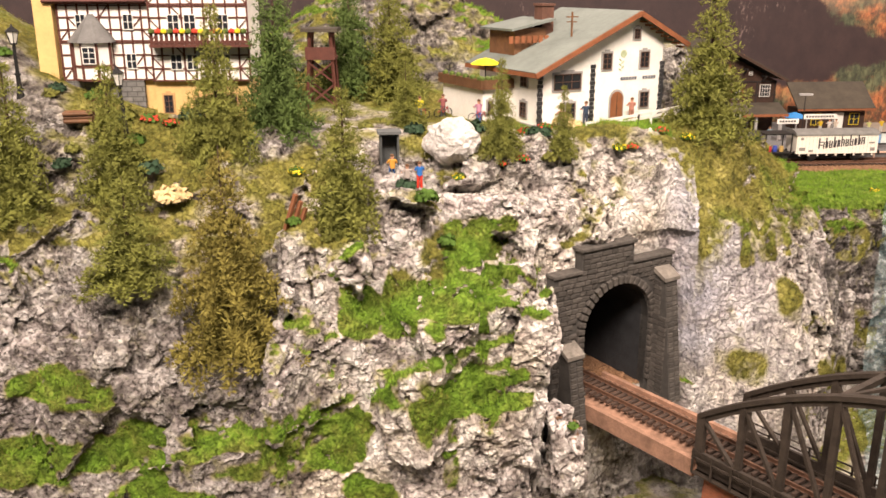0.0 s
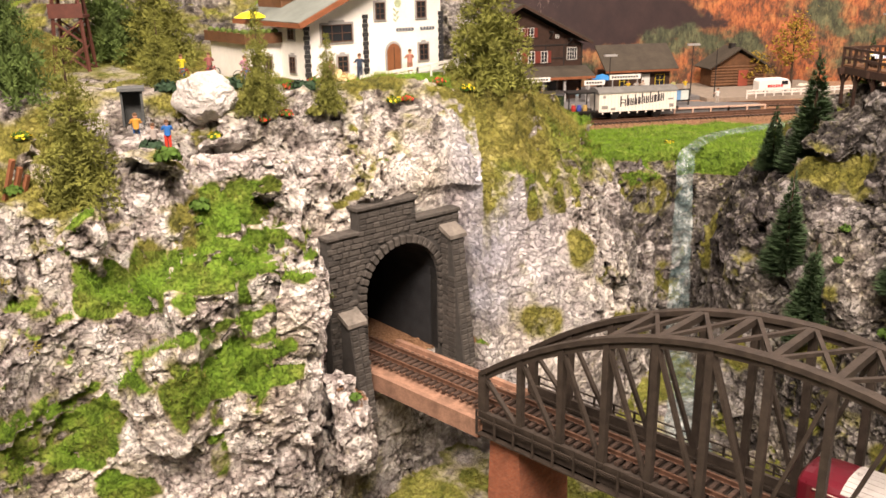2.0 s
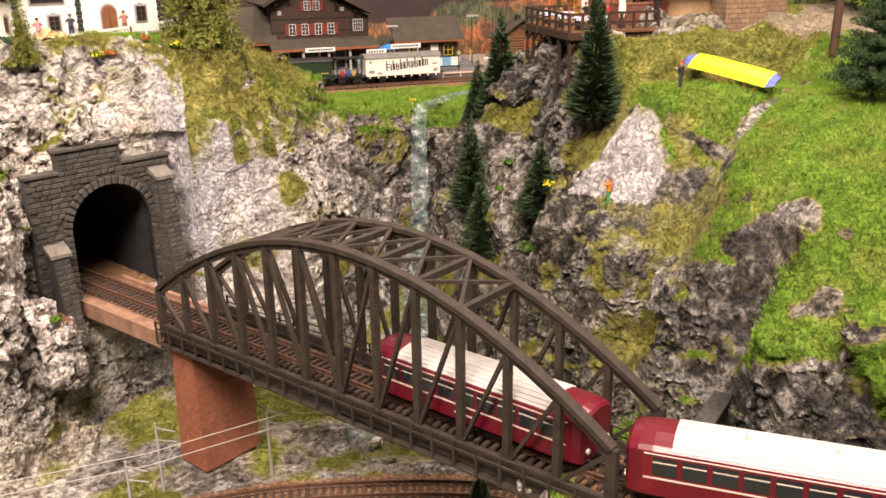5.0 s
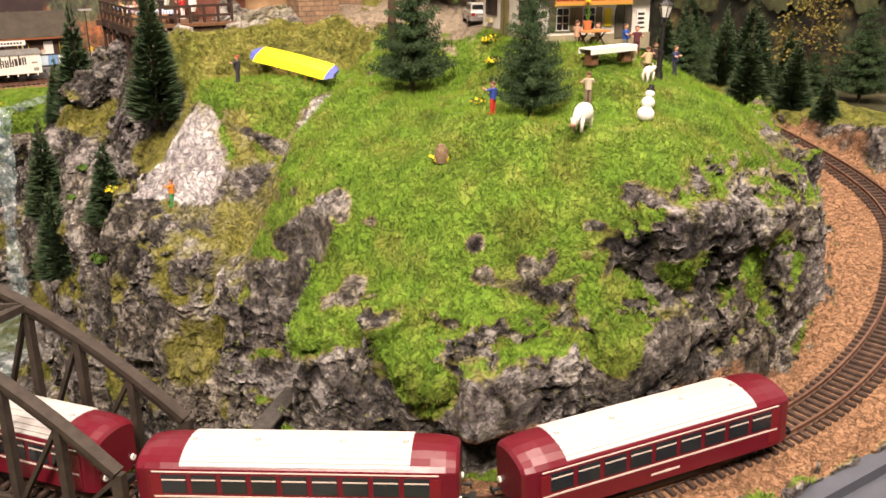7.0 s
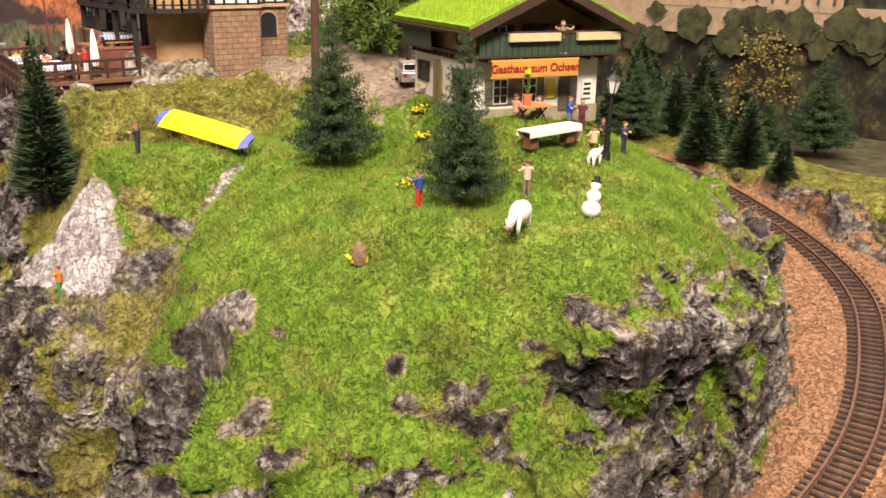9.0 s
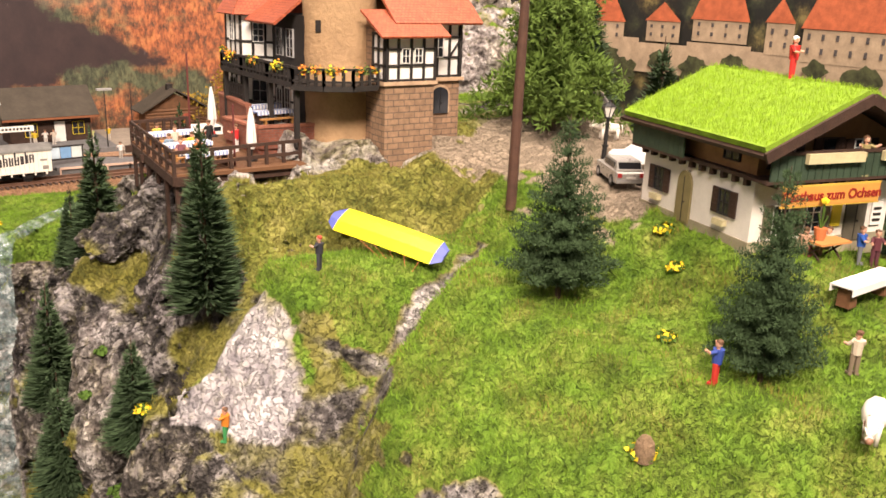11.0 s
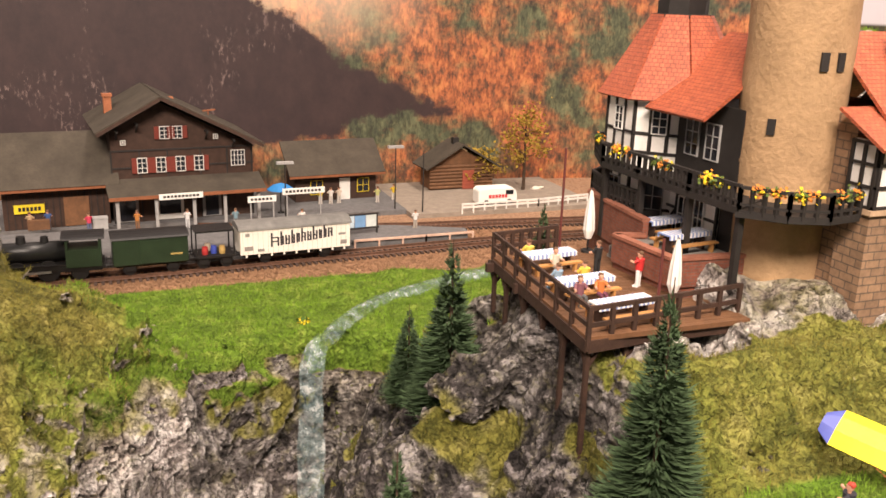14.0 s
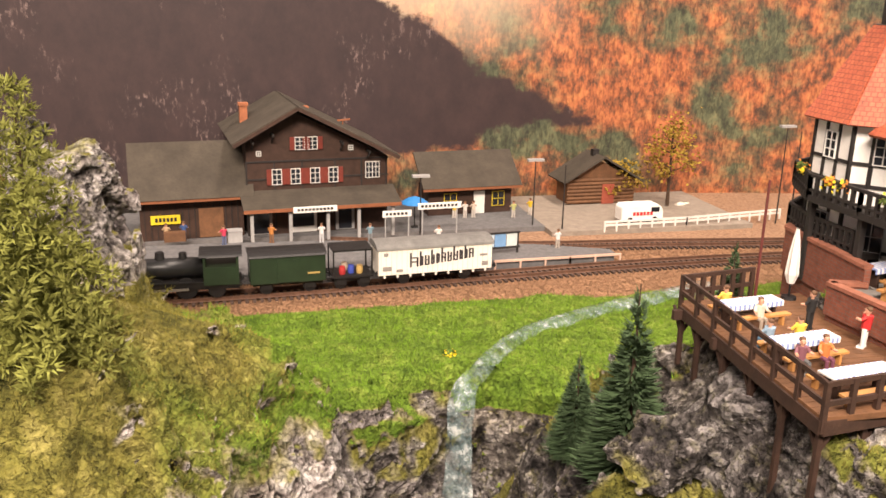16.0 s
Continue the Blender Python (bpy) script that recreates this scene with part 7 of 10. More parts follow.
def lamp_post(x, y, z, h, lean=0):
    root = thing("street_lamp", pose(x, y, z, 0, lean, 0), "black cast-iron lantern street lamp beside the path", "street lamp", "lantern lamps")
    bm = bmesh.new()
    tube(bm, (0, 0, -2), (0, 0, 3), 3.2, 2.6, 10)
    tube(bm, (0, 0, 3), (0, 0, h * 0.30), 2.0, 1.5, 10)
    tube(bm, (0, 0, h * 0.30), (0, 0, h * 0.33), 2.3, 2.3, 10)
    tube(bm, (0, 0, h * 0.33), (0, 0, h * 0.74), 1.4, 1.15, 10)
    tube(bm, (0, 0, h * 0.72), (0, 0, h * 0.745), 2.6, 2.6, 10)
    part("pole", bm, BLACK, root)
    bm = bmesh.new()
    tube(bm, (0, 0, h * 0.745), (0, 0, h * 0.90), 2.3, 4.6, 6)
    l = part("lantern", bm, mat("lantern_glass", (0.62, 0.60, 0.55), 0.2, 0, 0.1, 60, 0), root)
    for k in range(6):
        a = 2 * math.pi * k / 6
        bm = bmesh.new()
        beam(bm, (2.35 * math.cos(a), 2.35 * math.sin(a), h * 0.745), (4.7 * math.cos(a), 4.7 * math.sin(a), h * 0.90), 0.5)
        part("bar", bm, BLACK, l)
    bm = bmesh.new()
    tube(bm, (0, 0, h * 0.90), (0, 0, h * 0.955), 5.4, 1.8, 6)
    tube(bm, (0, 0, h * 0.955), (0, 0, h), 1.3, 0.4, 6)
    part("cap", bm, BLACK, root)
    return root


# ---- white chalet on the cliff ----
HO = pose(0.078, 0.715, 0.383, 0, 0, 28.3)
house = thing("chalet", HO, "white rendered alpine house with a grey roof and brown eaves", "house")
gable_wall(house, 0, 127, 0, 95, (49, 72), 92, 90, WHITE)
bm = bmesh.new()
bx(bm, -1, 128, -1.2, 96, -6, 3)
part("plinth", bm, GREYF, house)
slab_roof(house, ((-10, -10, 45), (-10, 102, 45)), ((92, 102, 91), (92, -10, 91)), 2.4, ROOFG)
slab_roof(house, ((146, -10, 64), (146, 102, 64)), ((92, 102, 91), (92, -10, 91)), 2.4, ROOFG)
BARGE = mat("barge_board", (0.24, 0.085, 0.035), 0.7, 0, 0.25, 120, 0.2)
for a, b_ in (((-11, -10.6, 44.5), (92, -10.6, 91)), ((92, -10.6, 91), (147, -10.6, 63.5))):
    bm = bmesh.new()
    beam(bm, a, b_, 1.4, 4)
    part("barge_board", bm, BARGE, house)
bm = bmesh.new()
bx(bm, -11.5, -10, -10, 102, 43, 46.5)
part("gutter", bm, BARGE, house)
for k in range(8):
    bm = bmesh.new()
    beam(bm, (100 + k * 6, -9, 84 - k * 3.1), (100 + k * 6, 0, 84 - k * 3.1), 1.6)
    part("rafter_end", bm, BARGE, house)
for xq in (0.2, 52.5, 126.8):
    for k in range(14):
        if xq < 1 and k > 11:
            continue
        bm = bmesh.new()
        bx(bm, xq - (2.6 if k % 2 else 2.0), xq + (2.6 if k % 2 else 2.0), -0.7, 0.5, 3 + k * 3.4, 6.1 + k * 3.4)
        part("quoin", bm, mat("quoin_black", (0.03, 0.03, 0.032), 0.8, 0, 0.2, 90, 0.2), house)
for x, z, w, h in ((62, 46, 9, 13), (102, 46, 9, 13), (104, 12, 9, 13), (26, 8, 9, 12), (94, 70, 6, 8)):
    win(house, pose(x * MM, -0.0004, z * MM), w, h, 2, 3, mat("window_brown", (0.10, 0.05, 0.03), 0.6, 0, 0.2, 90, 0.1), GREYF)
win(house, pose(0.013, -0.0004, 0.031), 27, 13, 3, 2, mat("window_brown", (0.1, 0.05, 0.03)), GREYF)
arch_door(house, pose(0.072, -0.0004, 0.003), 13, 24, mat("oak_door", (0.22, 0.085, 0.035), 0.6, 0, 0.25, 90, 0.2), GREYF)
bm = bmesh.new()
for k in range(13):
    if k in (6, 7):
        continue
    bx(bm, 82 + k * 3.0, 84.2 + k * 3.0, -0.4, 0.3, 36, 38.6)
part("wall_lettering", bm, mat("letter_slate", (0.10, 0.11, 0.13), 0.8, 0, 0.1, 80, 0), house, "dark painted lettering strokes")
bm = bmesh.new()
tube(bm, (84, -0.5, 58), (84, 0, 58), 3.2, 3.2, 10)
for k in range(5):
    beam(bm, (82, -0.4, 44 + k * 2), (82 + (2.5 if k % 2 else -2.5), -0.4, 46 + k * 2), 0.7)
part("wall_painting", bm, mat("fresco_green", (0.42, 0.48, 0.30), 0.8, 0, 0.3, 200, 0), house)
# side windows and annex with roof terrace
for y, z in ((18, 8), (18, 33)):
    win(house, pose(-0.0004, (y + 9) * MM, z * MM, 0, 0, -90), 9, 12, 2, 3, mat("window_brown", (0.1, 0.05, 0.03)), GREYF)
bm = bmesh.new()
bx(bm, -28, 0, 42, 112, 0, 30)
annex = part("annex", bm, WHITE, house)
for x in (-24, -14):
    win(house, pose(x * MM, 0.0416, 0.009), 5, 11, 2, 2, mat("window_brown", (0.1, 0.05, 0.03)), GREYF)
bm = bmesh.new()
bx(bm, -31, 0, 38, 42, 30, 38)
bx(bm, -32, -28, 38, 114, 30, 38)
part("terrace_planter", bm, MWOOD, house)
for k in range(12):
    bm = bmesh.new()
    ball(bm, (-30 + (k % 6) * 5, 40, 39) if k < 6 else (-30, 44 + (k - 6) * 12, 39), 3, 1, 1, 0.8, 1)
    part("planting", bm, PLANT, house)
bm = bmesh.new()
bx(bm, 38, 50, 55, 67, 60, 96)
bx(bm, 37, 51, 54, 68, 96, 98)
part("chimney", bm, mat("chimney_brown", (0.13, 0.06, 0.04), 0.85, 0, 0.3, 120, 0.4), house)
# dormer
bm = bmesh.new()
bx(bm, 8, 40, 52, 92, 50, 78)
part("dormer", bm, MWOOD, house)
slab_roof(house, ((2, 46, 76), (2, 98, 76)), ((46, 98, 84), (46, 46, 84)), 2, ROOFG, "dormer_roof")
for x in range(0, 40, 6):
    bm = bmesh.new()
    bx(bm, x, x + 4, 47, 48, 66, 72)
    part("balcony_board", bm, BARGE, house)
bm = bmesh.new()
beam(bm, (44, 20, 66), (44, 20, 92), 1.2)
beam(bm, (38, 20, 88), (50, 20, 88), 0.9)
beam(bm, (39, 20, 84), (49, 20, 84), 0.9)
part("pole_bracket", bm, MWOOD, house)


def parasol(name, x, y, z, h, r, color, label, group="", folded=False):
    root = thing(name, pose(x, y, z), label, "parasol", group)
    bm = bmesh.new()
    tube(bm, (0, 0, 0), (0, 0, h), 0.6, 0.6, 8)
    tube(bm, (0, 0, 0), (0, 0, 1.4), 4, 3.6, 12)
    part("pole", bm, BLACK, root)
    bm = bmesh.new()
    if folded:
        secs = []
        for zz, rr in ((h * 0.22, 1.6), (h * 0.35, 3.0), (h * 0.6, 2.5), (h * 0.85, 1.5), (h, 0.5)):
            secs.append([(rr * (1.15 if k % 2 else 0.85) * math.cos(k * math.pi / 6), rr * (1.15 if k % 2 else 0.85) * math.sin(k * math.pi / 6), zz) for k in range(12)])
        loft(bm, secs)
    else:
        secs = []
        for zz, rr in ((h * 0.78, r), (h * 0.80, r * 0.98), (h * 0.93, r * 0.55), (h * 1.0, r * 0.05)):
            secs.append([(rr * math.cos(k * math.pi / 8), rr * math.sin(k * math.pi / 8), zz) for k in range(16)])
        loft(bm, secs)
    part("canopy", bm, color, root, smooth=False)
    return root


c = HO @ Vector((-0.014, 0.062, 0.030))
parasol("parasol", c.x, c.y, c.z, 24, 13, mat("yellow_canvas", (0.80, 0.70, 0.02), 0.6, 0, 0.08, 60, 0.05), "yellow open parasol on the roof terrace")


def rail_fence(name, pts, h, material, label, boards=2, step=14, post=1.6, board=2.2):
    """Posts and boards along a line in metres."""
    root = thing(name, pose(*pts[0]), label, "fence")
    inv = root.matrix_world.inverted()
    P = [inv @ Vector(p) * 1000 for p in pts]
    for a, b_ in zip(P[:-1], P[1:]):
        n = max(1, int((b_ - a).length / step))
        for i in range(n + 1):
            q = a.lerp(b_, i / n)
            bm = bmesh.new()
            bx(bm, q.x - post / 2, q.x + post / 2, q.y - post / 2, q.y + post / 2, q.z - 3, q.z + h)
            part("post", bm, material, root)
        for k in range(boards):
            zz = h * (0.92 - 0.42 * k)
            bm = bmesh.new()
            beam(bm, a + Vector((0, 0, zz)), b_ + Vector((0, 0, zz)), board * 0.5, board)
            part("board", bm, material, root)
    return root


WFENCE = mat("whitewashed_wood", (0.70, 0.67, 0.62), 0.7, 0, 0.15, 120, 0.2)
rail_fence("fence", [(0.118, 0.722, 0.380), (0.165, 0.742, 0.384), (0.215, 0.775, 0.388)], 8, WFENCE, "low whitewashed wooden fence before the white house")

# ---- half-timbered mansion ----
MA = pose(-0.227, 0.699, 0.391, 0, 0, 4)
mansion = thing("timbered_house", MA, "tall half-timbered house with yellow ground floor and red beams", "house")
bm = bmesh.new()
bx(bm, 0, 74, 3, 80, -8, 33)
bx(bm, -72, 0, 14, 80, -8, 33)
part("ground_floor", bm, YELLOW, mansion)
bm = bmesh.new()
bx(bm, 0, 74, 3, 80, 33, 118)
bx(bm, -72, 0, 14, 80, 33, 118)
part("core", bm, WHITE, mansion)
for z, hh in ((33, 30), (63, 28), (91, 27)):
    frame_wall(mansion, pose(0, -0.001, z * MM), 76, hh, 9, 3, WHITE, RTIMBER, ((0, 0, 1), (8, 0, -1), (0, 1, -1), (8, 1, 1), (3, 0, -1), (5, 2, 1), (2, 2, -1)), 1.35, ((14.5, 9, 9, 12), (27, 9, 9, 12), (52, 9, 9, 12)))
    frame_wall(mansion, pose(-0.072, 0.010, z * MM), 72, hh, 9, 3, WHITE, RTIMBER, ((0, 0, 1), (8, 0, -1), (1, 1, -1), (7, 1, 1), (4, 2, 1)), 1.35, ((14, 9, 8, 12), (50, 9, 8, 12)))
for x, z in ((6, 8), (30, 6), (56, 8)):
    win(mansion, pose(x * MM, 0.0025, z * MM), 7, 14, 2, 3, mat("window_brown", (0.1, 0.05, 0.03)), mat("ochre_surround", (0.45, 0.28, 0.12), 0.8, 0, 0.15, 80, 0.1))
# balcony with flower boxes
bm = bmesh.new()
bx(bm, 2, 78, -14, 0, 60, 62)
part("balcony_floor", bm, RTIMBER, mansion)
bm = bmesh.new()
for z in (63, 70):
    bx(bm, 2, 78, -14, -13, z, z + 1)
bx(bm, 77, 78, -14, 0, 70, 71)
part("balcony_rail", bm, RTIMBER, mansion)
for k in range(20):
    bm = bmesh.new()
    bx(bm, 3 + k * 3.8, 5.4 + k * 3.8, -13.8, -13, 62, 71)
    part("baluster", bm, RTIMBER, mansion)
for k in range(16):
    bm = bmesh.new()
    ball(bm, (5 + k * 4.6, -15, 72), 2.6, 1, 1, 0.9, 1)
    part("flower_clump", bm, (PLANT, BL_R, BL_Y)[k % 3], mansion)
# stair turret
bm = bmesh.new()
oct_ = [(-46 + 15 * math.cos(math.pi / 8 + k * math.pi / 4), 8 + 13 * math.sin(math.pi / 8 + k * math.pi / 4)) for k in range(8)]
prism(bm, oct_, 34, 64, "z")
t = part("turret", bm, WHITE, mansion)
for k in range(8):
    x, y = oct_[k]
    bm = bmesh.new()
    beam(bm, (x, y, 34), (x, y, 64), 1.8)
    part("timber", bm, RTIMBER, t)
for k in range(8):
    (xa, ya), (xb, yb) = oct_[k], oct_[(k + 1) % 8]
    for z in (34.5, 45, 63.5):
        bm = bmesh.new()
        beam(bm, (xa, ya, z), (xb, yb, z), 1.6)
        part("timber", bm, RTIMBER, t)
win(mansion, pose(-0.051, -0.0053, 0.047), 10, 13, 2, 3)
bm = bmesh.new()
loft(bm, [[(-46 + r * math.cos(math.pi / 8 + k * math.pi / 4), 8 + r * 0.9 * math.sin(math.pi / 8 + k * math.pi / 4), z) for k in range(8)] for z, r in ((63, 19), (66, 17), (84, 2))])
part("turret_roof", bm, mat("turret_slate", (0.15, 0.145, 0.14), 0.8, 0, 0.25, 90, 0.3), mansion)
bm = bmesh.new()
prism(bm, [(-72, -8), (-10, -8), (-10, 33), (-72, 33)], 9, 13.4)
part("stone_base", bm, GREYST, mansion)
bm = bmesh.new()
prism(bm, [(-66, -8), (-44, -8), (-44, 14), (-48, 22), (-55, 25), (-62, 22), (-66, 14)], 8.4, 9.2)
part("gateway", bm, mat("gate_dark", (0.03, 0.028, 0.026), 0.9, 0, 0.2, 60, 0.2), mansion)
bm = bmesh.new()
bx(bm, -88, -74, 6, 40, -8, 120)
part("yellow_pier", bm, YELLOW, mansion)
slab_roof(mansion, ((-8, -8, 118), (82, -8, 118)), ((82, 42, 158), (-8, 42, 158)), 2.5, mat("mansion_roof", (0.10, 0.035, 0.03), 0.8, 0, 0.25, 90, 0.3))
slab_roof(mansion, ((-8, 92, 118), (82, 92, 118)), ((82, 42, 158), (-8, 42, 158)), 2.5, mat("mansion_roof", (0.10, 0.035, 0.03)))
slab_roof(mansion, ((-80, 4, 92), (-2, 4, 92)), ((-2, 40, 134), (-80, 40, 134)), 2.5, mat("mansion_roof", (0.10, 0.035, 0.03)))
bm = bmesh.new()
for (a, b_) in (((-66, -6, -6), (-30, -14, 16)),):
    beam(bm, a, b_, 12, 1.5)
    beam(bm, (-72, -7, 2), (-38, -15, 24), 1)
part("ramp", bm, MWOOD, mansion)

# ---- station building ----
ST = pose(0.322, 1.236, 0.287, 0, 0, 6)
station = thing("station_building", ST, "dark timber station building with red shutters and broad grey roof", "station")
gable_wall(station, 2, 148, 0, 112, (96, 78), 52, 126, DWOOD)
for zz in (38, 58, 76):
    bm = bmesh.new()
    bx(bm, 1, 149, -1, 0, zz, zz + 1.6)
    part("timber", bm, TIMBER, station)
for x in (2, 30, 58, 92, 120, 147):
    bm = bmesh.new()
    bx(bm, x - 0.8, x + 0.8, -0.9, 0, 0, 76)
    part("timber", bm, TIMBER, station)
slab_roof(station, ((-12, -18, 96), (-12, 122, 96)), ((52, 122, 131), (52, -18, 131)), 3, ROOFS)
slab_roof(station, ((156, -18, 79), (156, 122, 79)), ((52, 122, 131), (52, -18, 131)), 3, ROOFS)
for a, b_ in (((-12, -18.6, 96), (52, -18.6, 131.5)), ((52, -18.6, 131.5), (156, -18.6, 79))):
    bm = bmesh.new()
    beam(bm, a, b_, 1.6, 3.4)
    part("barge_board", bm, DWOOD, station)
for x, z in ((8, 98), (28, 105), (98, 95), (126, 85)):
    bm = bmesh.new()
    beam(bm, (x, -14, z), (x, 0, z), 2)
    beam(bm, (x, -12, z - 1), (x, 0, z - 9), 1.4)
    part("bracket", bm, TIMBER, station)
for x in (27, 46, 66, 85):
    win(station, pose(x * MM, -0.0012, 0.053), 10, 16, 2, 3, None, None, SHUT)
win(station, pose(0.124, -0.0012, 0.056), 15, 17, 4, 3)
win(station, pose(0.051, -0.0012, 0.088), 10, 13, 2, 3, None, None, SHUT)
win(station, pose(0.064, -0.0012, 0.088), 10, 13, 2, 3, None, None, SHUT)
win(station, pose(0.012, -0.0012, 0.083), 5, 5, 2, 2)
win(station, pose(0.106, -0.0012, 0.086), 5, 5, 2, 2)
# canopy over the platform front
slab_roof(station, ((-6, -34, 34), (154, -34, 34)), ((154, 0, 46), (-6, 0, 46)), 2, ROOFS, "canopy")
bm = bmesh.new()
bx(bm, -6, 154, -35, -34, 32.5, 36)
part("canopy_edge", bm, BARGE, station)
for x in (2, 40, 78, 110, 146):
    bm = bmesh.new()
    bx(bm, x - 1.6, x + 1.6, -31, -28, 0, 34)
    part("post", bm, GREYF, station)
for x0, x1, c in ((4, 26, GREYF), (44, 72, FRAMEW), (92, 112, GREYF)):
    bm = bmesh.new()
    bx(bm, x0, x1, -1.5, -0.8, 2, 30)
    part("ground_bay", bm, c, station)
    bm = bmesh.new()
    bx(bm, x0 + 3, x1 - 3, -2, -1.3, 8 if c is FRAMEW else 3, 27)
    part("bay_glass", bm, DARKP, station)
bm = bmesh.new()
bx(bm, 42, 86, -36.2, -35.2, 31, 37)
sg = part("name_board", bm, FRAMEW, station)
bm = bmesh.new()
for k in range(10):
    bx(bm, 46 + k * 3.7, 48.6 + k * 3.7, -36.5, -36.1, 32.8, 35.2)
part("lettering", bm, TIMBER, sg)
# goods shed end
bm = bmesh.new()
bx(bm, -102, -2, 4, 60, 0, 42)
part("goods_wing", bm, DWOOD, station)
for k in range(16):
    bm = bmesh.new()
    bx(bm, -98 + k * 6, -97.2 + k * 6, 3.2, 4, 1, 42)
    part("batten", bm, TIMBER, station)
slab_roof(station, ((-110, -8, 43), (8, -8, 43)), ((8, 40, 92), (-110, 40, 92)), 2.6, ROOFS)
bm = bmesh.new()
bx(bm, -110, 8, -9, -8, 41.5, 45)
part("eave_board", bm, BARGE, station)
bm = bmesh.new()
bx(bm, -46, -22, 2.6, 3.4, 2, 32)
part("sliding_door", bm, MWOOD, station)
bm = bmesh.new()
bx(bm, -92, -64, 1.6, 2.6, 18, 27)
s2 = part("enamel_sign", bm, mat("sign_yellow", (0.72, 0.55, 0.03), 0.4, 0, 0.08, 60, 0.02), station, "yellow enamel sign")
bm = bmesh.new()
for k in range(6):
    bx(bm, -88 + k * 3.6, -85.4 + k * 3.6, 1.2, 1.7, 20.5, 24.5)
part("lettering", bm, TIMBER, s2)
for x, y, hh in ((8, 60, 112), (70, 52, 108)):
    bm = bmesh.new()
    bx(bm, x - 4, x + 4, y - 4, y + 4, hh - 22, hh + 14)
    bx(bm, x - 5, x + 5, y - 5, y + 5, hh + 14, hh + 17)
    part("chimney", bm, mat("chimney_red", (0.36, 0.13, 0.06), 0.85, 0, 0.3, 120, 0.4), station)
bm = bmesh.new()
beam(bm, (112, 50, 92), (112, 50, 110), 1)
beam(bm, (106, 50, 109), (120, 50, 110), 3, 1.4)
part("weather_vane", bm, BARGE, station)

# ---- small station shed and log hut ----
SH = pose(0.523, 1.290, 0.288, 0, 0, 5)
shed = thing("waiting_shed", SH, "low dark wooden waiting shed with a shallow roof", "shed")
bm = bmesh.new()
bx(bm, 0, 100, 0, 40, 0, 31)
part("wall", bm, DWOOD, shed)
slab_roof(shed, ((-10, -12, 32), (108, -12, 32)), ((108, 32, 66), (-10, 32, 66)), 2.2, ROOFS)
bm = bmesh.new()
bx(bm, -10, 108, -13, -12, 30.5, 34)
part("eave_board", bm, BARGE, shed)
bm = bmesh.new()
bx(bm, 54, 67, -0.9, 0, 0, 26)
part("door", bm, FRAMEW, shed)
for x in (18, 76):
    win(shed, pose(x * MM, -0.0006, 0.008), 15, 17, 2, 2, mat("sign_yellow", (0.72, 0.55, 0.03)))
CA = pose(0.700, 1.318, 0.288, 0, 0, 2)
hut = thing("log_hut", CA, "brown log hut with a grey shingle roof", "hut")
bm = bmesh.new()
prism(bm, [(2, 0), (84, 0), (84, 30), (42, 52), (2, 30)], 2, 40)
part("wall", bm, MWOOD, hut)
for k in range(7):
    bm = bmesh.new()
    tube(bm, (-1, 1.4, 3 + k * 4.4), (87, 1.4, 3 + k * 4.4), 2.2, 2.2, 8)
    part("log", bm, MWOOD, hut)
bm = bmesh.new()
bx(bm, 44, 60, -1.4, -0.6, 0, 24)
part("door", bm, mat("hut_door", (0.30, 0.07, 0.04), 0.7, 0, 0.2, 90, 0.2), hut)
slab_roof(hut, ((-8, -8, 27), (-8, 44, 27)), ((42, 44, 57), (42, -8, 57)), 2.2, ROOFS)
slab_roof(hut, ((94, -8, 27), (94, 44, 27)), ((42, 44, 57), (42, -8, 57)), 2.2, ROOFS)
bm = bmesh.new()
bx(bm, 36, 44, 14, 22, 44, 64)
part("chimney", bm, TIMBER, hut)

# ---- platform and yard ----
CONC = mat("platform_asphalt", (0.14, 0.136, 0.136), 0.9, 0, 0.25, 160, 0.4)
bm = bmesh.new()
prism(bm, [(150, 1092), (420, 1090), (540, 1100), (640, 1104), (668, 1106), (668, 1118), (600, 1146), (500, 1168), (400, 1190), (300, 1196), (150, 1196)], 280, 293, "z")
platform = solo("platform", bm, CONC, "grey asphalt station platform between two tracks", "platform", kind="structure")
bm = bmesh.new()
bx(bm, 150, 640, 1228, 1372, 280, 288)
solo("station_paving", bm, CONC, "grey asphalt in front of the station", "forecourt", kind="structure")
bm = bmesh.new()
bx(bm, 640, 880, 1205, 1372, 280, 287.6)
solo("forecourt", bm, mat("forecourt_sand", (0.27, 0.225, 0.18), 0.95, 0, 0.2, 120, 0.4), "pale sandy station forecourt", "forecourt", kind="structure")

# ---- castle ----
castle = thing("castle", pose(0.66, 0.652, 0.395), "castle with round tan tower, timbered wings and orange tiled roofs", "castle")
CX, CY, CZ = 660, 652, 395


def cl(x, y, z):
    """Castle-local mm from world mm."""
    return (x - CX, y - CY, z - CZ)


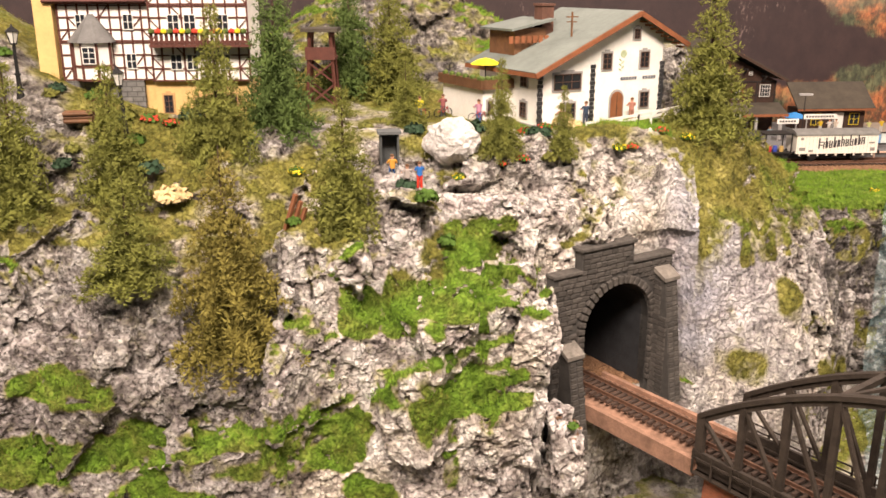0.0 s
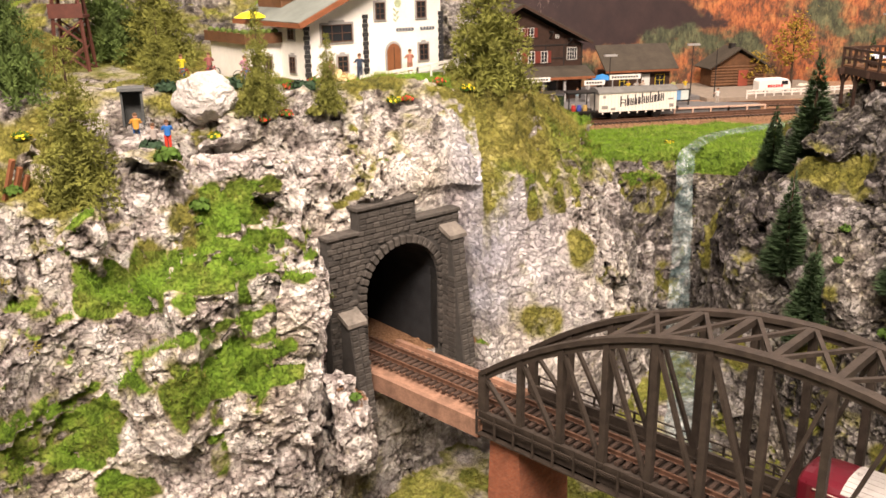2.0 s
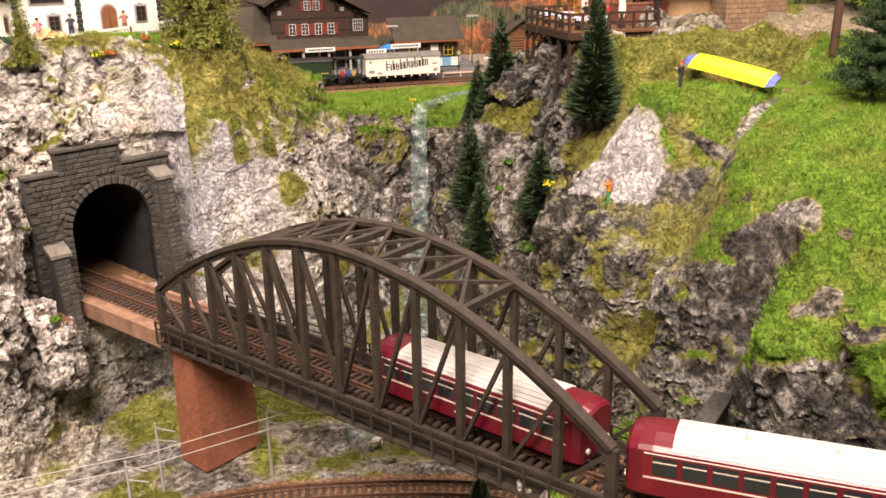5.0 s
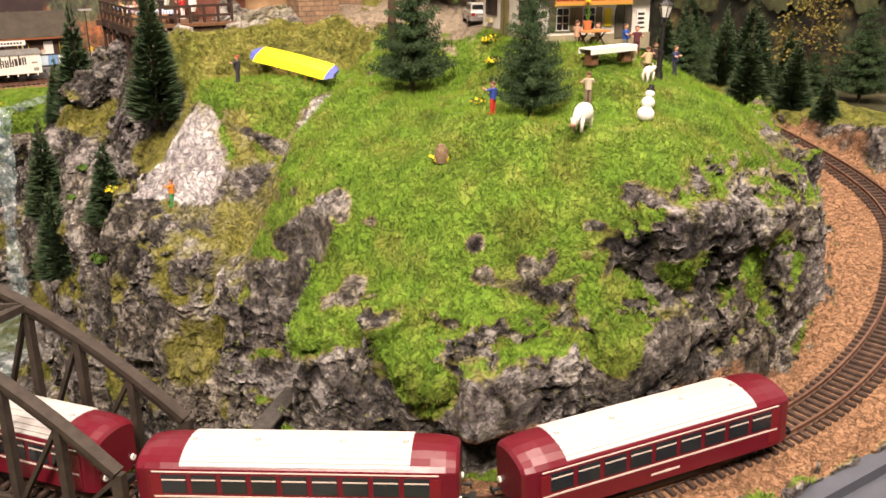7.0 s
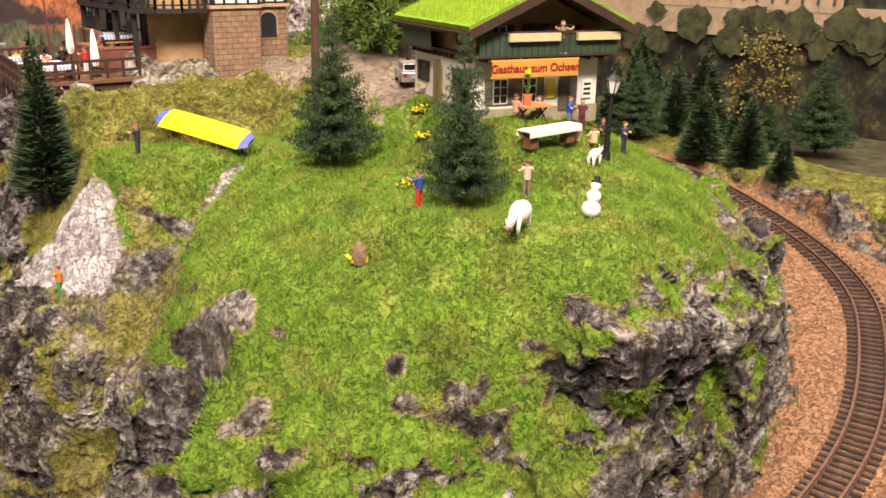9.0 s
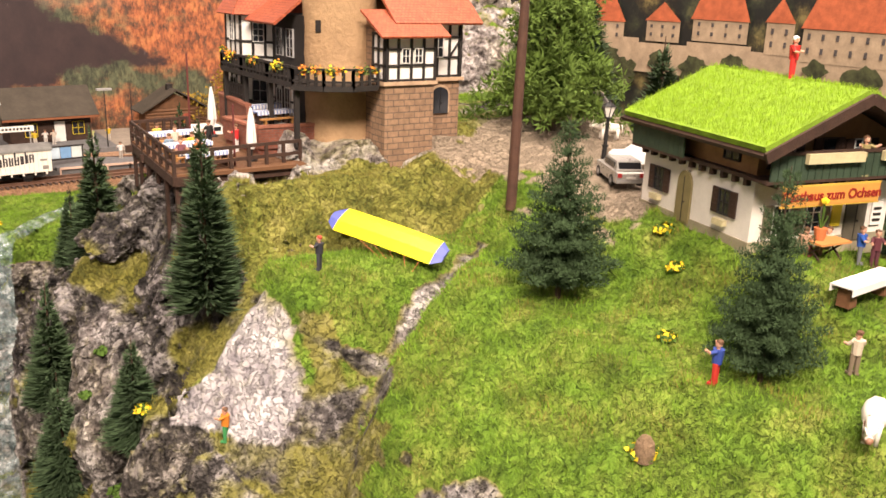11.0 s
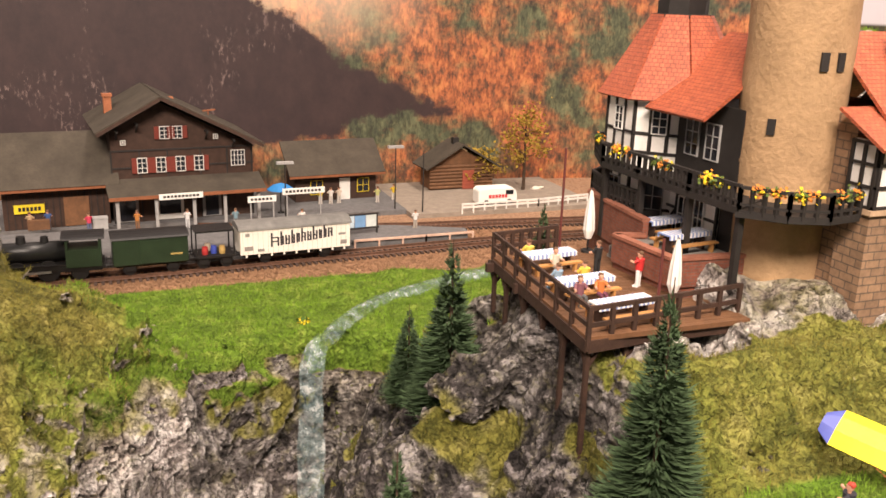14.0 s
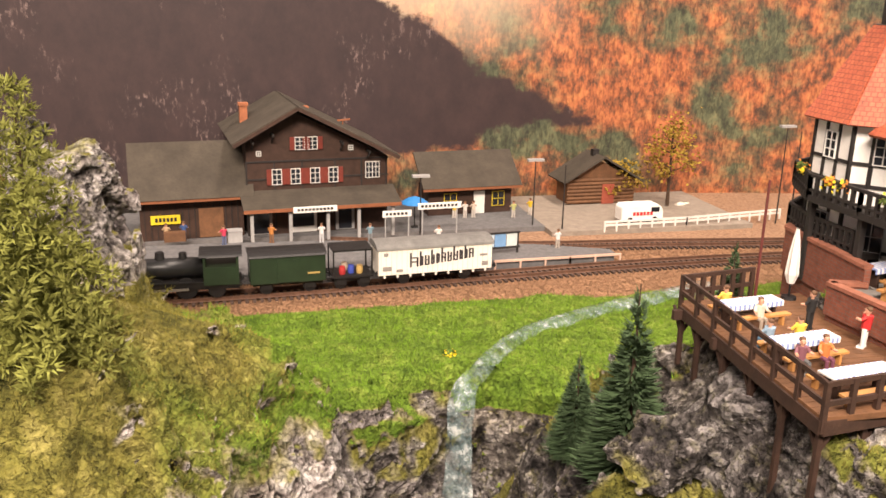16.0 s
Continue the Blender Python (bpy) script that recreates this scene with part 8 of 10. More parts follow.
bm = bmesh.new()
secs = []
for z in np.linspace(-32, 190, 26):
    secs.append([((26 + 0.35 * math.sin(5 * a + z * 0.2)) * math.cos(a), (26 + 0.35 * math.cos(3 * a - z * 0.15)) * math.sin(a), z) for a in np.linspace(0, 2 * math.pi, 40, endpoint=False)])
loft(bm, secs)
part("tower", bm, TAN, castle, smooth=True)
bm = bmesh.new()
loft(bm, [[(r * math.cos(a), r * math.sin(a), z) for a in np.linspace(0, 2 * math.pi, 32, endpoint=False)] for z, r in ((188, 31), (194, 31), (244, 1))])
part("tower_roof", bm, ROOFT, castle)
for ang, z, h in ((-105, 104, 9), (-150, 72, 8), (-85, 104, 9)):
    a = math.radians(ang)
    bm = bmesh.new()
    m = pose(26 * math.cos(a) * MM, 26 * math.sin(a) * MM, z * MM, 0, 0, ang + 90)
    bx(bm, -2, 2, -1, 1.2, 0, h, m)
    part("slit_window", bm, TIMBER, castle)
# octagonal room
OX, OY = 652 - CX, 744 - CY
R8 = 39
oc = [(OX + R8 * math.cos(math.pi / 8 + k * math.pi / 4), OY + R8 * math.sin(math.pi / 8 + k * math.pi / 4)) for k in range(8)]
bm = bmesh.new()
prism(bm, oc, -6, 48, "z")
part("lower_room", bm, WHITE, castle)
bm = bmesh.new()
prism(bm, oc, 48, 82, "z")
part("octagon_room", bm, WHITE, castle)
for k in range(8):
    (xa, ya), (xb, yb) = oc[k], oc[(k + 1) % 8]
    for za, zb, fr in ((48, 82, WHITE), (4, 36, GREYF)):
        for f in (0.0, 0.33, 0.66):
            x, y = xa + (xb - xa) * f, ya + (yb - ya) * f
            bm = bmesh.new()
            beam(bm, (x, y, za), (x, y, zb), 1.7)
            part("timber", bm, TIMBER, castle)
        for z in (za + 1, za + 12, zb - 1):
            bm = bmesh.new()
            beam(bm, (xa, ya, z), (xb, yb, z), 1.7)
            part("timber", bm, TIMBER, castle)
    mx, my = (xa + xb) / 2, (ya + yb) / 2
    ang = math.degrees(math.atan2(my - OY, mx - OX)) + 90
    mm_ = pose(mx * MM, my * MM, 0.060, 0, 0, ang) @ pose(-0.0045, -0.0008, 0)
    win(castle, mm_, 9, 14, 2, 3)
    mm_ = pose(mx * MM, my * MM, 0.008, 0, 0, ang) @ pose(-0.006, -0.0008, 0)
    win(castle, mm_, 12, 24, 2, 3, GREYF)
# roof of the octagon: eight tiled faces
for k in range(8):
    a0, a1 = math.pi / 8 + k * math.pi / 4, math.pi / 8 + (k + 1) * math.pi / 4
    def rp(r, a, z):
        return (OX + r * math.cos(a), OY + r * math.sin(a), z)
    slab_roof(castle, (rp(45, a0, 79), rp(45, a1, 79)), (rp(17, a1, 126), rp(17, a0, 126)), 1.6, ROOFT, "roof_face")
bm = bmesh.new()
loft(bm, [[(OX + r * math.cos(math.pi / 8 + k * math.pi / 4), OY + r * math.sin(math.pi / 8 + k * math.pi / 4), z) for k in range(8)] for z, r in ((124, 18.5), (127, 18.5), (127.2, 15), (150, 15), (150.2, 19), (153, 19), (180, 1))])
part("lantern", bm, TIMBER, castle, "black timber roof lantern")
# wing between octagon and tower
bm = bmesh.new()
bx(bm, 634 - CX, 672 - CX, 655 - CY, 735 - CY, -6, 82)
part("wing_wall", bm, TIMBER, castle)
for y in (702, 684):
    win(castle, pose((633.6 - CX) * MM, (y - CY) * MM, 0.052, 0, 0, -90), 12, 20, 2, 3, GREYF)
frame_wall(castle, pose((633.4 - CX) * MM, (716 - CY) * MM, 0.004, 0, 0, -90), 50, 32, 4, 2, WHITE, TIMBER, ((0, 0, 1),), 1.7, ((15, 4, 10, 20), (30, 4, 9, 22)))
slab_roof(castle, (cl(616, 718, 470), cl(616, 664, 470)), (cl(668, 660, 512), cl(668, 718, 512)), 1.8, ROOFT)
slab_roof(castle, (cl(716, 718, 470), cl(716, 690, 470)), (cl(668, 690, 512), cl(668, 718, 512)), 1.8, ROOFT)


def gallery(line, z, h, step=5.2, boxes=True, seed=1):
    """Black timber gallery along points in world mm: floor, rails, balusters, flower boxes."""
    rnd = random.Random(seed)
    for (xa, ya), (xb, yb) in zip(line[:-1], line[1:]):
        a, b_ = Vector(cl(xa, ya, CZ)), Vector(cl(xb, yb, CZ))
        n = max(1, int((b_ - a).length / step))
        for zz, t in ((z - 3, 3.4), (z + h, 1.6), (z + 1.5, 1.2)):
            bm = bmesh.new()
            beam(bm, a + Vector((0, 0, zz)), b_ + Vector((0, 0, zz)), 1.8, t)
            part("gallery_rail", bm, TIMBER, castle)
        for i in range(n + 1):
            q = a.lerp(b_, i / n)
            bm = bmesh.new()
            bx(bm, q.x - 0.9, q.x + 0.9, q.y - 0.9, q.y + 0.9, z - 3, z + h)
            part("baluster", bm, TIMBER, castle)
        if boxes:
            q = a.lerp(b_, 0.5) + Vector((0, 0, z + h - 1))
            for k in range(11):
                bm = bmesh.new()
                c = q + (b_ - a).normalized() * rnd.uniform(-8, 8)
                for _ in range(16):
                    d = Vector((rnd.gauss(0, 1.3), rnd.gauss(0, 1.3), rnd.gauss(0, 1.5)))
                    u = Vector((rnd.uniform(-1, 1), rnd.uniform(-1, 1), rnd.uniform(-1, 1))).normalized() * 1.1
                    w = u.orthogonal().normalized() * 0.9
                    bm.faces.new([bm.verts.new((c + d + e) * MM) for e in (u, w, -u, -w)])
                part("flower_clump", bm, rnd.choice((PLANT, PLANT, BL_Y, BL_O, BL_O)), castle)


west = [(662, 800), (622, 780), (606, 744), (607, 706), (608, 660), (610, 622)]
gallery(west, 42, 9, seed=2)
gallery([(610, 622), (624, 604), (642, 597), (662, 600)], 41, 9.5, seed=3)
bm = bmesh.new()
prism(bm, [(x - CX, y - CY) for x, y in west + [(640, 640), (640, 790)]], 37, 39.5, "z")
part("gallery_floor", bm, TIMBER, castle)
bm = bmesh.new()
prism(bm, [(x - CX, y - CY) for x, y in ((608, 622), (624, 604), (642, 597), (662, 600), (668, 635), (640, 650))], 36, 38.5, "z")
part("gallery_floor", bm, TIMBER, castle)
gallery([(648, 800), (619, 776), (611, 745), (613, 714)], 19, 9, 4.2, boxes=False)
bm = bmesh.new()
prism(bm, [(x - CX, y - CY) for x, y in ((648, 800), (619, 776), (611, 745), (613, 714), (640, 714), (650, 790))], 13, 16, "z")
part("gallery_floor", bm, TIMBER, castle)
for x, y in ((609, 744), (610, 706), (611, 662), (614, 625)):
    bm = bmesh.new()
    bx(bm, x - 1.6 - CX, x + 1.6 - CX, y - 1.6 - CY, y + 1.6 - CY, -6, 38)
    part("post", bm, TIMBER, castle)
# stone and timber wing
bm = bmesh.new()
bx(bm, 668 - CX, 738 - CX, 614 - CY, 690 - CY, -26, 84)
part("east_wing", bm, SANDST, castle)
bm = bmesh.new()
bx(bm, 666 - CX, 705 - CX, 597 - CY, 616 - CY, -26, 40)
part("bay_base", bm, SANDST, castle)
bm = bmesh.new()
bx(bm, 664 - CX, 707 - CX, 595 - CY, 614 - CY, 39.5, 42)
bx(bm, 707 - CX, 740 - CX, 611 - CY, 614 - CY, 39.5, 42)
part("string_course", bm, mat("sandstone_trim", (0.48, 0.33, 0.21), 0.85, 0, 0.2, 90, 0.2), castle)
frame_wall(castle, pose((666 - CX) * MM, (597 - CY) * MM, 0.042), 40, 32, 4, 3, WHITE, TIMBER, (), 1.8, ((12, 12, 6.5, 10), (22, 12, 6.5, 10)))
frame_wall(castle, pose((666 - CX) * MM, (614 - CY) * MM, 0.042, 0, 0, -90), 17, 32, 2, 3, WHITE, TIMBER, (), 1.8)
frame_wall(castle, pose((707 - CX) * MM, (613 - CY) * MM, 0.042), 31, 42, 3, 3, WHITE, TIMBER, ((2, 1, 1),), 1.8, ((6, 14, 9, 14),))
frame_wall(castle, pose((738 - CX) * MM, (613 - CY) * MM, 0.042, 0, 0, 90), 70, 42, 6, 3, WHITE, TIMBER, (), 1.8)
slab_roof(castle, (cl(658, 588, 466), cl(712, 588, 466)), (cl(712, 618, 482), cl(658, 618, 482)), 1.6, ROOFT)
slab_roof(castle, (cl(676, 602, 474), cl(748, 602, 474)), (cl(748, 652, 516), cl(676, 652, 516)), 1.8, ROOFT)
slab_roof(castle, (cl(676, 702, 474), cl(748, 702, 474)), (cl(748, 652, 516), cl(676, 652, 516)), 1.8, ROOFT)
bm = bmesh.new()
prism(bm, [(612 - CY, 78), (690 - CY, 78), (652 - CY, 116)], 736 - CX, 738 - CX, "x")
part("gable", bm, WHITE, castle)
bm = bmesh.new()
bx(bm, 702 - CX, 712 - CX, 628 - CY, 638 - CY, 96, 126)
part("chimney", bm, TIMBER, castle)
# arched window with dark panes, built with the door helper
arch_door(castle, pose((714 - CX) * MM, (613.4 - CY) * MM, 0.016), 14, 19, DARKP, mat("sandstone_trim", (0.48, 0.33, 0.21)))

# ---- brick terrace ----
TB = [(655, 800), (612, 765), (606, 692), (590, 697), (595, 648), (640, 645), (668, 648), (668, 720), (680, 800)]
bm = bmesh.new()
prism(bm, TB, 362, 390, "z")
terrace = solo("brick_terrace", bm, BRICK, "red brick terrace beside the castle tower", "terrace", kind="structure")
bm = bmesh.new()
prism(bm, [(655, 797), (615, 763), (609, 689), (593, 694), (598, 650), (668, 651), (668, 720), (678, 797)], 389.6, 401.4, "z")
solo("terrace_floor", bm, mat("terrace_slab", (0.22, 0.20, 0.18), 0.9, 0, 0.25, 120, 0.4), "grey slab floor of the terrace", "terrace floor", kind="structure")
for k, (a, b_) in enumerate(zip(TB[:5], TB[1:6])):
    top_ = 411 if k < 2 else 402.5
    bm = bmesh.new()
    beam(bm, (a[0], a[1], (top_ + 388) / 2), (b_[0], b_[1], (top_ + 388) / 2), 3.4, top_ - 388)
    parapet = solo("terrace_parapet", bm, BRICK, "low brick parapet round the terrace", "parapet", kind="structure")
    bm = bmesh.new()
    beam(bm, (a[0], a[1], top_ + 0.9), (b_[0], b_[1], top_ + 0.9), 5, 1.8)
    part("coping", bm, mat("coping_brick", (0.30, 0.115, 0.07), 0.85, 0, 0.3, 150, 0.3), parapet)

# ---- timber deck on stilts ----
deck = thing("timber_deck", pose(0, 0, 0), "brown plank beer garden deck on timber stilts over the gorge", "deck")
for k in range(30):
    y0 = 606 + k * 4.3
    f = min(1, max(0, (y0 - 606) / 126))
    xa = 524 + 8 * f
    xb = 612 if y0 < 640 else (596 if y0 < 690 else 602)
    bm = bmesh.new()
    bx(bm, xa, xb, y0, y0 + 4.0, 382, 384.4)
    part("plank", bm, MWOOD, deck)
for y in (610, 650, 690, 728):
    bm = bmesh.new()
    bx(bm, 526, 606, y - 1.4, y + 1.4, 377, 382)
    part("joist", bm, DWOOD, deck)
for a, b_ in (((524, 606), (532, 732)), ((524, 606), (612, 616))):
    bm = bmesh.new()
    beam(bm, (a[0], a[1], 380), (b_[0], b_[1], 380), 2.4, 6)
    part("edge_beam", bm, DWOOD, deck)
for (x, y) in ((526, 609), (527, 634), (529, 660), (530, 685), (532, 712), (533, 731), (548, 612), (575, 616)):
    zz = ground_z(x * MM, y * MM) * 1000
    bm = bmesh.new()
    bx(bm, x - 1.1, x + 1.1, y - 1.1, y + 1.1, min(zz - 6, 372), 382)
    part("stilt", bm, DWOOD, deck)
    bm = bmesh.new()
    beam(bm, (x, y, 368), (x + 9, y + 1, 380), 1.4)
    beam(bm, (x, y, 368), (x, y + 9, 380), 1.4)
    part("knee_brace", bm, DWOOD, deck)
rl = [(532, 732), (524, 606), (612, 616)]
for (xa, ya), (xb, yb) in list(zip(rl[:-1], rl[1:])) + [((532, 732), (575, 738))]:
    n = 7
    for i in range(0 if (xa, ya, xb) == (532, 732, 524) else 1, n + 1):
        x, y = xa + (xb - xa) * i / n, ya + (yb - ya) * i / n
        bm = bmesh.new()
        bx(bm, x - 1, x + 1, y - 1, y + 1, 378, 399)
        part("rail_post", bm, DWOOD, deck)
    for z in (390, 398):
        bm = bmesh.new()
        beam(bm, (xa, ya, z), (xb, yb, z), 1.2, 2.2)
        part("hand_rail", bm, DWOOD, deck)
for x, y, h in ((576, 735, 446), (567, 618, 424)):
    bm = bmesh.new()
    tube(bm, (x, y, 384), (x, y, h), 0.8, 0.7, 8)
    part("mast", bm, mat("mast_red", (0.12, 0.03, 0.025), 0.6, 0, 0.2, 90, 0.1), deck)

BLUEC = bpy.data.materials.new("checked_cloth")
nt_, b_s = nodes_of(BLUEC)
tc_ = nt_.nodes.new("ShaderNodeTexCoord")
wv = nt_.nodes.new("ShaderNodeTexWave")
wv.wave_type, wv.bands_direction = "BANDS", "X"
wv.inputs["Scale"].default_value = 120
wv.inputs["Distortion"].default_value = 0.6
link(nt_, tc_.outputs["Object"], wv.inputs["Vector"])
rr_ = ramp(nt_, wv.outputs["Fac"], [(0.45, (0.78, 0.76, 0.74)), (0.55, (0.22, 0.30, 0.55))])
link(nt_, rr_.outputs[0], b_s.inputs["Base Color"])
b_s.inputs["Roughness"].default_value = 0.8


def beer_table(x, y, z, rz, L=32, label="beer table with blue and white checked cloth and two benches"):
    root = thing("beer_table", pose(x, y, z, 0, 0, rz), label, "table", "beer tables")
    bm = bmesh.new()
    bx(bm, -L / 2, L / 2, -4.6, 4.6, 9.4, 10.2)
    for s in (-1, 1):
        bx(bm, -L / 2, L / 2, s * 4.6 - 0.3, s * 4.6 + 0.3, 7.6, 10)
    part("tablecloth", bm, BLUEC, root)
    for sx in (-1, 1):
        bm = bmesh.new()
        bx(bm, sx * L * 0.38 - 0.6, sx * L * 0.38 + 0.6, -3.6, 3.6, 0, 9.4)
        part("trestle", bm, DWOOD, root)
    for s in (-1, 1):
        bm = bmesh.new()
        bx(bm, -L / 2, L / 2, s * 9 - 1.8, s * 9 + 1.8, 4.8, 5.8)
        bx(bm, -L * 0.4, -L * 0.36, s * 9 - 1.4, s * 9 + 1.4, 0, 4.8)
        bx(bm, L * 0.36, L * 0.4, s * 9 - 1.4, s * 9 + 1.4, 0, 4.8)
        part("bench", bm, mat("bench_wood", (0.45, 0.22, 0.07), 0.6, 0, 0.2, 90, 0.2), root)
    return root


beer_table(0.550, 0.622, 0.3844, 6)
beer_table(0.549, 0.657, 0.3844, 6)
beer_table(0.552, 0.703, 0.3844, 6)
beer_table(0.6220, 0.696, 0.4014, 8, 29)
beer_table(0.6140, 0.667, 0.4014, 8, 29)
CANV = mat("white_canvas", (0.78, 0.75, 0.70), 0.8, 0, 0.08, 80, 0.1)
parasol("folded_parasol", 0.591, 0.728, 0.3844, 38, 3, CANV, "folded white parasol on the deck", "folded parasols", True)
parasol("folded_parasol", 0.583, 0.629, 0.3844, 36, 3, CANV, "folded white parasol on the deck", "folded parasols", True)
for x, y, rz, top, legs, sit in ((0.545, 0.713, 180, (0.7, 0.55, 0.1), (0.1, 0.1, 0.1), True), (0.552, 0.694, 0, (0.6, 0.55, 0.45), (0.3, 0.25, 0.2), True), (0.540, 0.668, 190, (0.25, 0.35, 0.45), (0.1, 0.2, 0.3), True),
                                (0.556, 0.669, 180, (0.75, 0.55, 0.08), (0.3, 0.2, 0.1), True), (0.553, 0.647, 0, (0.55, 0.18, 0.05), (0.15, 0.05, 0.08), True), (0.541, 0.646, 0, (0.2, 0.08, 0.1), (0.1, 0.1, 0.1), True)):
    figure(x, y, 0.3844, rz, top, legs, sit=sit, label="small painted figure seated at a beer table")
figure(0.574, 0.687, 0.3844, 200, (0.02, 0.02, 0.02), (0.02, 0.02, 0.02), label="small painted figure in a black waiter suit")
figure(0.585, 0.663, 0.3844, 215, (0.55, 0.03, 0.03), (0.75, 0.72, 0.7), arm=0.9, label="small painted figure in a red bodice and white apron")

# ---- inn with grass roof ----
IN = pose(0.718, 0.335, 0.384, 0, 0, -12.5)
inn = thing("inn", IN, "white and brown wooden inn with a green grass roof", "inn")
INW = mat("inn_render", (0.72, 0.67, 0.60), 0.8, 0, 0.10, 60, 0.15)
OCHRE = mat("inn_boarding", (0.30, 0.16, 0.06), 0.7, 0, 0.25, 120, 0.3)
bm = bmesh.new()
bx(bm, 0, 86, 0, 92, -8, 34)
part("ground_floor", bm, INW, inn)
bm = bmesh.new()
bx(bm, -0.8, 86.8, -0.8, 92.8, -8, 3)
part("plinth", bm, mat("inn_plinth", (0.30, 0.26, 0.17), 0.85, 0, 0.2, 90, 0.2), inn)
gable = bmesh.new()
prism(gable, [(0, 34), (86, 34), (86, 52), (43, 71), (0, 52)], 0, 92)
part("upper_floor", gable, OCHRE, inn)
for k in range(11):
    for x0, y0 in ((-3, 3 + k * 8.6),):
        bm = bmesh.new()
        bx(bm, x0, 0, y0, y0 + 2.4, 30.5, 34)
        part("beam_end", bm, DWOOD, inn)
for k in range(9):
    bm = bmesh.new()
    bx(bm, 2 + k * 10, 5 + k * 10, -13, 0, 32, 35)
    part("beam_end", bm, DWOOD, inn)
bm = bmesh.new()
bx(bm, -4, 0, -1, 93, 34, 36)
part("string_beam", bm, DWOOD, inn)
GREENW = mat("green_boarding", (0.035, 0.060, 0.035), 0.7, 0, 0.3, 120, 0.3)
for k in range(11):
    bm = bmesh.new()
    bx(bm, -9, -8, 46 + k * 4.3, 50 + k * 4.3, 36, 50)
    part("balcony_board", bm, GREENW, inn)
bm = bmesh.new()
bx(bm, -9, 0, 46, 93, 34.5, 36)
bx(bm, -9.4, -7.6, 46, 93, 50, 51.4)
part("side_balcony", bm, DWOOD, inn)
for k in range(22):
    bm = bmesh.new()
    bx(bm, -4 + k * 4.3, -0.2 + k * 4.3, -14, -13, 36, 48)
    part("balcony_board", bm, GREENW, inn)
bm = bmesh.new()
bx(bm, -6, 92, -14, 0, 34.6, 36)
bx(bm, -6, 92, -14.6, -12.6, 48, 49.6)
part("front_balcony", bm, DWOOD, inn)
for x0, x1 in ((14, 48), (60, 90)):
    bm = bmesh.new()
    bx(bm, x0, x1, -17, -14.6, 44, 48.6)
    part("flower_box", bm, mat("box_cream", (0.55, 0.48, 0.28), 0.7, 0, 0.15, 90, 0.1), inn)
for x, w in ((10, 10), (56, 10)):
    win(inn, pose(x * MM, -0.0006, 0.039), w, 13, 2, 3, None, None, DWOOD)
win(inn, pose(0.036, -0.0006, 0.037), 9, 16, 1, 2, DWOOD, None, DWOOD)
bm = bmesh.new()
bx(bm, 4, 62, -15.2, -14.2, 24, 33)
sgn = part("sign_board", bm, mat("sign_orange", (0.60, 0.27, 0.06), 0.5, 0, 0.08, 60, 0.02), inn, "orange board with dark red lettering")
bm = bmesh.new()
bx(bm, 3.2, 62.8, -15.0, -14.0, 23.2, 24)
bx(bm, 3.2, 62.8, -15.0, -14.0, 33, 33.8)
part("sign_trim", bm, mat("sign_gold", (0.55, 0.36, 0.06), 0.4, 0, 0.1, 60, 0.02), sgn)
fc = bpy.data.curves.new("sign_text", "FONT")
fc.body = "Gasthaus zum Ochsen"
fc.size, fc.align_x, fc.align_y, fc.extrude, fc.offset = 0.0066, "CENTER", "CENTER", 0.0002, 0.0001
fc.materials.append(mat("sign_red", (0.25, 0.02, 0.015), 0.5, 0, 0.1, 60, 0.02))
tx = new("lettering", fc)
tx.parent = sgn
tx.matrix_basis = pose(0.033, -0.0155, 0.0285, 90, 0, 0)
# ground floor front: windows, shutters, door
SHG = mat("grey_green_shutter", (0.16, 0.14, 0.09), 0.7, 0, 0.2, 90, 0.2)
for x in (12, 32):
    win(inn, pose(x * MM, -0.0006, 0.006), 10, 15, 2, 3, None, None, SHG)
arch_door(inn, pose(0.058, -0.0006, 0), 13, 25, mat("inn_door", (0.10, 0.085, 0.06), 0.6, 0, 0.2, 90, 0.2))
bm = bmesh.new()
bx(bm, 49, 55, -1.2, -0.5, 8, 20)
part("notice", bm, mat("sign_yellow", (0.72, 0.55, 0.03)), inn)
bm = bmesh.new()
bx(bm, 75, 82, -1.2, -0.5, 7, 19)
nb = part("menu_board", bm, FRAMEW, inn)
bm = bmesh.new()
for k in range(3):
    bx(bm, 76, 81, -1.5, -1.1, 9 + k * 3, 10.4 + k * 3)
part("lettering", bm, TIMBER, nb)
# left side
for y in (80, 24):
    win(inn, pose(-0.0006, y * MM, 0.012, 0, 0, -90), 9, 13, 2, 2, TIMBER, None, DWOOD)
    bm = bmesh.new()
    bx(bm, -4, -1, y - 8.5, y - 0.5, 7, 10)
    part("flower_box", bm, mat("box_cream", (0.55, 0.48, 0.28)), inn)
arch_door(inn, pose(-0.0006, 0.058, 0.0, 0, 0, -90), 12, 28, mat("olive_door", (0.22, 0.18, 0.08), 0.6, 0, 0.2, 90, 0.2))
win(inn, pose(-0.0006, 0.024, 0.040, 0, 0, -90), 12, 8, 2, 1, TIMBER)
TURF = mat("roof_turf", (0.22, 0.36, 0.02), 0.9, 0, 0.3, 160, 0.6, 0.002)
for s, xe in ((-1, -13), (1, 99)):
    slab_roof(inn, ((xe, -20, 47.5), (xe, 100, 47.5)), ((43, 100, 72), (43, -20, 72)), 2, DWOOD, "roof_boarding")
    slab_roof(inn, ((xe + 1 * -s, -18, 50.5), (xe + 1 * -s, 98, 50.5)), ((43, 98, 75), (43, -18, 75)), 3, TURF, "turf")
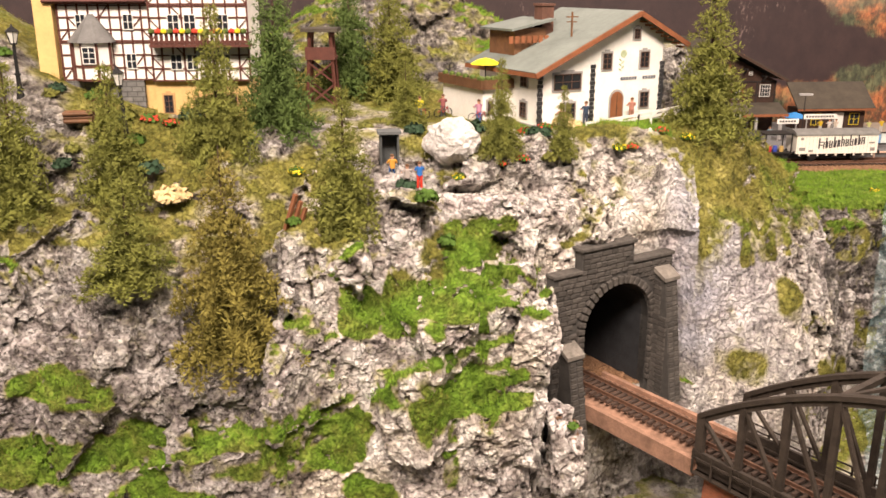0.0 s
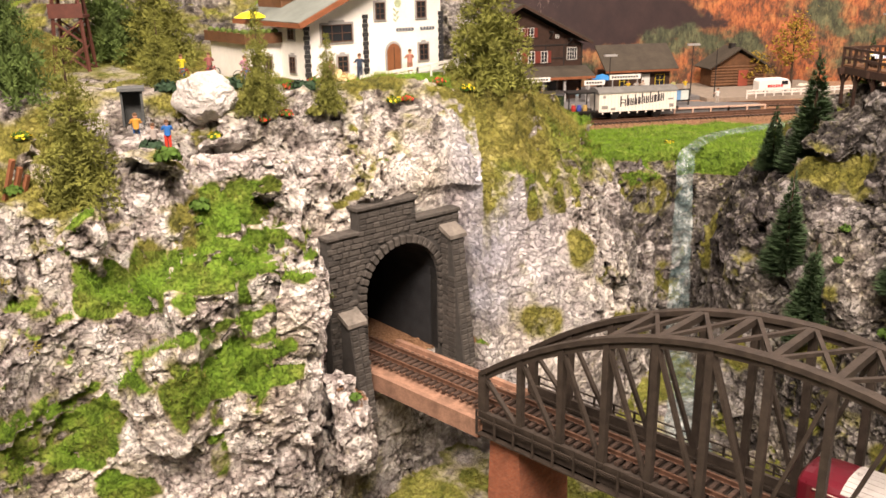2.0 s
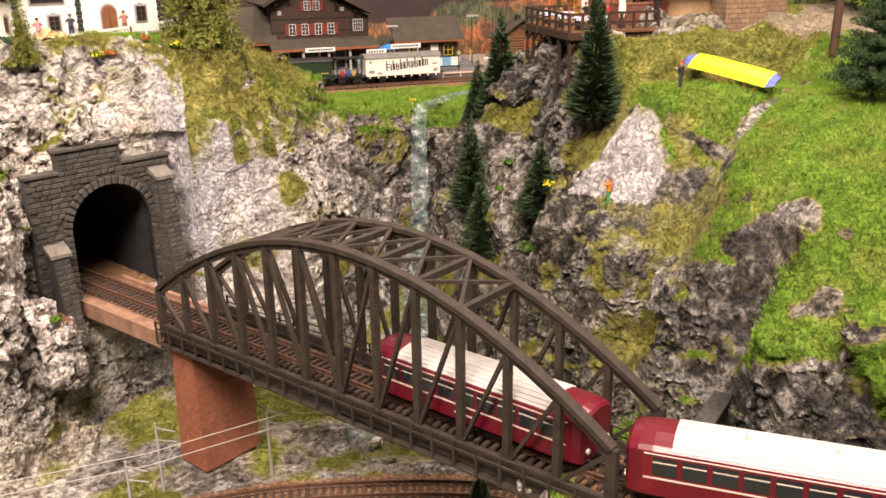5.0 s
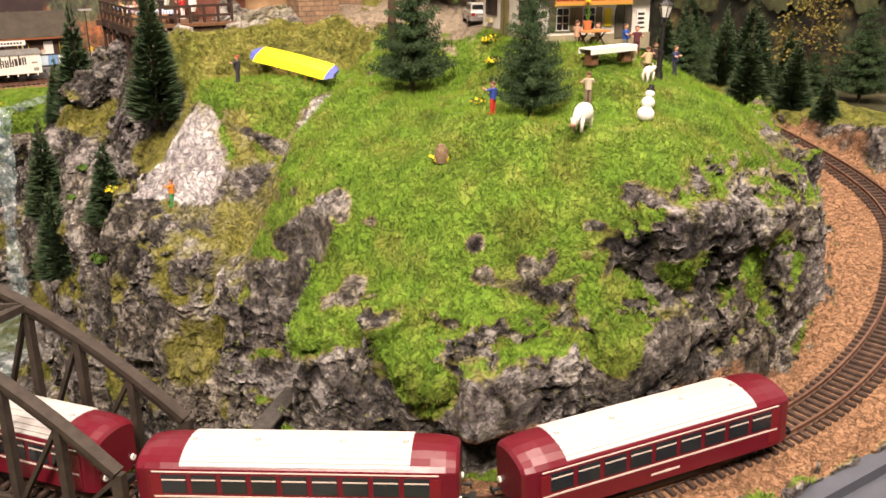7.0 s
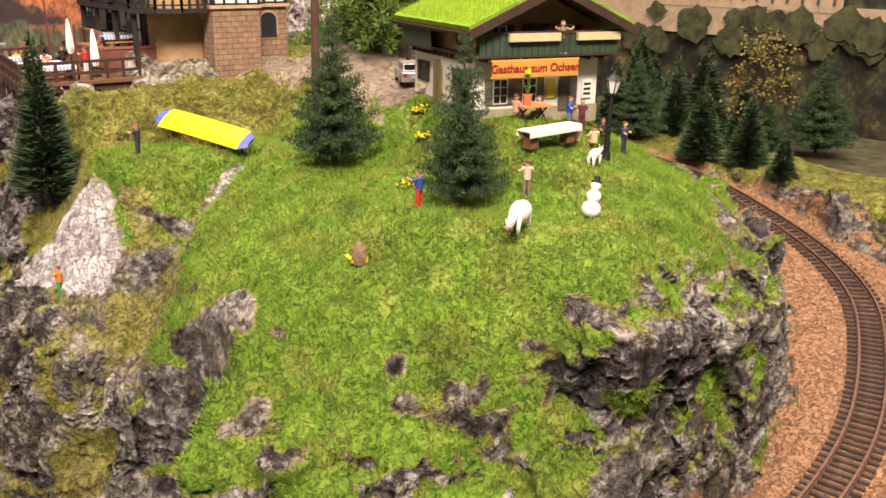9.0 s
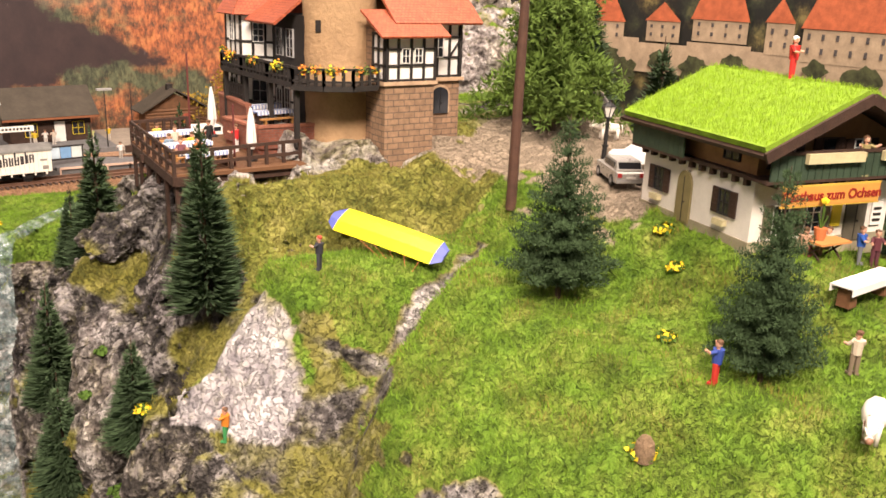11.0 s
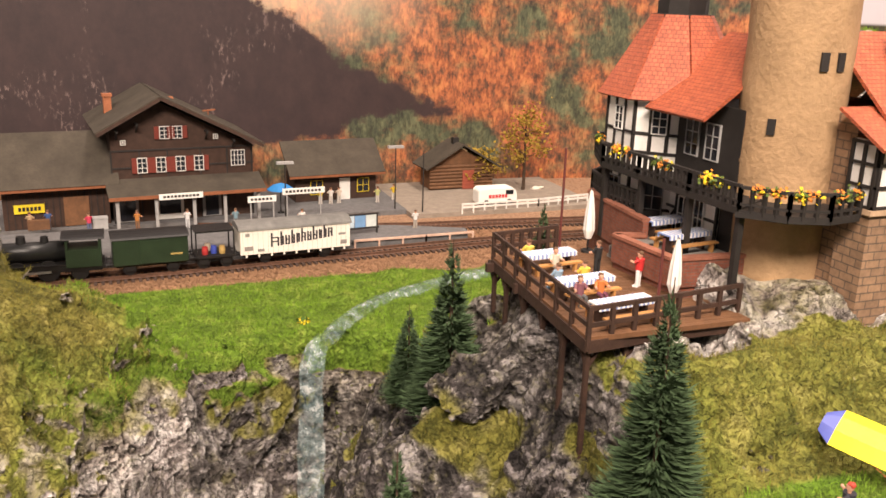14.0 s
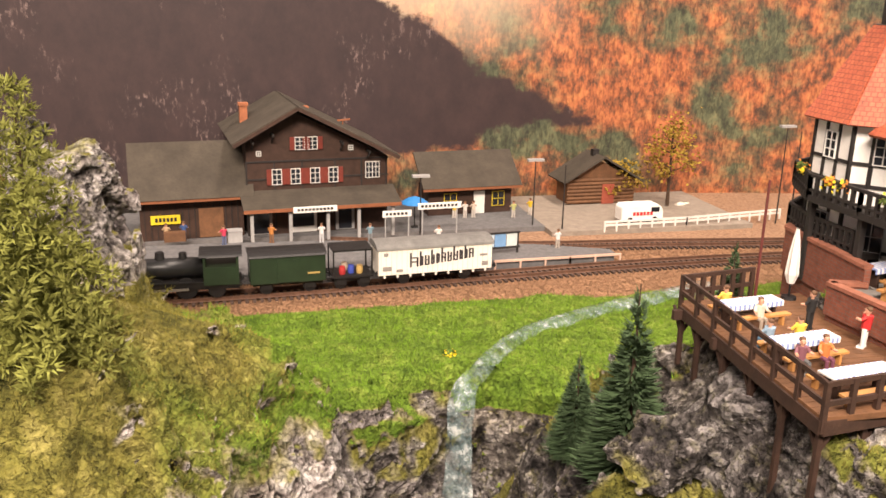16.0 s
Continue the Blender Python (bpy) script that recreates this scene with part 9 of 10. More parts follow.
for a, b_ in (((-14, -20.5, 48.5), (43, -20.5, 74)), ((43, -20.5, 74), (100, -20.5, 48.5))):
    bm = bmesh.new()
    beam(bm, a, b_, 1.6, 5)
    part("barge_board", bm, DWOOD, inn)
bm = bmesh.new()
beam(bm, (43, -19, 70), (43, 0, 70), 3)
part("ridge_beam", bm, DWOOD, inn)


def blades(name, n, place, material, ln, wd, seed=0):
    """Short upright fibres on a surface; place(rnd) gives a spot in metres, or None."""
    rnd = np.random.default_rng(seed)
    V, F = [], []
    for k in range(n):
        p = place(rnd)
        if p is None:
            continue
        a = rnd.uniform(0, 6.283)
        t = rnd.uniform(0, 0.7)
        b_ = rnd.uniform(0, 6.283)
        l = ln * rnd.uniform(0.5, 1.2)
        tip = (p[0] + l * t * math.cos(b_), p[1] + l * t * math.sin(b_), p[2] + l * math.sqrt(1 - t * t * 0.9))
        i = len(V)
        V += [(p[0] - wd * math.cos(a), p[1] - wd * math.sin(a), p[2] - 0.0006), (p[0] + wd * math.cos(a), p[1] + wd * math.sin(a), p[2] - 0.0006), tip]
        F.append((i, i + 1, i + 2))
    me = bpy.data.meshes.new(name)
    me.from_pydata(V, [], F)
    me.materials.append(material)
    return me


def roof_spot(rnd):
    x, y = rnd.uniform(-12, 98), rnd.uniform(-18, 98)
    return (x * MM, y * MM, (77.6 - abs(x - 43) * 0.4375) * MM)


BLADE_V = mat("turf_fibre", (0.28, 0.44, 0.025), 0.8, 0, 0.35, 300, 0, spec=0.2)
o = new("grass", blades("grass", 22000, roof_spot, BLADE_V, 0.0030, 0.00022, 4))
o.parent = inn
o["kind"] = "stuff"

# ---- paraglider and figures on the hill ----
def on_ground(x, y, dz=0.0):
    return ground_z(x, y) + dz


gl = thing("paraglider", pose(0.617, 0.5065, 0.3600, 0, 0, 25.3) @ pose(0, 0, 0, 11, -30, 0), "yellow paraglider wing with blue tips spread over the slope", "paraglider")
gl.scale = (0.80, 0.74, 0.8)
for nm, y0, y1, mt in (("wing", -44, 44, mat("glider_yellow", (0.82, 0.72, 0.01), 0.45, 0, 0.06, 60, 0.05)), ("wing_tip", -52, -44, mat("glider_blue", (0.09, 0.11, 0.38), 0.5, 0, 0.1, 60, 0.05)), ("wing_tip", 44, 52, mat("glider_blue", (0.09, 0.11, 0.38)))):
    bm = bmesh.new()
    secs = []
    n = 9
    for i in range(n):
        y = y0 + (y1 - y0) * i / (n - 1)
        q = abs(y) / 52
        c = 12 * (1 - 0.5 * max(0, q - 0.84) / 0.16)
        z = -1.2 * q * q
        secs.append([(-c, y, z), (-c * 0.3, y, z + 2.2), (c * 0.5, y, z + 1.8), (c, y, z + 0.2), (c * 0.4, y, z - 0.4), (-c * 0.4, y, z - 0.5)])
    loft(bm, secs)
    part(nm, bm, mt, gl)
for y in (-36, -18, 0, 18, 36):
    bm = bmesh.new()
    beam(bm, (-6, y, 0), (-26, -30 + y * 0.1, -6), 0.25)
    part("line", bm, cloth((0.5, 0.12, 0.05)), gl)
figure(0.566, 0.492, on_ground(0.566, 0.492), 220, (0.03, 0.03, 0.04), (0.04, 0.04, 0.05), arm=0.9, hair=(0.4, 0.05, 0.03), label="small painted paraglider pilot figure in dark clothes")
figure(0.645, 0.288, on_ground(0.645, 0.288), 200, (0.03, 0.06, 0.28), (0.45, 0.03, 0.02), arm=1.2, label="small painted figure in blue shirt and red trousers")
figure(0.693, 0.258, on_ground(0.693, 0.258), 150, (0.6, 0.5, 0.38), (0.2, 0.15, 0.10), arm=0.5, label="small painted figure in a cream shirt on the pasture")
INNF = lambda x, y: IN @ Vector((x * MM, y * MM, 0))
for x, y, rz, top, legs, sit in ((20, -16, 100, (0.5, 0.3, 0.2), (0.3, 0.1, 0.08), True), (38, -12, 250, (0.6, 0.5, 0.4), (0.3, 0.2, 0.1), True), (60, -12, 30, (0.03, 0.10, 0.42), (0.15, 0.15, 0.16), False),
                                 (67, -15, 330, (0.12, 0.03, 0.04), (0.1, 0.03, 0.04), False), (74, -28, 0, (0.08, 0.05, 0.04), (0.04, 0.03, 0.03), True), (86, -34, 20, (0.04, 0.05, 0.12), (0.03, 0.03, 0.05), False),
                                 (44, -46, 160, (0.6, 0.45, 0.3), (0.4, 0.3, 0.2), True), (56, -46, 160, (0.65, 0.5, 0.3), (0.4, 0.3, 0.2), True)):
    p = INNF(x, y)
    figure(p.x, p.y, on_ground(p.x, p.y), rz, top, legs, sit=sit, label="small painted figure in the inn yard")
p = INNF(52, -12)
figure(p.x, p.y, 0.384 + 0.0360, 340, (0.30, 0.24, 0.10), (0.22, 0.2, 0.1), arm=1.1, label="small painted figure on the inn balcony")
p = IN @ Vector((0.043, 0.034, 0.0765))
figure(p.x, p.y, p.z, 20, (0.60, 0.03, 0.025), (0.60, 0.03, 0.025), h=22, hair=(0.75, 0.7, 0.68), label="small red figurine on the grass roof")
# table with a white cloth, orange garden table
p = Vector((0.727, 0.278, 0))
tb = thing("trestle_table", pose(p.x, p.y, on_ground(p.x, p.y), 0, 0, 4), "long table with a white cloth in the inn yard", "table")
bm = bmesh.new()
bx(bm, -21, 21, -5, 5, 9.6, 10.4)
bx(bm, -21, 21, -5.4, -4.8, 6.8, 10.2)
bx(bm, -21, 21, 4.8, 5.4, 6.8, 10.2)
part("tablecloth", bm, CANV, tb)
for x in (-15, 15):
    bm = bmesh.new()
    bx(bm, x - 3, x + 3, -3, 3, 0, 9.6)
    part("trestle", bm, MWOOD, tb)
p = INNF(30, -18)
tb = thing("garden_table", pose(p.x, p.y, on_ground(p.x, p.y), 0, 0, -8), "small orange garden table with a potted plant", "table")
bm = bmesh.new()
bx(bm, -10, 10, -7, 7, 8.6, 9.6)
part("tabletop", bm, mat("orange_wood", (0.60, 0.25, 0.08), 0.5, 0, 0.12, 60, 0.1), tb)
for x in (-7, 7):
    bm = bmesh.new()
    beam(bm, (x, -5, 0), (x, 5, 8.6), 0.8)
    beam(bm, (x, 5, 0), (x, -5, 8.6), 0.8)
    part("leg", bm, DWOOD, tb)
q = tb.matrix_world @ Vector((-0.004, 0.0, 0.0096))
pot = thing("potted_plant", pose(q.x, q.y, q.z), "orange pot with tall yellow flower", "potted plant")
bm = bmesh.new()
tube(bm, (0, 0, 0), (0, 0, 6), 2.2, 3.2, 12)
part("pot", bm, mat("terracotta", (0.55, 0.17, 0.06), 0.7, 0, 0.15, 80, 0.1), pot)
for k, (dx, dy, h) in enumerate(((0, 0, 19), (2.5, 1, 15), (-2, 1, 13), (1, -2, 12))):
    bm = bmesh.new()
    beam(bm, (0, 0, 5), (dx, dy, h), 0.6)
    part("stem", bm, LEAF_G, pot)
bm = bmesh.new()
ball(bm, (0, 0, 19), 2.3, 1, 1, 0.8, 1)
part("flower_head", bm, BL_Y, pot)


def beast(name, x, y, rz, L, h, c1, label, horns=False, head=0.78, stout=0.30):
    """A small moulded farm animal: one plain mesh."""
    bm = bmesh.new()
    ball(bm, (0, 0, h * 0.66), h * stout, L / h * 0.38 / stout, 0.85, 1.0, 2)
    for sx in (-1, 1):
        for sy in (-1, 1):
            tube(bm, (sx * L * 0.28, sy * h * 0.13, 0), (sx * L * 0.26, sy * h * 0.14, h * 0.6), h * 0.06, h * 0.09, 7)
    tube(bm, (L * 0.34, 0, h * 0.72), (L * 0.56, 0, h * (head + 0.02)), h * 0.17, h * 0.12, 8)
    ball(bm, (L * 0.62, 0, h * head), h * 0.13, 1.4, 0.9, 0.9, 1)
    tube(bm, (-L * 0.44, 0, h * 0.8), (-L * 0.50, 0, h * 0.3), h * 0.03, h * 0.02, 5)
    if horns:
        for s in (-1, 1):
            tube(bm, (L * 0.6, s * h * 0.06, h * (head + 0.10)), (L * 0.55, s * h * 0.14, h * (head + 0.27)), h * 0.03, h * 0.01, 5)
    return solo(name, bm, c1, label, "animal figurine", pose(x, y, on_ground(x, y), 0, 0, rz), smooth=True, group="animal figurines")


COW = bpy.data.materials.new("piebald_hide")
nt_, b_s = nodes_of(COW)
n_ = add_noise(nt_, 110, 2)
r_ = ramp(nt_, n_.outputs["Fac"], [(0.56, (0.74, 0.68, 0.60)), (0.60, (0.24, 0.12, 0.07))])
link(nt_, r_.outputs[0], b_s.inputs["Base Color"])
b_s.inputs["Roughness"].default_value = 0.6
PALEF = mat("pale_fleece", (0.74, 0.68, 0.58), 0.8, 0, 0.12, 120, 0.2)
beast("cow_figurine", 0.665, 0.231, 205, 23, 15, COW, "white and brown piebald cow figurine grazing", True, 0.35, 0.40)
beast("goat_figurine", 0.747, 0.262, 20, 15, 11, PALEF, "small white goat figurine in the inn yard", True)
beast("cow_figurine", 0.865, 0.585, 160, 24, 16, COW, "black and white cow figurine by the road", True)
beast("sheep_figurine", 0.33, 0.52, 20, 15, 11, PALEF, "small white sheep figurine in the valley")
beast("goat_figurine", 0.84, 1.30, 0, 16, 12, PALEF, "small white goat figurine behind the fence")
snow = thing("snow_figure", pose(0.708, 0.226, on_ground(0.708, 0.226), 0, 20, 20), "white stacked-ball snow figure leaning on the grass", "ornament")
for z, r in ((4.2, 5.2), (11.0, 4.0), (16.2, 2.8)):
    bm = bmesh.new()
    ball(bm, (0, 0, z), r, 1, 1, 0.92, 2)
    part("snow_ball", bm, CANV, snow, smooth=True)
bm = bmesh.new()
tube(bm, (0, 0, 18.2), (0, 0, 18.9), 2.6, 2.6, 12)
tube(bm, (0, 0, 18.9), (0, 0, 21.4), 1.7, 1.6, 12)
part("hat", bm, BLACK, snow)
# small rounded brown stone, modelled as a tapered heap
bm = bmesh.new()
loft(bm, [[(r * math.cos(a), r * math.sin(a), z) for a in np.linspace(0, 6.283, 16, endpoint=False)] for z, r in ((-1, 3.8), (3, 4.2), (7, 3.6), (9.5, 2.0), (10.3, 0.4))])
solo("haystack", bm, mat("pasture_stone", (0.33, 0.22, 0.13), 0.95, 0, 0.4, 300, 0.9, 0.002), "small brown rounded stone on the pasture", "haystack", pose(0.608, 0.288, on_ground(0.608, 0.288)))
lamp_post(0.768, 0.273, on_ground(0.768, 0.273), 50, 3)
lamp_post(0.795, 0.517, on_ground(0.795, 0.517), 46, 2)
lamp_post(-0.232, 0.642, on_ground(-0.232, 0.642), 55, -3)
lamp_post(-0.310, 0.650, on_ground(-0.310, 0.650), 52, 0)
# mast beside the road
bm = bmesh.new()
tube(bm, (0, 0, -4), (4, 1, 190), 3.4, 2.4, 10)
solo("wooden_mast", bm, mat("mast_wood", (0.085, 0.040, 0.026), 0.8, 0, 0.3, 120, 0.4), "tall brown wooden mast beside the road", "mast", pose(0.700, 0.497, 0.372))


def car(x, y, rz, paint, label):
    root = thing("parked_car", pose(x, y, on_ground(x, y, 0.0008), 0, 0, rz), label, "car", "parked cars")
    bm = bmesh.new()
    loft(bm, [[(xx, -w, 3), (xx, w, 3), (xx, w, zt), (xx, -w, zt)] for xx, w, zt in ((-23, 8.4, 9), (-21, 9.4, 10.5), (0, 9.6, 10.8), (20, 9.3, 10), (23.5, 8.2, 8))])
    part("body", bm, paint, root, bevel=0.5)
    bm = bmesh.new()
    loft(bm, [[(xx, -w, z0), (xx, w, z0), (xx, w * 0.86, z1), (xx, -w * 0.86, z1)] for xx, w, z0, z1 in ((-21, 8.8, 10.4, 11), (-17, 8.8, 10.6, 16), (4, 8.8, 10.8, 16.2), (12, 8.8, 10.6, 11))])
    part("cabin", bm, paint, root)
    for s in (-1, 1):
        for xa, xb in ((-15, -6), (-5, 4)):
            bm = bmesh.new()
            bx(bm, xa, xb, min(s * 7.9, s * 8.7), max(s * 7.9, s * 8.7), 11.4, 15)
            part("side_window", bm, GLASS, root)
        for xx in (-14, 14):
            bm = bmesh.new()
            tube(bm, (xx, s * 7.6, 3.6), (xx, s * 9.8, 3.6), 3.6, 3.6, 14)
            wl = part("wheel", bm, BLACK, root)
            bm = bmesh.new()
            tube(bm, (xx, s * 9.7, 3.6), (xx, s * 10, 3.6), 2, 2, 10)
            part("rim", bm, GREYF, wl)
        bm = bmesh.new()
        bx(bm, -23.6, -22.6, min(s * 5.6, s * 8.2), max(s * 5.6, s * 8.2), 7, 9.4)
        part("tail_light", bm, cloth((0.4, 0.02, 0.02)), root)
    bm = bmesh.new()
    prism(bm, [(-20.6, 11.4), (-18.2, 15.4), (-17.8, 15.4), (-20.2, 11.4)], -7, 7)
    part("rear_window", bm, GLASS, root)
    bm = bmesh.new()
    bx(bm, -23.8, -23.0, -9, 9, 3.6, 6)
    part("bumper", bm, GREYF, root)
    bm = bmesh.new()
    bx(bm, -24.2, -23.6, -3, 3, 6.2, 7.6)
    part("number_plate", bm, FRAMEW, root)
    return root


car(0.768, 0.474, 63, mat("silver_paint", (0.42, 0.40, 0.37), 0.3, 0.3, 0.08, 50, 0.02), "silver estate car parked beside the inn")
car(0.812, 0.495, 150, mat("white_paint", (0.75, 0.74, 0.72), 0.3, 0, 0.05, 50, 0.02), "white car parked beside the inn")
# white van at the station
van = thing("delivery_van", pose(0.752, 1.232, 0.2885, 0, 0, 2), "small white delivery van with red lettering", "van")
bm = bmesh.new()
loft(bm, [[(xx, -w, 3), (xx, w, 3), (xx, w, zt), (xx, -w, zt)] for xx, w, zt in ((-25, 8.6, 18), (-22, 9.6, 21), (18, 9.6, 21), (24, 9, 17), (26, 8.6, 11))])
part("body", bm, WHITE, van, bevel=0.8)
bm = bmesh.new()
for k in range(6):
    bx(bm, -12 + k * 4.2, -9 + k * 4.2, -10.2, -9.4, 9, 13)
part("lettering", bm, cloth((0.5, 0.03, 0.03)), van)
for xx in (-15, 15):
    bm = bmesh.new()
    tube(bm, (xx, -10, 3.6), (xx, 10, 3.6), 3.6, 3.6, 14)
    part("wheel", bm, BLACK, van)
bm = bmesh.new()
bx(bm, 10, 20, -10, -9.4, 12.5, 18)
part("side_window", bm, GLASS, van)
rail_fence("white_fence", [(0.70, 1.205, 0.288), (0.80, 1.21, 0.288), (0.93, 1.23, 0.288)], 9, WFENCE, "white wooden rail fence at the station yard")
rail_fence("platform_fence", [(0.545, 1.098, 0.286), (0.62, 1.100, 0.286), (0.672, 1.102, 0.286)], 7, mat("peach_rail", (0.62, 0.42, 0.32), 0.7, 0, 0.15, 90, 0.1), "low pale rail along the platform edge", 1, 20)

# ---- station furniture ----
PZ = 0.293
for x, y, rz, top, legs in ((0.246, 1.205, 180, (0.5, 0.35, 0.2), (0.2, 0.15, 0.1)), (0.262, 1.21, 180, (0.05, 0.1, 0.25), (0.08, 0.08, 0.1)), (0.300, 1.190, 200, (0.55, 0.05, 0.10), (0.1, 0.12, 0.2)), (0.345, 1.190, 160, (0.5, 0.2, 0.05), (0.2, 0.1, 0.05)),
                            (0.393, 1.185, 180, (0.75, 0.72, 0.7), (0.5, 0.5, 0.5)), (0.44, 1.178, 180, (0.2, 0.3, 0.35), (0.2, 0.2, 0.2)), (0.505, 1.160, 180, (0.75, 0.73, 0.68), (0.7, 0.68, 0.65)), (0.618, 1.130, 180, (0.75, 0.73, 0.7), (0.4, 0.35, 0.3))):
    figure(x, y, PZ, rz, top, legs, label="small painted traveller figure on the platform")
for x, y, top in ((0.550, 1.278, (0.65, 0.45, 0.03)), (0.562, 1.276, (0.7, 0.65, 0.6)), (0.572, 1.277, (0.6, 0.5, 0.4)), (0.617, 1.27, (0.5, 0.5, 0.2)), (0.640, 1.28, (0.65, 0.45, 0.03))):
    figure(x, y, 0.288, 180, top, (0.5, 0.45, 0.4), label="small painted traveller figure outside the shed")


def station_lamp(x, y, z, h, flat=True):
    root = thing("platform_lamp", pose(x, y, z), "dark steel platform lamp with a flat head", "platform lamp", "platform lamps")
    bm = bmesh.new()
    tube(bm, (0, 0, 0), (0, 0, h), 0.9, 0.6, 8)
    part("pole", bm, TIMBER, root)
    if flat:
        bm = bmesh.new()
        bx(bm, -9, 9, -3, 3, h - 1, h + 1.4)
        part("head", bm, GREYF, root)
    return root


station_lamp(0.498, 1.215, 0.288, 62)
station_lamp(0.628, 1.235, 0.288, 72)
station_lamp(0.655, 1.215, 0.288, 70, False)
station_lamp(0.200, 1.20, 0.288, 70)
station_lamp(0.873, 1.13, 0.284, 120, False)
station_lamp(0.905, 1.20, 0.288, 110)
bd = thing("poster_board", pose(0.556, 1.120, PZ, 0, 0, 6), "black framed board with blue and white posters", "notice board")
bm = bmesh.new()
for x in (-18, 18):
    bx(bm, x - 0.8, x + 0.8, -0.8, 0.8, 0, 20)
bx(bm, -20, 20, -1, 1, 5, 7)
bx(bm, -20, 20, -1, 1, 19.5, 21)
part("frame", bm, TIMBER, bd)
for k, c in enumerate(((0.45, 0.55, 0.62), (0.16, 0.30, 0.50), (0.55, 0.60, 0.58))):
    bm = bmesh.new()
    bx(bm, -18 + k * 12.2, -6.6 + k * 12.2, -0.6, 0.6, 7, 19.5)
    part("poster", bm, cloth(c), bd)
for x, y, w, z in ((0.470, 1.196, 30, 24), (0.515, 1.200, 46, 30)):
    sgb = thing("station_sign", pose(x, y, PZ - 0.004, 0, 0, 4), "white station name sign on posts", "sign", "station signs")
    bm = bmesh.new()
    bx(bm, -w / 2, w / 2, -0.6, 0.6, z, z + 6.5)
    part("board", bm, FRAMEW, sgb)
    for xx in (-w * 0.4, w * 0.4):
        bm = bmesh.new()
        bx(bm, xx - 0.6, xx + 0.6, -0.5, 0.5, 0, z)
        part("post", bm, GREYF, sgb)
    bm = bmesh.new()
    for k in range(int(w / 4) - 1):
        bx(bm, -w / 2 + 3 + k * 4, -w / 2 + 5.6 + k * 4, -0.9, -0.5, z + 2, z + 4.6)
    part("lettering", bm, TIMBER, sgb)
parasol("parasol", 0.498, 1.245, 0.288, 34, 15, mat("blue_canvas", (0.03, 0.20, 0.50), 0.6, 0, 0.08, 60, 0.05), "blue open parasol at the station")
bm = bmesh.new()
bx(bm, -7, 7, -5, 5, 0, 11)
bx(bm, -7.5, 7.5, -5.5, 5.5, 11, 12)
solo("luggage_crate", bm, GREYF, "grey luggage crate on the platform", "crate", pose(0.310, 1.200, PZ, 0, 0, 5))
bm = bmesh.new()
bx(bm, -10, 10, -4, 4, 3, 8)
bx(bm, -10, 10, -4, 4, 8, 12)
solo("luggage_cart", bm, MWOOD, "brown luggage stacked on a hand cart", "cart", pose(0.254, 1.200, PZ, 0, 0, 5))


# ---- broadleaf trees ----
def leaf_tree(x, y, z, h, r, leaf, label, seed=0, n=900):
    rnd = random.Random(seed)
    root = thing("leaf_tree", pose(x, y, z, 0, 0, rnd.uniform(0, 360)), label, "tree")
    bm = bmesh.new()
    tube(bm, (0, 0, -3), (1, 0, h * 0.45), 2.6, 1.7, 8)
    tube(bm, (1, 0, h * 0.45), (0, 1, h * 0.9), 1.7, 0.4, 8)
    tips = []
    for k in range(11):
        a = k * 2.4
        zz = h * (0.28 + 0.055 * k)
        L_ = r * rnd.uniform(0.6, 0.95) * (1.1 - 0.5 * k / 11)
        tip = (L_ * math.cos(a), L_ * math.sin(a), zz + h * 0.10)
        tube(bm, (0.6, 0.2, zz), tip, 0.9, 0.25, 5)
        tips.append(Vector(tip))
    part("trunk", bm, BARK, root)
    tips.append(Vector((0, 0, h * 0.93)))
    V, F = [], []
    for k in range(n):
        c = rnd.choice(tips) + Vector((rnd.gauss(0, r * 0.22), rnd.gauss(0, r * 0.22), rnd.gauss(0, h * 0.06)))
        a = Vector((rnd.uniform(-1, 1), rnd.uniform(-1, 1), rnd.uniform(-1, 1))).normalized() * 2.2
        b_ = a.cross(Vector((rnd.uniform(-1, 1), rnd.uniform(-1, 1), 1))).normalized() * 1.7
        i = len(V)
        V += [(c + a) * MM, (c + b_) * MM, (c - a) * MM, (c - b_) * MM]
        F.append((i, i + 1, i + 2, i + 3))
    me = bpy.data.meshes.new("crown")
    me.from_pydata(V, [], F)
    me.materials.append(leaf)
    o = new("crown", me)
    o.parent = root
    return root


leaf_tree(0.822, 1.30, 0.287, 105, 30, LEAF_Y, "yellow autumn leaf tree behind the station", 3)
leaf_tree(0.775, 1.335, 0.287, 50, 26, LEAF_Y, "low yellow autumn bush tree behind the station", 5, 500)
fir("fresh", 0.832, 0.617, on_ground(0.832, 0.617), 0.20, 1.0)
leaf_tree(1.22, 0.47, 0.284, 120, 36, mat("olive_leaves", (0.16, 0.13, 0.03), 0.8, 0, 0.4, 120, 0, spec=0.2), "olive leaf tree in the wood beside the curve", 9)
fir("dark", 0.93, 0.70, 0.40, 0.14, 1.1, 1)
fir("dark", 1.0, 0.66, 0.30, 0.17, 1.1, 2)
fir("dark", 0.955, 0.80, 0.40, 0.12, 1.1, 0)

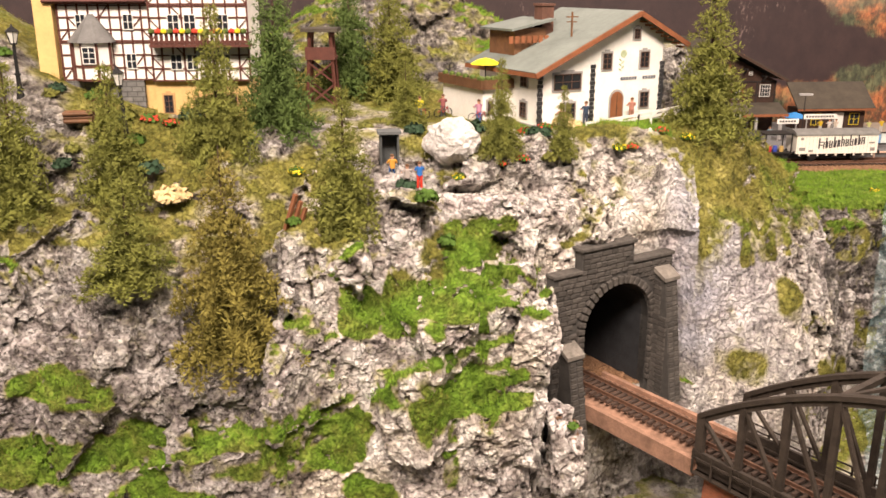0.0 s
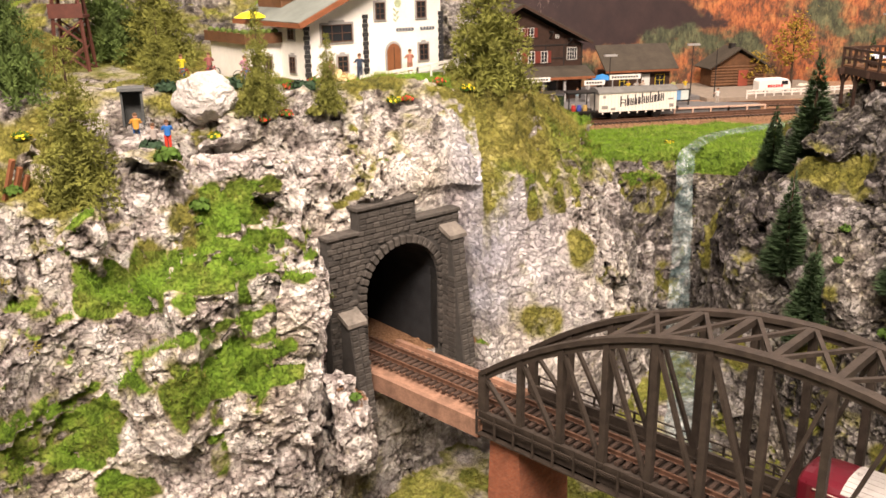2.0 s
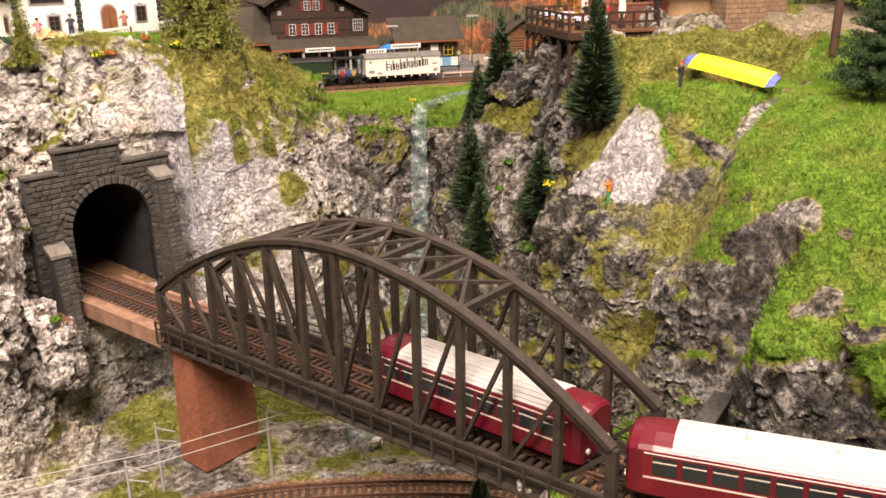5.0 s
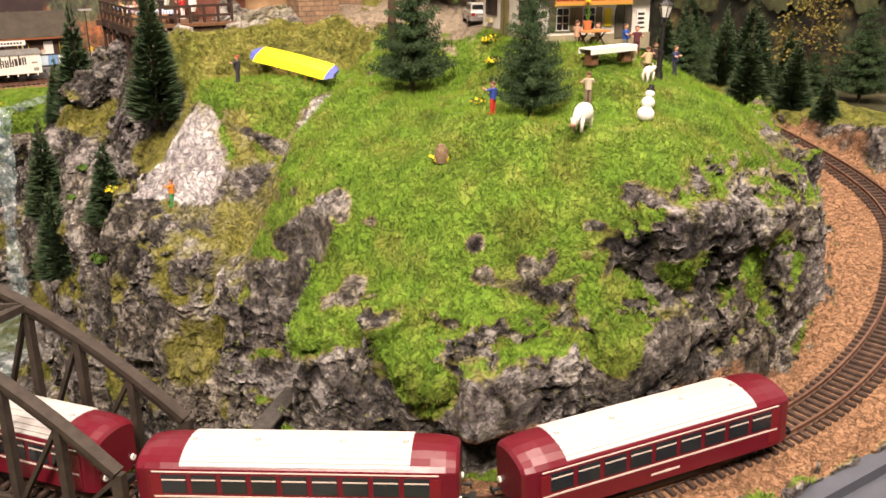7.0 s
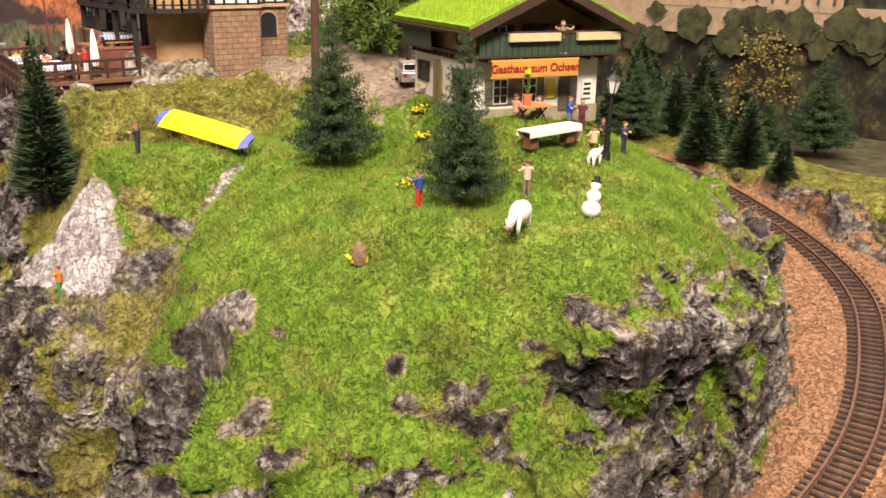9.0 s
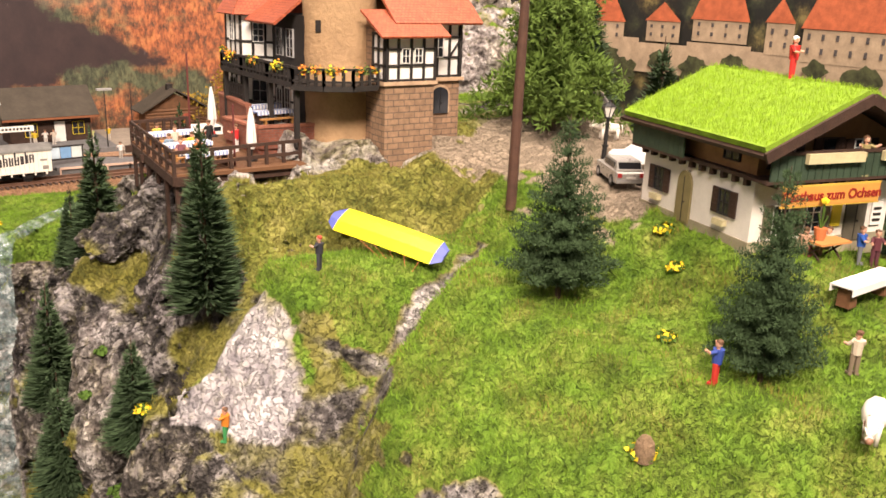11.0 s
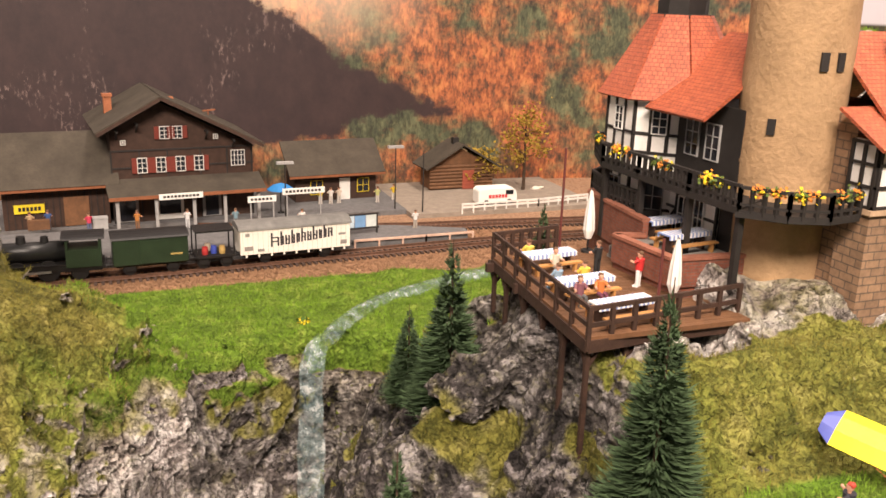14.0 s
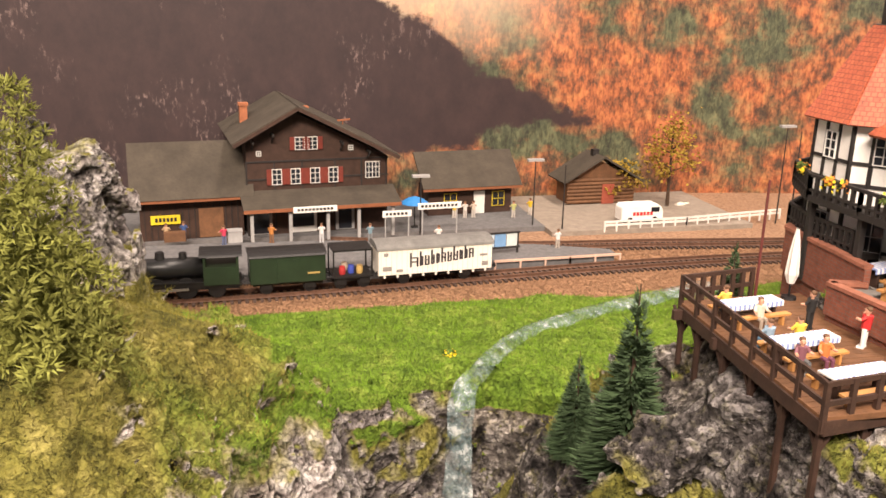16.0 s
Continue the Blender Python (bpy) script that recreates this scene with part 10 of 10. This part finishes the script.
# ---- stream and waterfall ----
WATER = bpy.data.materials.new("stream_water")
nt_, b_s = nodes_of(WATER)
n_ = add_noise(nt_, 90, 6, 0.7)
r_ = ramp(nt_, n_.outputs["Fac"], [(0.36, (0.10, 0.17, 0.17)), (0.54, (0.26, 0.36, 0.37)), (0.66, (0.72, 0.76, 0.74))])
link(nt_, r_.outputs[0], b_s.inputs["Base Color"])
b_s.inputs["Roughness"].default_value = 0.15
clear = ramp(nt_, n_.outputs["Fac"], [(0.40, (0.12, 0.12, 0.12)), (0.70, (0.62, 0.62, 0.62))])
link(nt_, clear.outputs[0], b_s.inputs["Alpha"])
bump(nt_, b_s, n_.outputs["Fac"], 0.6, 0.004)


def ribbon(name, line, width, label, lift):
    V, F = [], []
    t = np.gradient(np.array(line), axis=0)
    for i, p in enumerate(line):
        n = Vector((-t[i][1], t[i][0], 0))
        n = n.normalized() if n.length > 1e-6 else Vector((1, 0, 0))
        w = width(i / len(line)) * (1 + 0.06 * math.sin(i * 0.43) + 0.05 * math.sin(i * 1.1 + 1))
        for k in range(5):
            s = (k - 2) / 2
            V.append((p[0] + n.x * w * s, p[1] + n.y * w * s, p[2] + lift + 0.0012 * (1 - s * s) - 0.0042 * s ** 4))
    for i in range(len(line) - 1):
        for k in range(4):
            F.append((i * 5 + k, i * 5 + k + 1, i * 5 + k + 6, i * 5 + k + 5))
    me = bpy.data.meshes.new(name)
    me.from_pydata(V, [], F)
    me.materials.append(WATER)
    me.polygons.foreach_set("use_smooth", [True] * len(F))
    return tagged(new(name, me), label, "water", kind="structure")


up = spline([(0.72, 1.02, 0.287), (0.66, 1.00, 0.287), (0.58, 0.970, 0.287), (0.52, 0.938, 0.287), (0.483, 0.90, 0.287), (0.462, 0.868, 0.286)], 0.006)
ribbon("stream", [(x, y, max(z, ground_z(x, y))) for x, y, z in up], lambda u: 0.012 - 0.005 * u, "blue-green resin stream through the meadow", 0.001)
fall = spline([(0.463, 0.872, 0.287), (0.454, 0.858, 0.286), (0.449, 0.848, 0.272), (0.447, 0.842, 0.24), (0.444, 0.832, 0.18), (0.438, 0.818, 0.11), (0.430, 0.80, 0.092)], 0.005)
ribbon("waterfall", fall, lambda u: 0.0080 + 0.003 * u, "clear resin waterfall dropping into the gorge", 0.002)
low = spline([(0.432, 0.803, 0.096), (0.41, 0.72, 0.093), (0.37, 0.64, 0.088), (0.34, 0.56, 0.084), (0.33, 0.51, 0.080)], 0.006)
ribbon("brook", [(x, y, max(z, ground_z(x, y))) for x, y, z in low], lambda u: 0.016 + 0.008 * u, "pale blue resin brook on the gorge floor", 0.002)

# ---- flowers, shrubs, boulders and small scenes on the left cliff ----
for k, (x, y, r, kind) in enumerate(((0.140, 0.690, 6, "y"), (0.150, 0.690, 5, "r"), (0.178, 0.712, 5, "r"), (0.202, 0.722, 6, "y"), (0.064, 0.690, 6, "r"), (0.060, 0.655, 5, "r"), (0.045, 0.650, 4, "r"), (0.012, 0.640, 5, "y"), (0.082, 0.706, 6, "r"),
                                     (-0.105, 0.62, 6, "y"), (-0.205, 0.66, 6, "r"), (-0.222, 0.665, 7, "r"), (0.715, 0.385, 6, "y"), (0.700, 0.362, 5, "y"), (0.609, 0.29, 6, "y"), (0.668, 0.335, 5, "y"), (0.455, 0.905, 5, "y"), (0.475, 0.52, 5, "y"))):
    flower_tuft("flower_tuft", x, y, on_ground(x, y), r, LEAF_G, BL_Y if kind == "y" else BL_R, ("yellow" if kind == "y" else "red") + " flowering tuft among grass and rock", seed=k)
for k, (x, y, r, mt) in enumerate(((-0.19, 0.60, 12, BL_S), (0.098, 0.715, 9, BL_S), (0.108, 0.722, 7, BL_S), (-0.31, 0.56, 9, BL_S))):
    flower_tuft("straw_bush", x, y, on_ground(x, y), r, mt, mt, "round straw-coloured dried bush", "bush", "straw bushes", 160, 50 + k)
DG = mat("dark_shrub", (0.025, 0.055, 0.025), 0.85, 0, 0.4, 160, 0)
MG = mat("moss_shrub", (0.16, 0.16, 0.03), 0.85, 0, 0.4, 160, 0)
rnd = random.Random(31)
for k in range(34):
    x, y = rnd.uniform(-0.36, 0.10), rnd.uniform(0.56, 0.70)
    if k > 24:
        x, y = rnd.uniform(-0.32, -0.12), rnd.uniform(0.64, 0.69)
    flower_tuft("shrub", x, y, on_ground(x, y), rnd.uniform(5, 10), rnd.choice((DG, MG, LEAF_G)), None, "low green foam shrub on the hillside", "shrub", "foam shrubs", 110, 100 + k, 0.8)
for k in range(10):
    x, y = rnd.uniform(0.35, 0.50), rnd.uniform(0.50, 0.62)
    flower_tuft("shrub", x, y, on_ground(x, y), rnd.uniform(4, 8), rnd.choice((DG, LEAF_G)), None, "low green foam shrub in the gorge", "shrub", "foam shrubs", 90, 200 + k, 0.8)


def boulder(x, y, z, r, sz, label, seed, material):
    bm = bmesh.new()
    vs = ball(bm, (0, 0, 0), r, 1.25, 0.9, sz, 4)
    for v in vs:
        p = v.co * 1000 / r
        n = noise.fractal(p * 1.6 + Vector((seed, 0, 0)), 1.0, 2.0, 5) * 0.16 + noise.cell(p * 2.2 + Vector((0, seed, 0))) * 0.07
        v.co *= 1 + n
    return solo("boulder", bm, material, label, "boulder", pose(x, y, z), smooth=False)


PALE = mat("pale_boulder", (0.66, 0.62, 0.59), 0.9, 0, 0.35, 55, 0.9, 0.004)
boulder(0.006, 0.652, on_ground(0.006, 0.652) + 0.009, 17, 1.0, "large pale plaster boulder on the cliff top", 3, PALE)
# dark hut with small scene
ks = thing("dark_shelter", pose(-0.040, 0.645, on_ground(-0.040, 0.645), 0, 0, 8), "small dark grey wooden shelter on the cliff", "shelter")
for xa, xb, ya, yb in ((-7, -5.6, -6, 6), (5.6, 7, -6, 6), (-5.6, 5.6, 4.6, 6)):
    bm = bmesh.new()
    bx(bm, xa, xb, ya, yb, 0, 23)
    part("wall", bm, mat("shelter_grey", (0.07, 0.075, 0.075), 0.8, 0, 0.25, 120, 0.3), ks)
bm = bmesh.new()
bx(bm, -8.5, 8.5, -8, 8, 23, 25)
part("roof", bm, mat("shelter_roof", (0.11, 0.115, 0.115), 0.8, 0, 0.25, 120, 0.3), ks)
for x, y, top, legs, sit in ((-0.037, 0.632, (0.6, 0.3, 0.05), (0.05, 0.15, 0.4), True), (-0.026, 0.628, (0.4, 0.35, 0.32), (0.3, 0.28, 0.25), True), (-0.017, 0.628, (0.03, 0.16, 0.5), (0.55, 0.04, 0.02), False),
                             (-0.02, 0.76, (0.7, 0.6, 0.03), (0.05, 0.15, 0.4), False), (0.0, 0.775, (0.3, 0.1, 0.1), (0.1, 0.1, 0.1), False), (0.03, 0.74, (0.5, 0.25, 0.35), (0.1, 0.2, 0.5), False),
                             (0.095, 0.708, (0.6, 0.3, 0.3), (0.5, 0.45, 0.4), False), (0.118, 0.728, (0.04, 0.06, 0.10), (0.04, 0.05, 0.08), False), (0.160, 0.748, (0.45, 0.2, 0.15), (0.3, 0.15, 0.1), False)):
    figure(x, y, on_ground(x, y), 190, top, legs, sit=sit, label="small painted figure on the cliff top")


def bicycle(x, y, rz):
    root = thing("bicycle", pose(x, y, on_ground(x, y), 0, 0, rz), "small dark model bicycle on the cliff path", "bicycle", "bicycles")
    for sx in (-5.5, 5.5):
        bm = bmesh.new()
        for k in range(14):
            a, b_ = 2 * math.pi * k / 14, 2 * math.pi * (k + 1) / 14
            beam(bm, (sx + 3.6 * math.cos(a), 0, 3.8 + 3.6 * math.sin(a)), (sx + 3.6 * math.cos(b_), 0, 3.8 + 3.6 * math.sin(b_)), 0.5)
        part("wheel", bm, BLACK, root)
    bm = bmesh.new()
    for a, b_ in (((-5.5, 0, 3.8), (-1, 0, 8)), ((-1, 0, 8), (4.4, 0, 8.2)), ((4.6, 0, 9.4), (5.5, 0, 3.8)), ((0, 0, 3.8), (-1.4, 0, 9)), ((0, 0, 3.8), (4.4, 0, 8))):
        beam(bm, a, b_, 0.5)
    part("frame", bm, cloth((0.3, 0.05, 0.05)), root)
    return root


bicycle(-0.02, 0.757, 20)
bicycle(0.0, 0.772, 30)
bicycle(0.03, 0.737, 10)
pile = thing("log_pile", pose(-0.265, 0.640, on_ground(-0.265, 0.640), 0, 0, 10), "stacked brown firewood logs beside the house", "log pile")
for k in range(12):
    row, n = divmod(k, 4)
    bm = bmesh.new()
    tube(bm, (-10, -4.4 + n * 3 + (row % 2) * 1.4, 1.4 + row * 2.7), (10, -4.4 + n * 3 + (row % 2) * 1.4, 1.5 + row * 2.7), 1.5, 1.4, 8)
    part("log", bm, MWOOD, pile)
# timber lookout
lt = thing("lookout_tower", pose(-0.108, 0.80, 0.391), "dark red timber lookout tower among firs", "tower")
for sx in (-1, 1):
    for sy in (-1, 1):
        bm = bmesh.new()
        beam(bm, (sx * 13, sy * 13, -3), (sx * 9, sy * 9, 66), 2.2)
        part("leg", bm, RTIMBER, lt)
for z in (20, 40):
    for s in (-1, 1):
        for a, b_ in (((-12, s * 12, z - 18), (11, s * 11, z)), ((12, s * 12, z - 18), (-11, s * 11, z))):
            bm = bmesh.new()
            beam(bm, a, b_, 1.4)
            part("brace", bm, RTIMBER, lt)
bm = bmesh.new()
bx(bm, -13, 13, -13, 13, 42, 44)
bx(bm, -13, 13, -13, -12, 44, 53)
part("cabin", bm, RTIMBER, lt)
bm = bmesh.new()
bx(bm, -16, 16, -16, 16, 66, 69)
part("roof", bm, ROOFS, lt)
bm = bmesh.new()
for k in range(3):
    beam(bm, (-3 + k * 5, 0, 0), (3 + k * 4, 2, 26 - 6 * k), 2.6)
solo("driftwood", bm, mat("bark_red", (0.26, 0.10, 0.045), 0.85, 0, 0.3, 120, 0.4), "reddish broken tree stump on the cliff", "stump", pose(-0.105, 0.580, on_ground(-0.105, 0.580) - 0.003, 20, 0, 30))
# climber on the rock
figure(0.505, 0.478, on_ground(0.505, 0.478) - 0.004, 230, (0.6, 0.2, 0.02), (0.05, 0.25, 0.08), arm=1.2, label="small painted climber figure on the rock face")

# ---- wire masts beside the valley track ----
WIRE = mat("pale_wire", (0.62, 0.58, 0.54), 0.4, 0.4, 0.1, 60, 0)
for x, y, h in ((0.150, 0.440, 62), (0.245, 0.500, 60), (0.165, 0.505, 58)):
    wm = thing("wire_mast", pose(x, y, on_ground(x, y)), "thin grey overhead wire mast beside the track", "mast", "wire masts")
    bm = bmesh.new()
    tube(bm, (0, 0, -2), (0, 0, h), 1.2, 0.8, 8)
    part("pole", bm, GREYF, wm)
    bm = bmesh.new()
    beam(bm, (0, 0, h - 4), (14, -10, h - 4), 0.7)
    beam(bm, (0, 0, h - 14), (14, -10, h - 12), 0.7)
    part("arm", bm, GREYF, wm)
for dz in (0.0, -0.009):
    bm = bmesh.new()
    P = [(60, 440, 132), (162, 448, 134), (258, 478, 134), (380, 440, 133), (470, 380, 133), (520, 330, 130)]
    for a, b_ in zip(P[:-1], P[1:]):
        tube(bm, (a[0], a[1], a[2] + dz * 1000), (b_[0], b_[1], b_[2] + dz * 1000), 0.3, 0.3, 5)
    solo("overhead_wire", bm, WIRE, "thin pale overhead contact wire", "wire")


# ---- grass fibres on the flocked slopes ----
def fibres(name, sel, n, ln, wd, material, seed):
    rg = np.random.default_rng(seed)
    idx = rg.choice(np.flatnonzero(sel[:COARSE]), n)
    P = GV[idx] + rg.uniform(-1, 1, (n, 3)) * np.array((CELL, CELL, 0)) * 0.6
    nrm = GN[idx]
    a = rg.uniform(0, 2 * np.pi, n)
    s_ = np.column_stack([np.cos(a), np.sin(a), 0 * a]) * wd
    d = nrm * 0.45 + np.array((0, 0, 0.6)) + rg.normal(0, 0.38, (n, 3))
    d /= np.linalg.norm(d, axis=1)[:, None]
    tip = P + d * (ln * rg.uniform(0.5, 1.25, n))[:, None]
    V = np.stack([P - s_ - nrm * 0.0008, P + s_ - nrm * 0.0008, tip], 1).reshape(-1, 3)
    me = bpy.data.meshes.new(name)
    me.vertices.add(len(V))
    me.vertices.foreach_set("co", V.astype(np.float32).ravel())
    me.loops.add(len(V))
    me.loops.foreach_set("vertex_index", np.arange(len(V), dtype=np.int32))
    me.polygons.add(n)
    me.polygons.foreach_set("loop_start", np.arange(0, len(V), 3, dtype=np.int32))
    me.polygons.foreach_set("loop_total", np.full(n, 3, np.int32))
    me.update()
    me.materials.append(material)
    return new(name, me)


GRASSY = (cov[:, 0] > 0.6) & (cov[:, 2] < 0.5) & (stn[:, 1] < 0.5)
inview = (GV[:, 0] > -0.40) & (GV[:, 0] < 1.0)
FIB_V = mat("meadow_fibre", (0.185, 0.315, 0.030), 0.85, 0, 0.5, 55, 0, spec=0.15)
FIB_O = mat("dry_fibre", (0.26, 0.23, 0.05), 0.85, 0, 0.5, 55, 0, spec=0.15)
tagged(fibres("meadow_grass", GRASSY & inview & (cov[:, 1] < 0.55), 170000, 0.0036, 0.00028, FIB_V, 1), "bright green static grass fibres on the slopes", "grass", kind="stuff")
tagged(fibres("dry_grass", GRASSY & inview & (cov[:, 1] >= 0.35), 90000, 0.0032, 0.00028, FIB_O, 2), "olive dry static grass fibres on the hillside", "grass", kind="stuff")
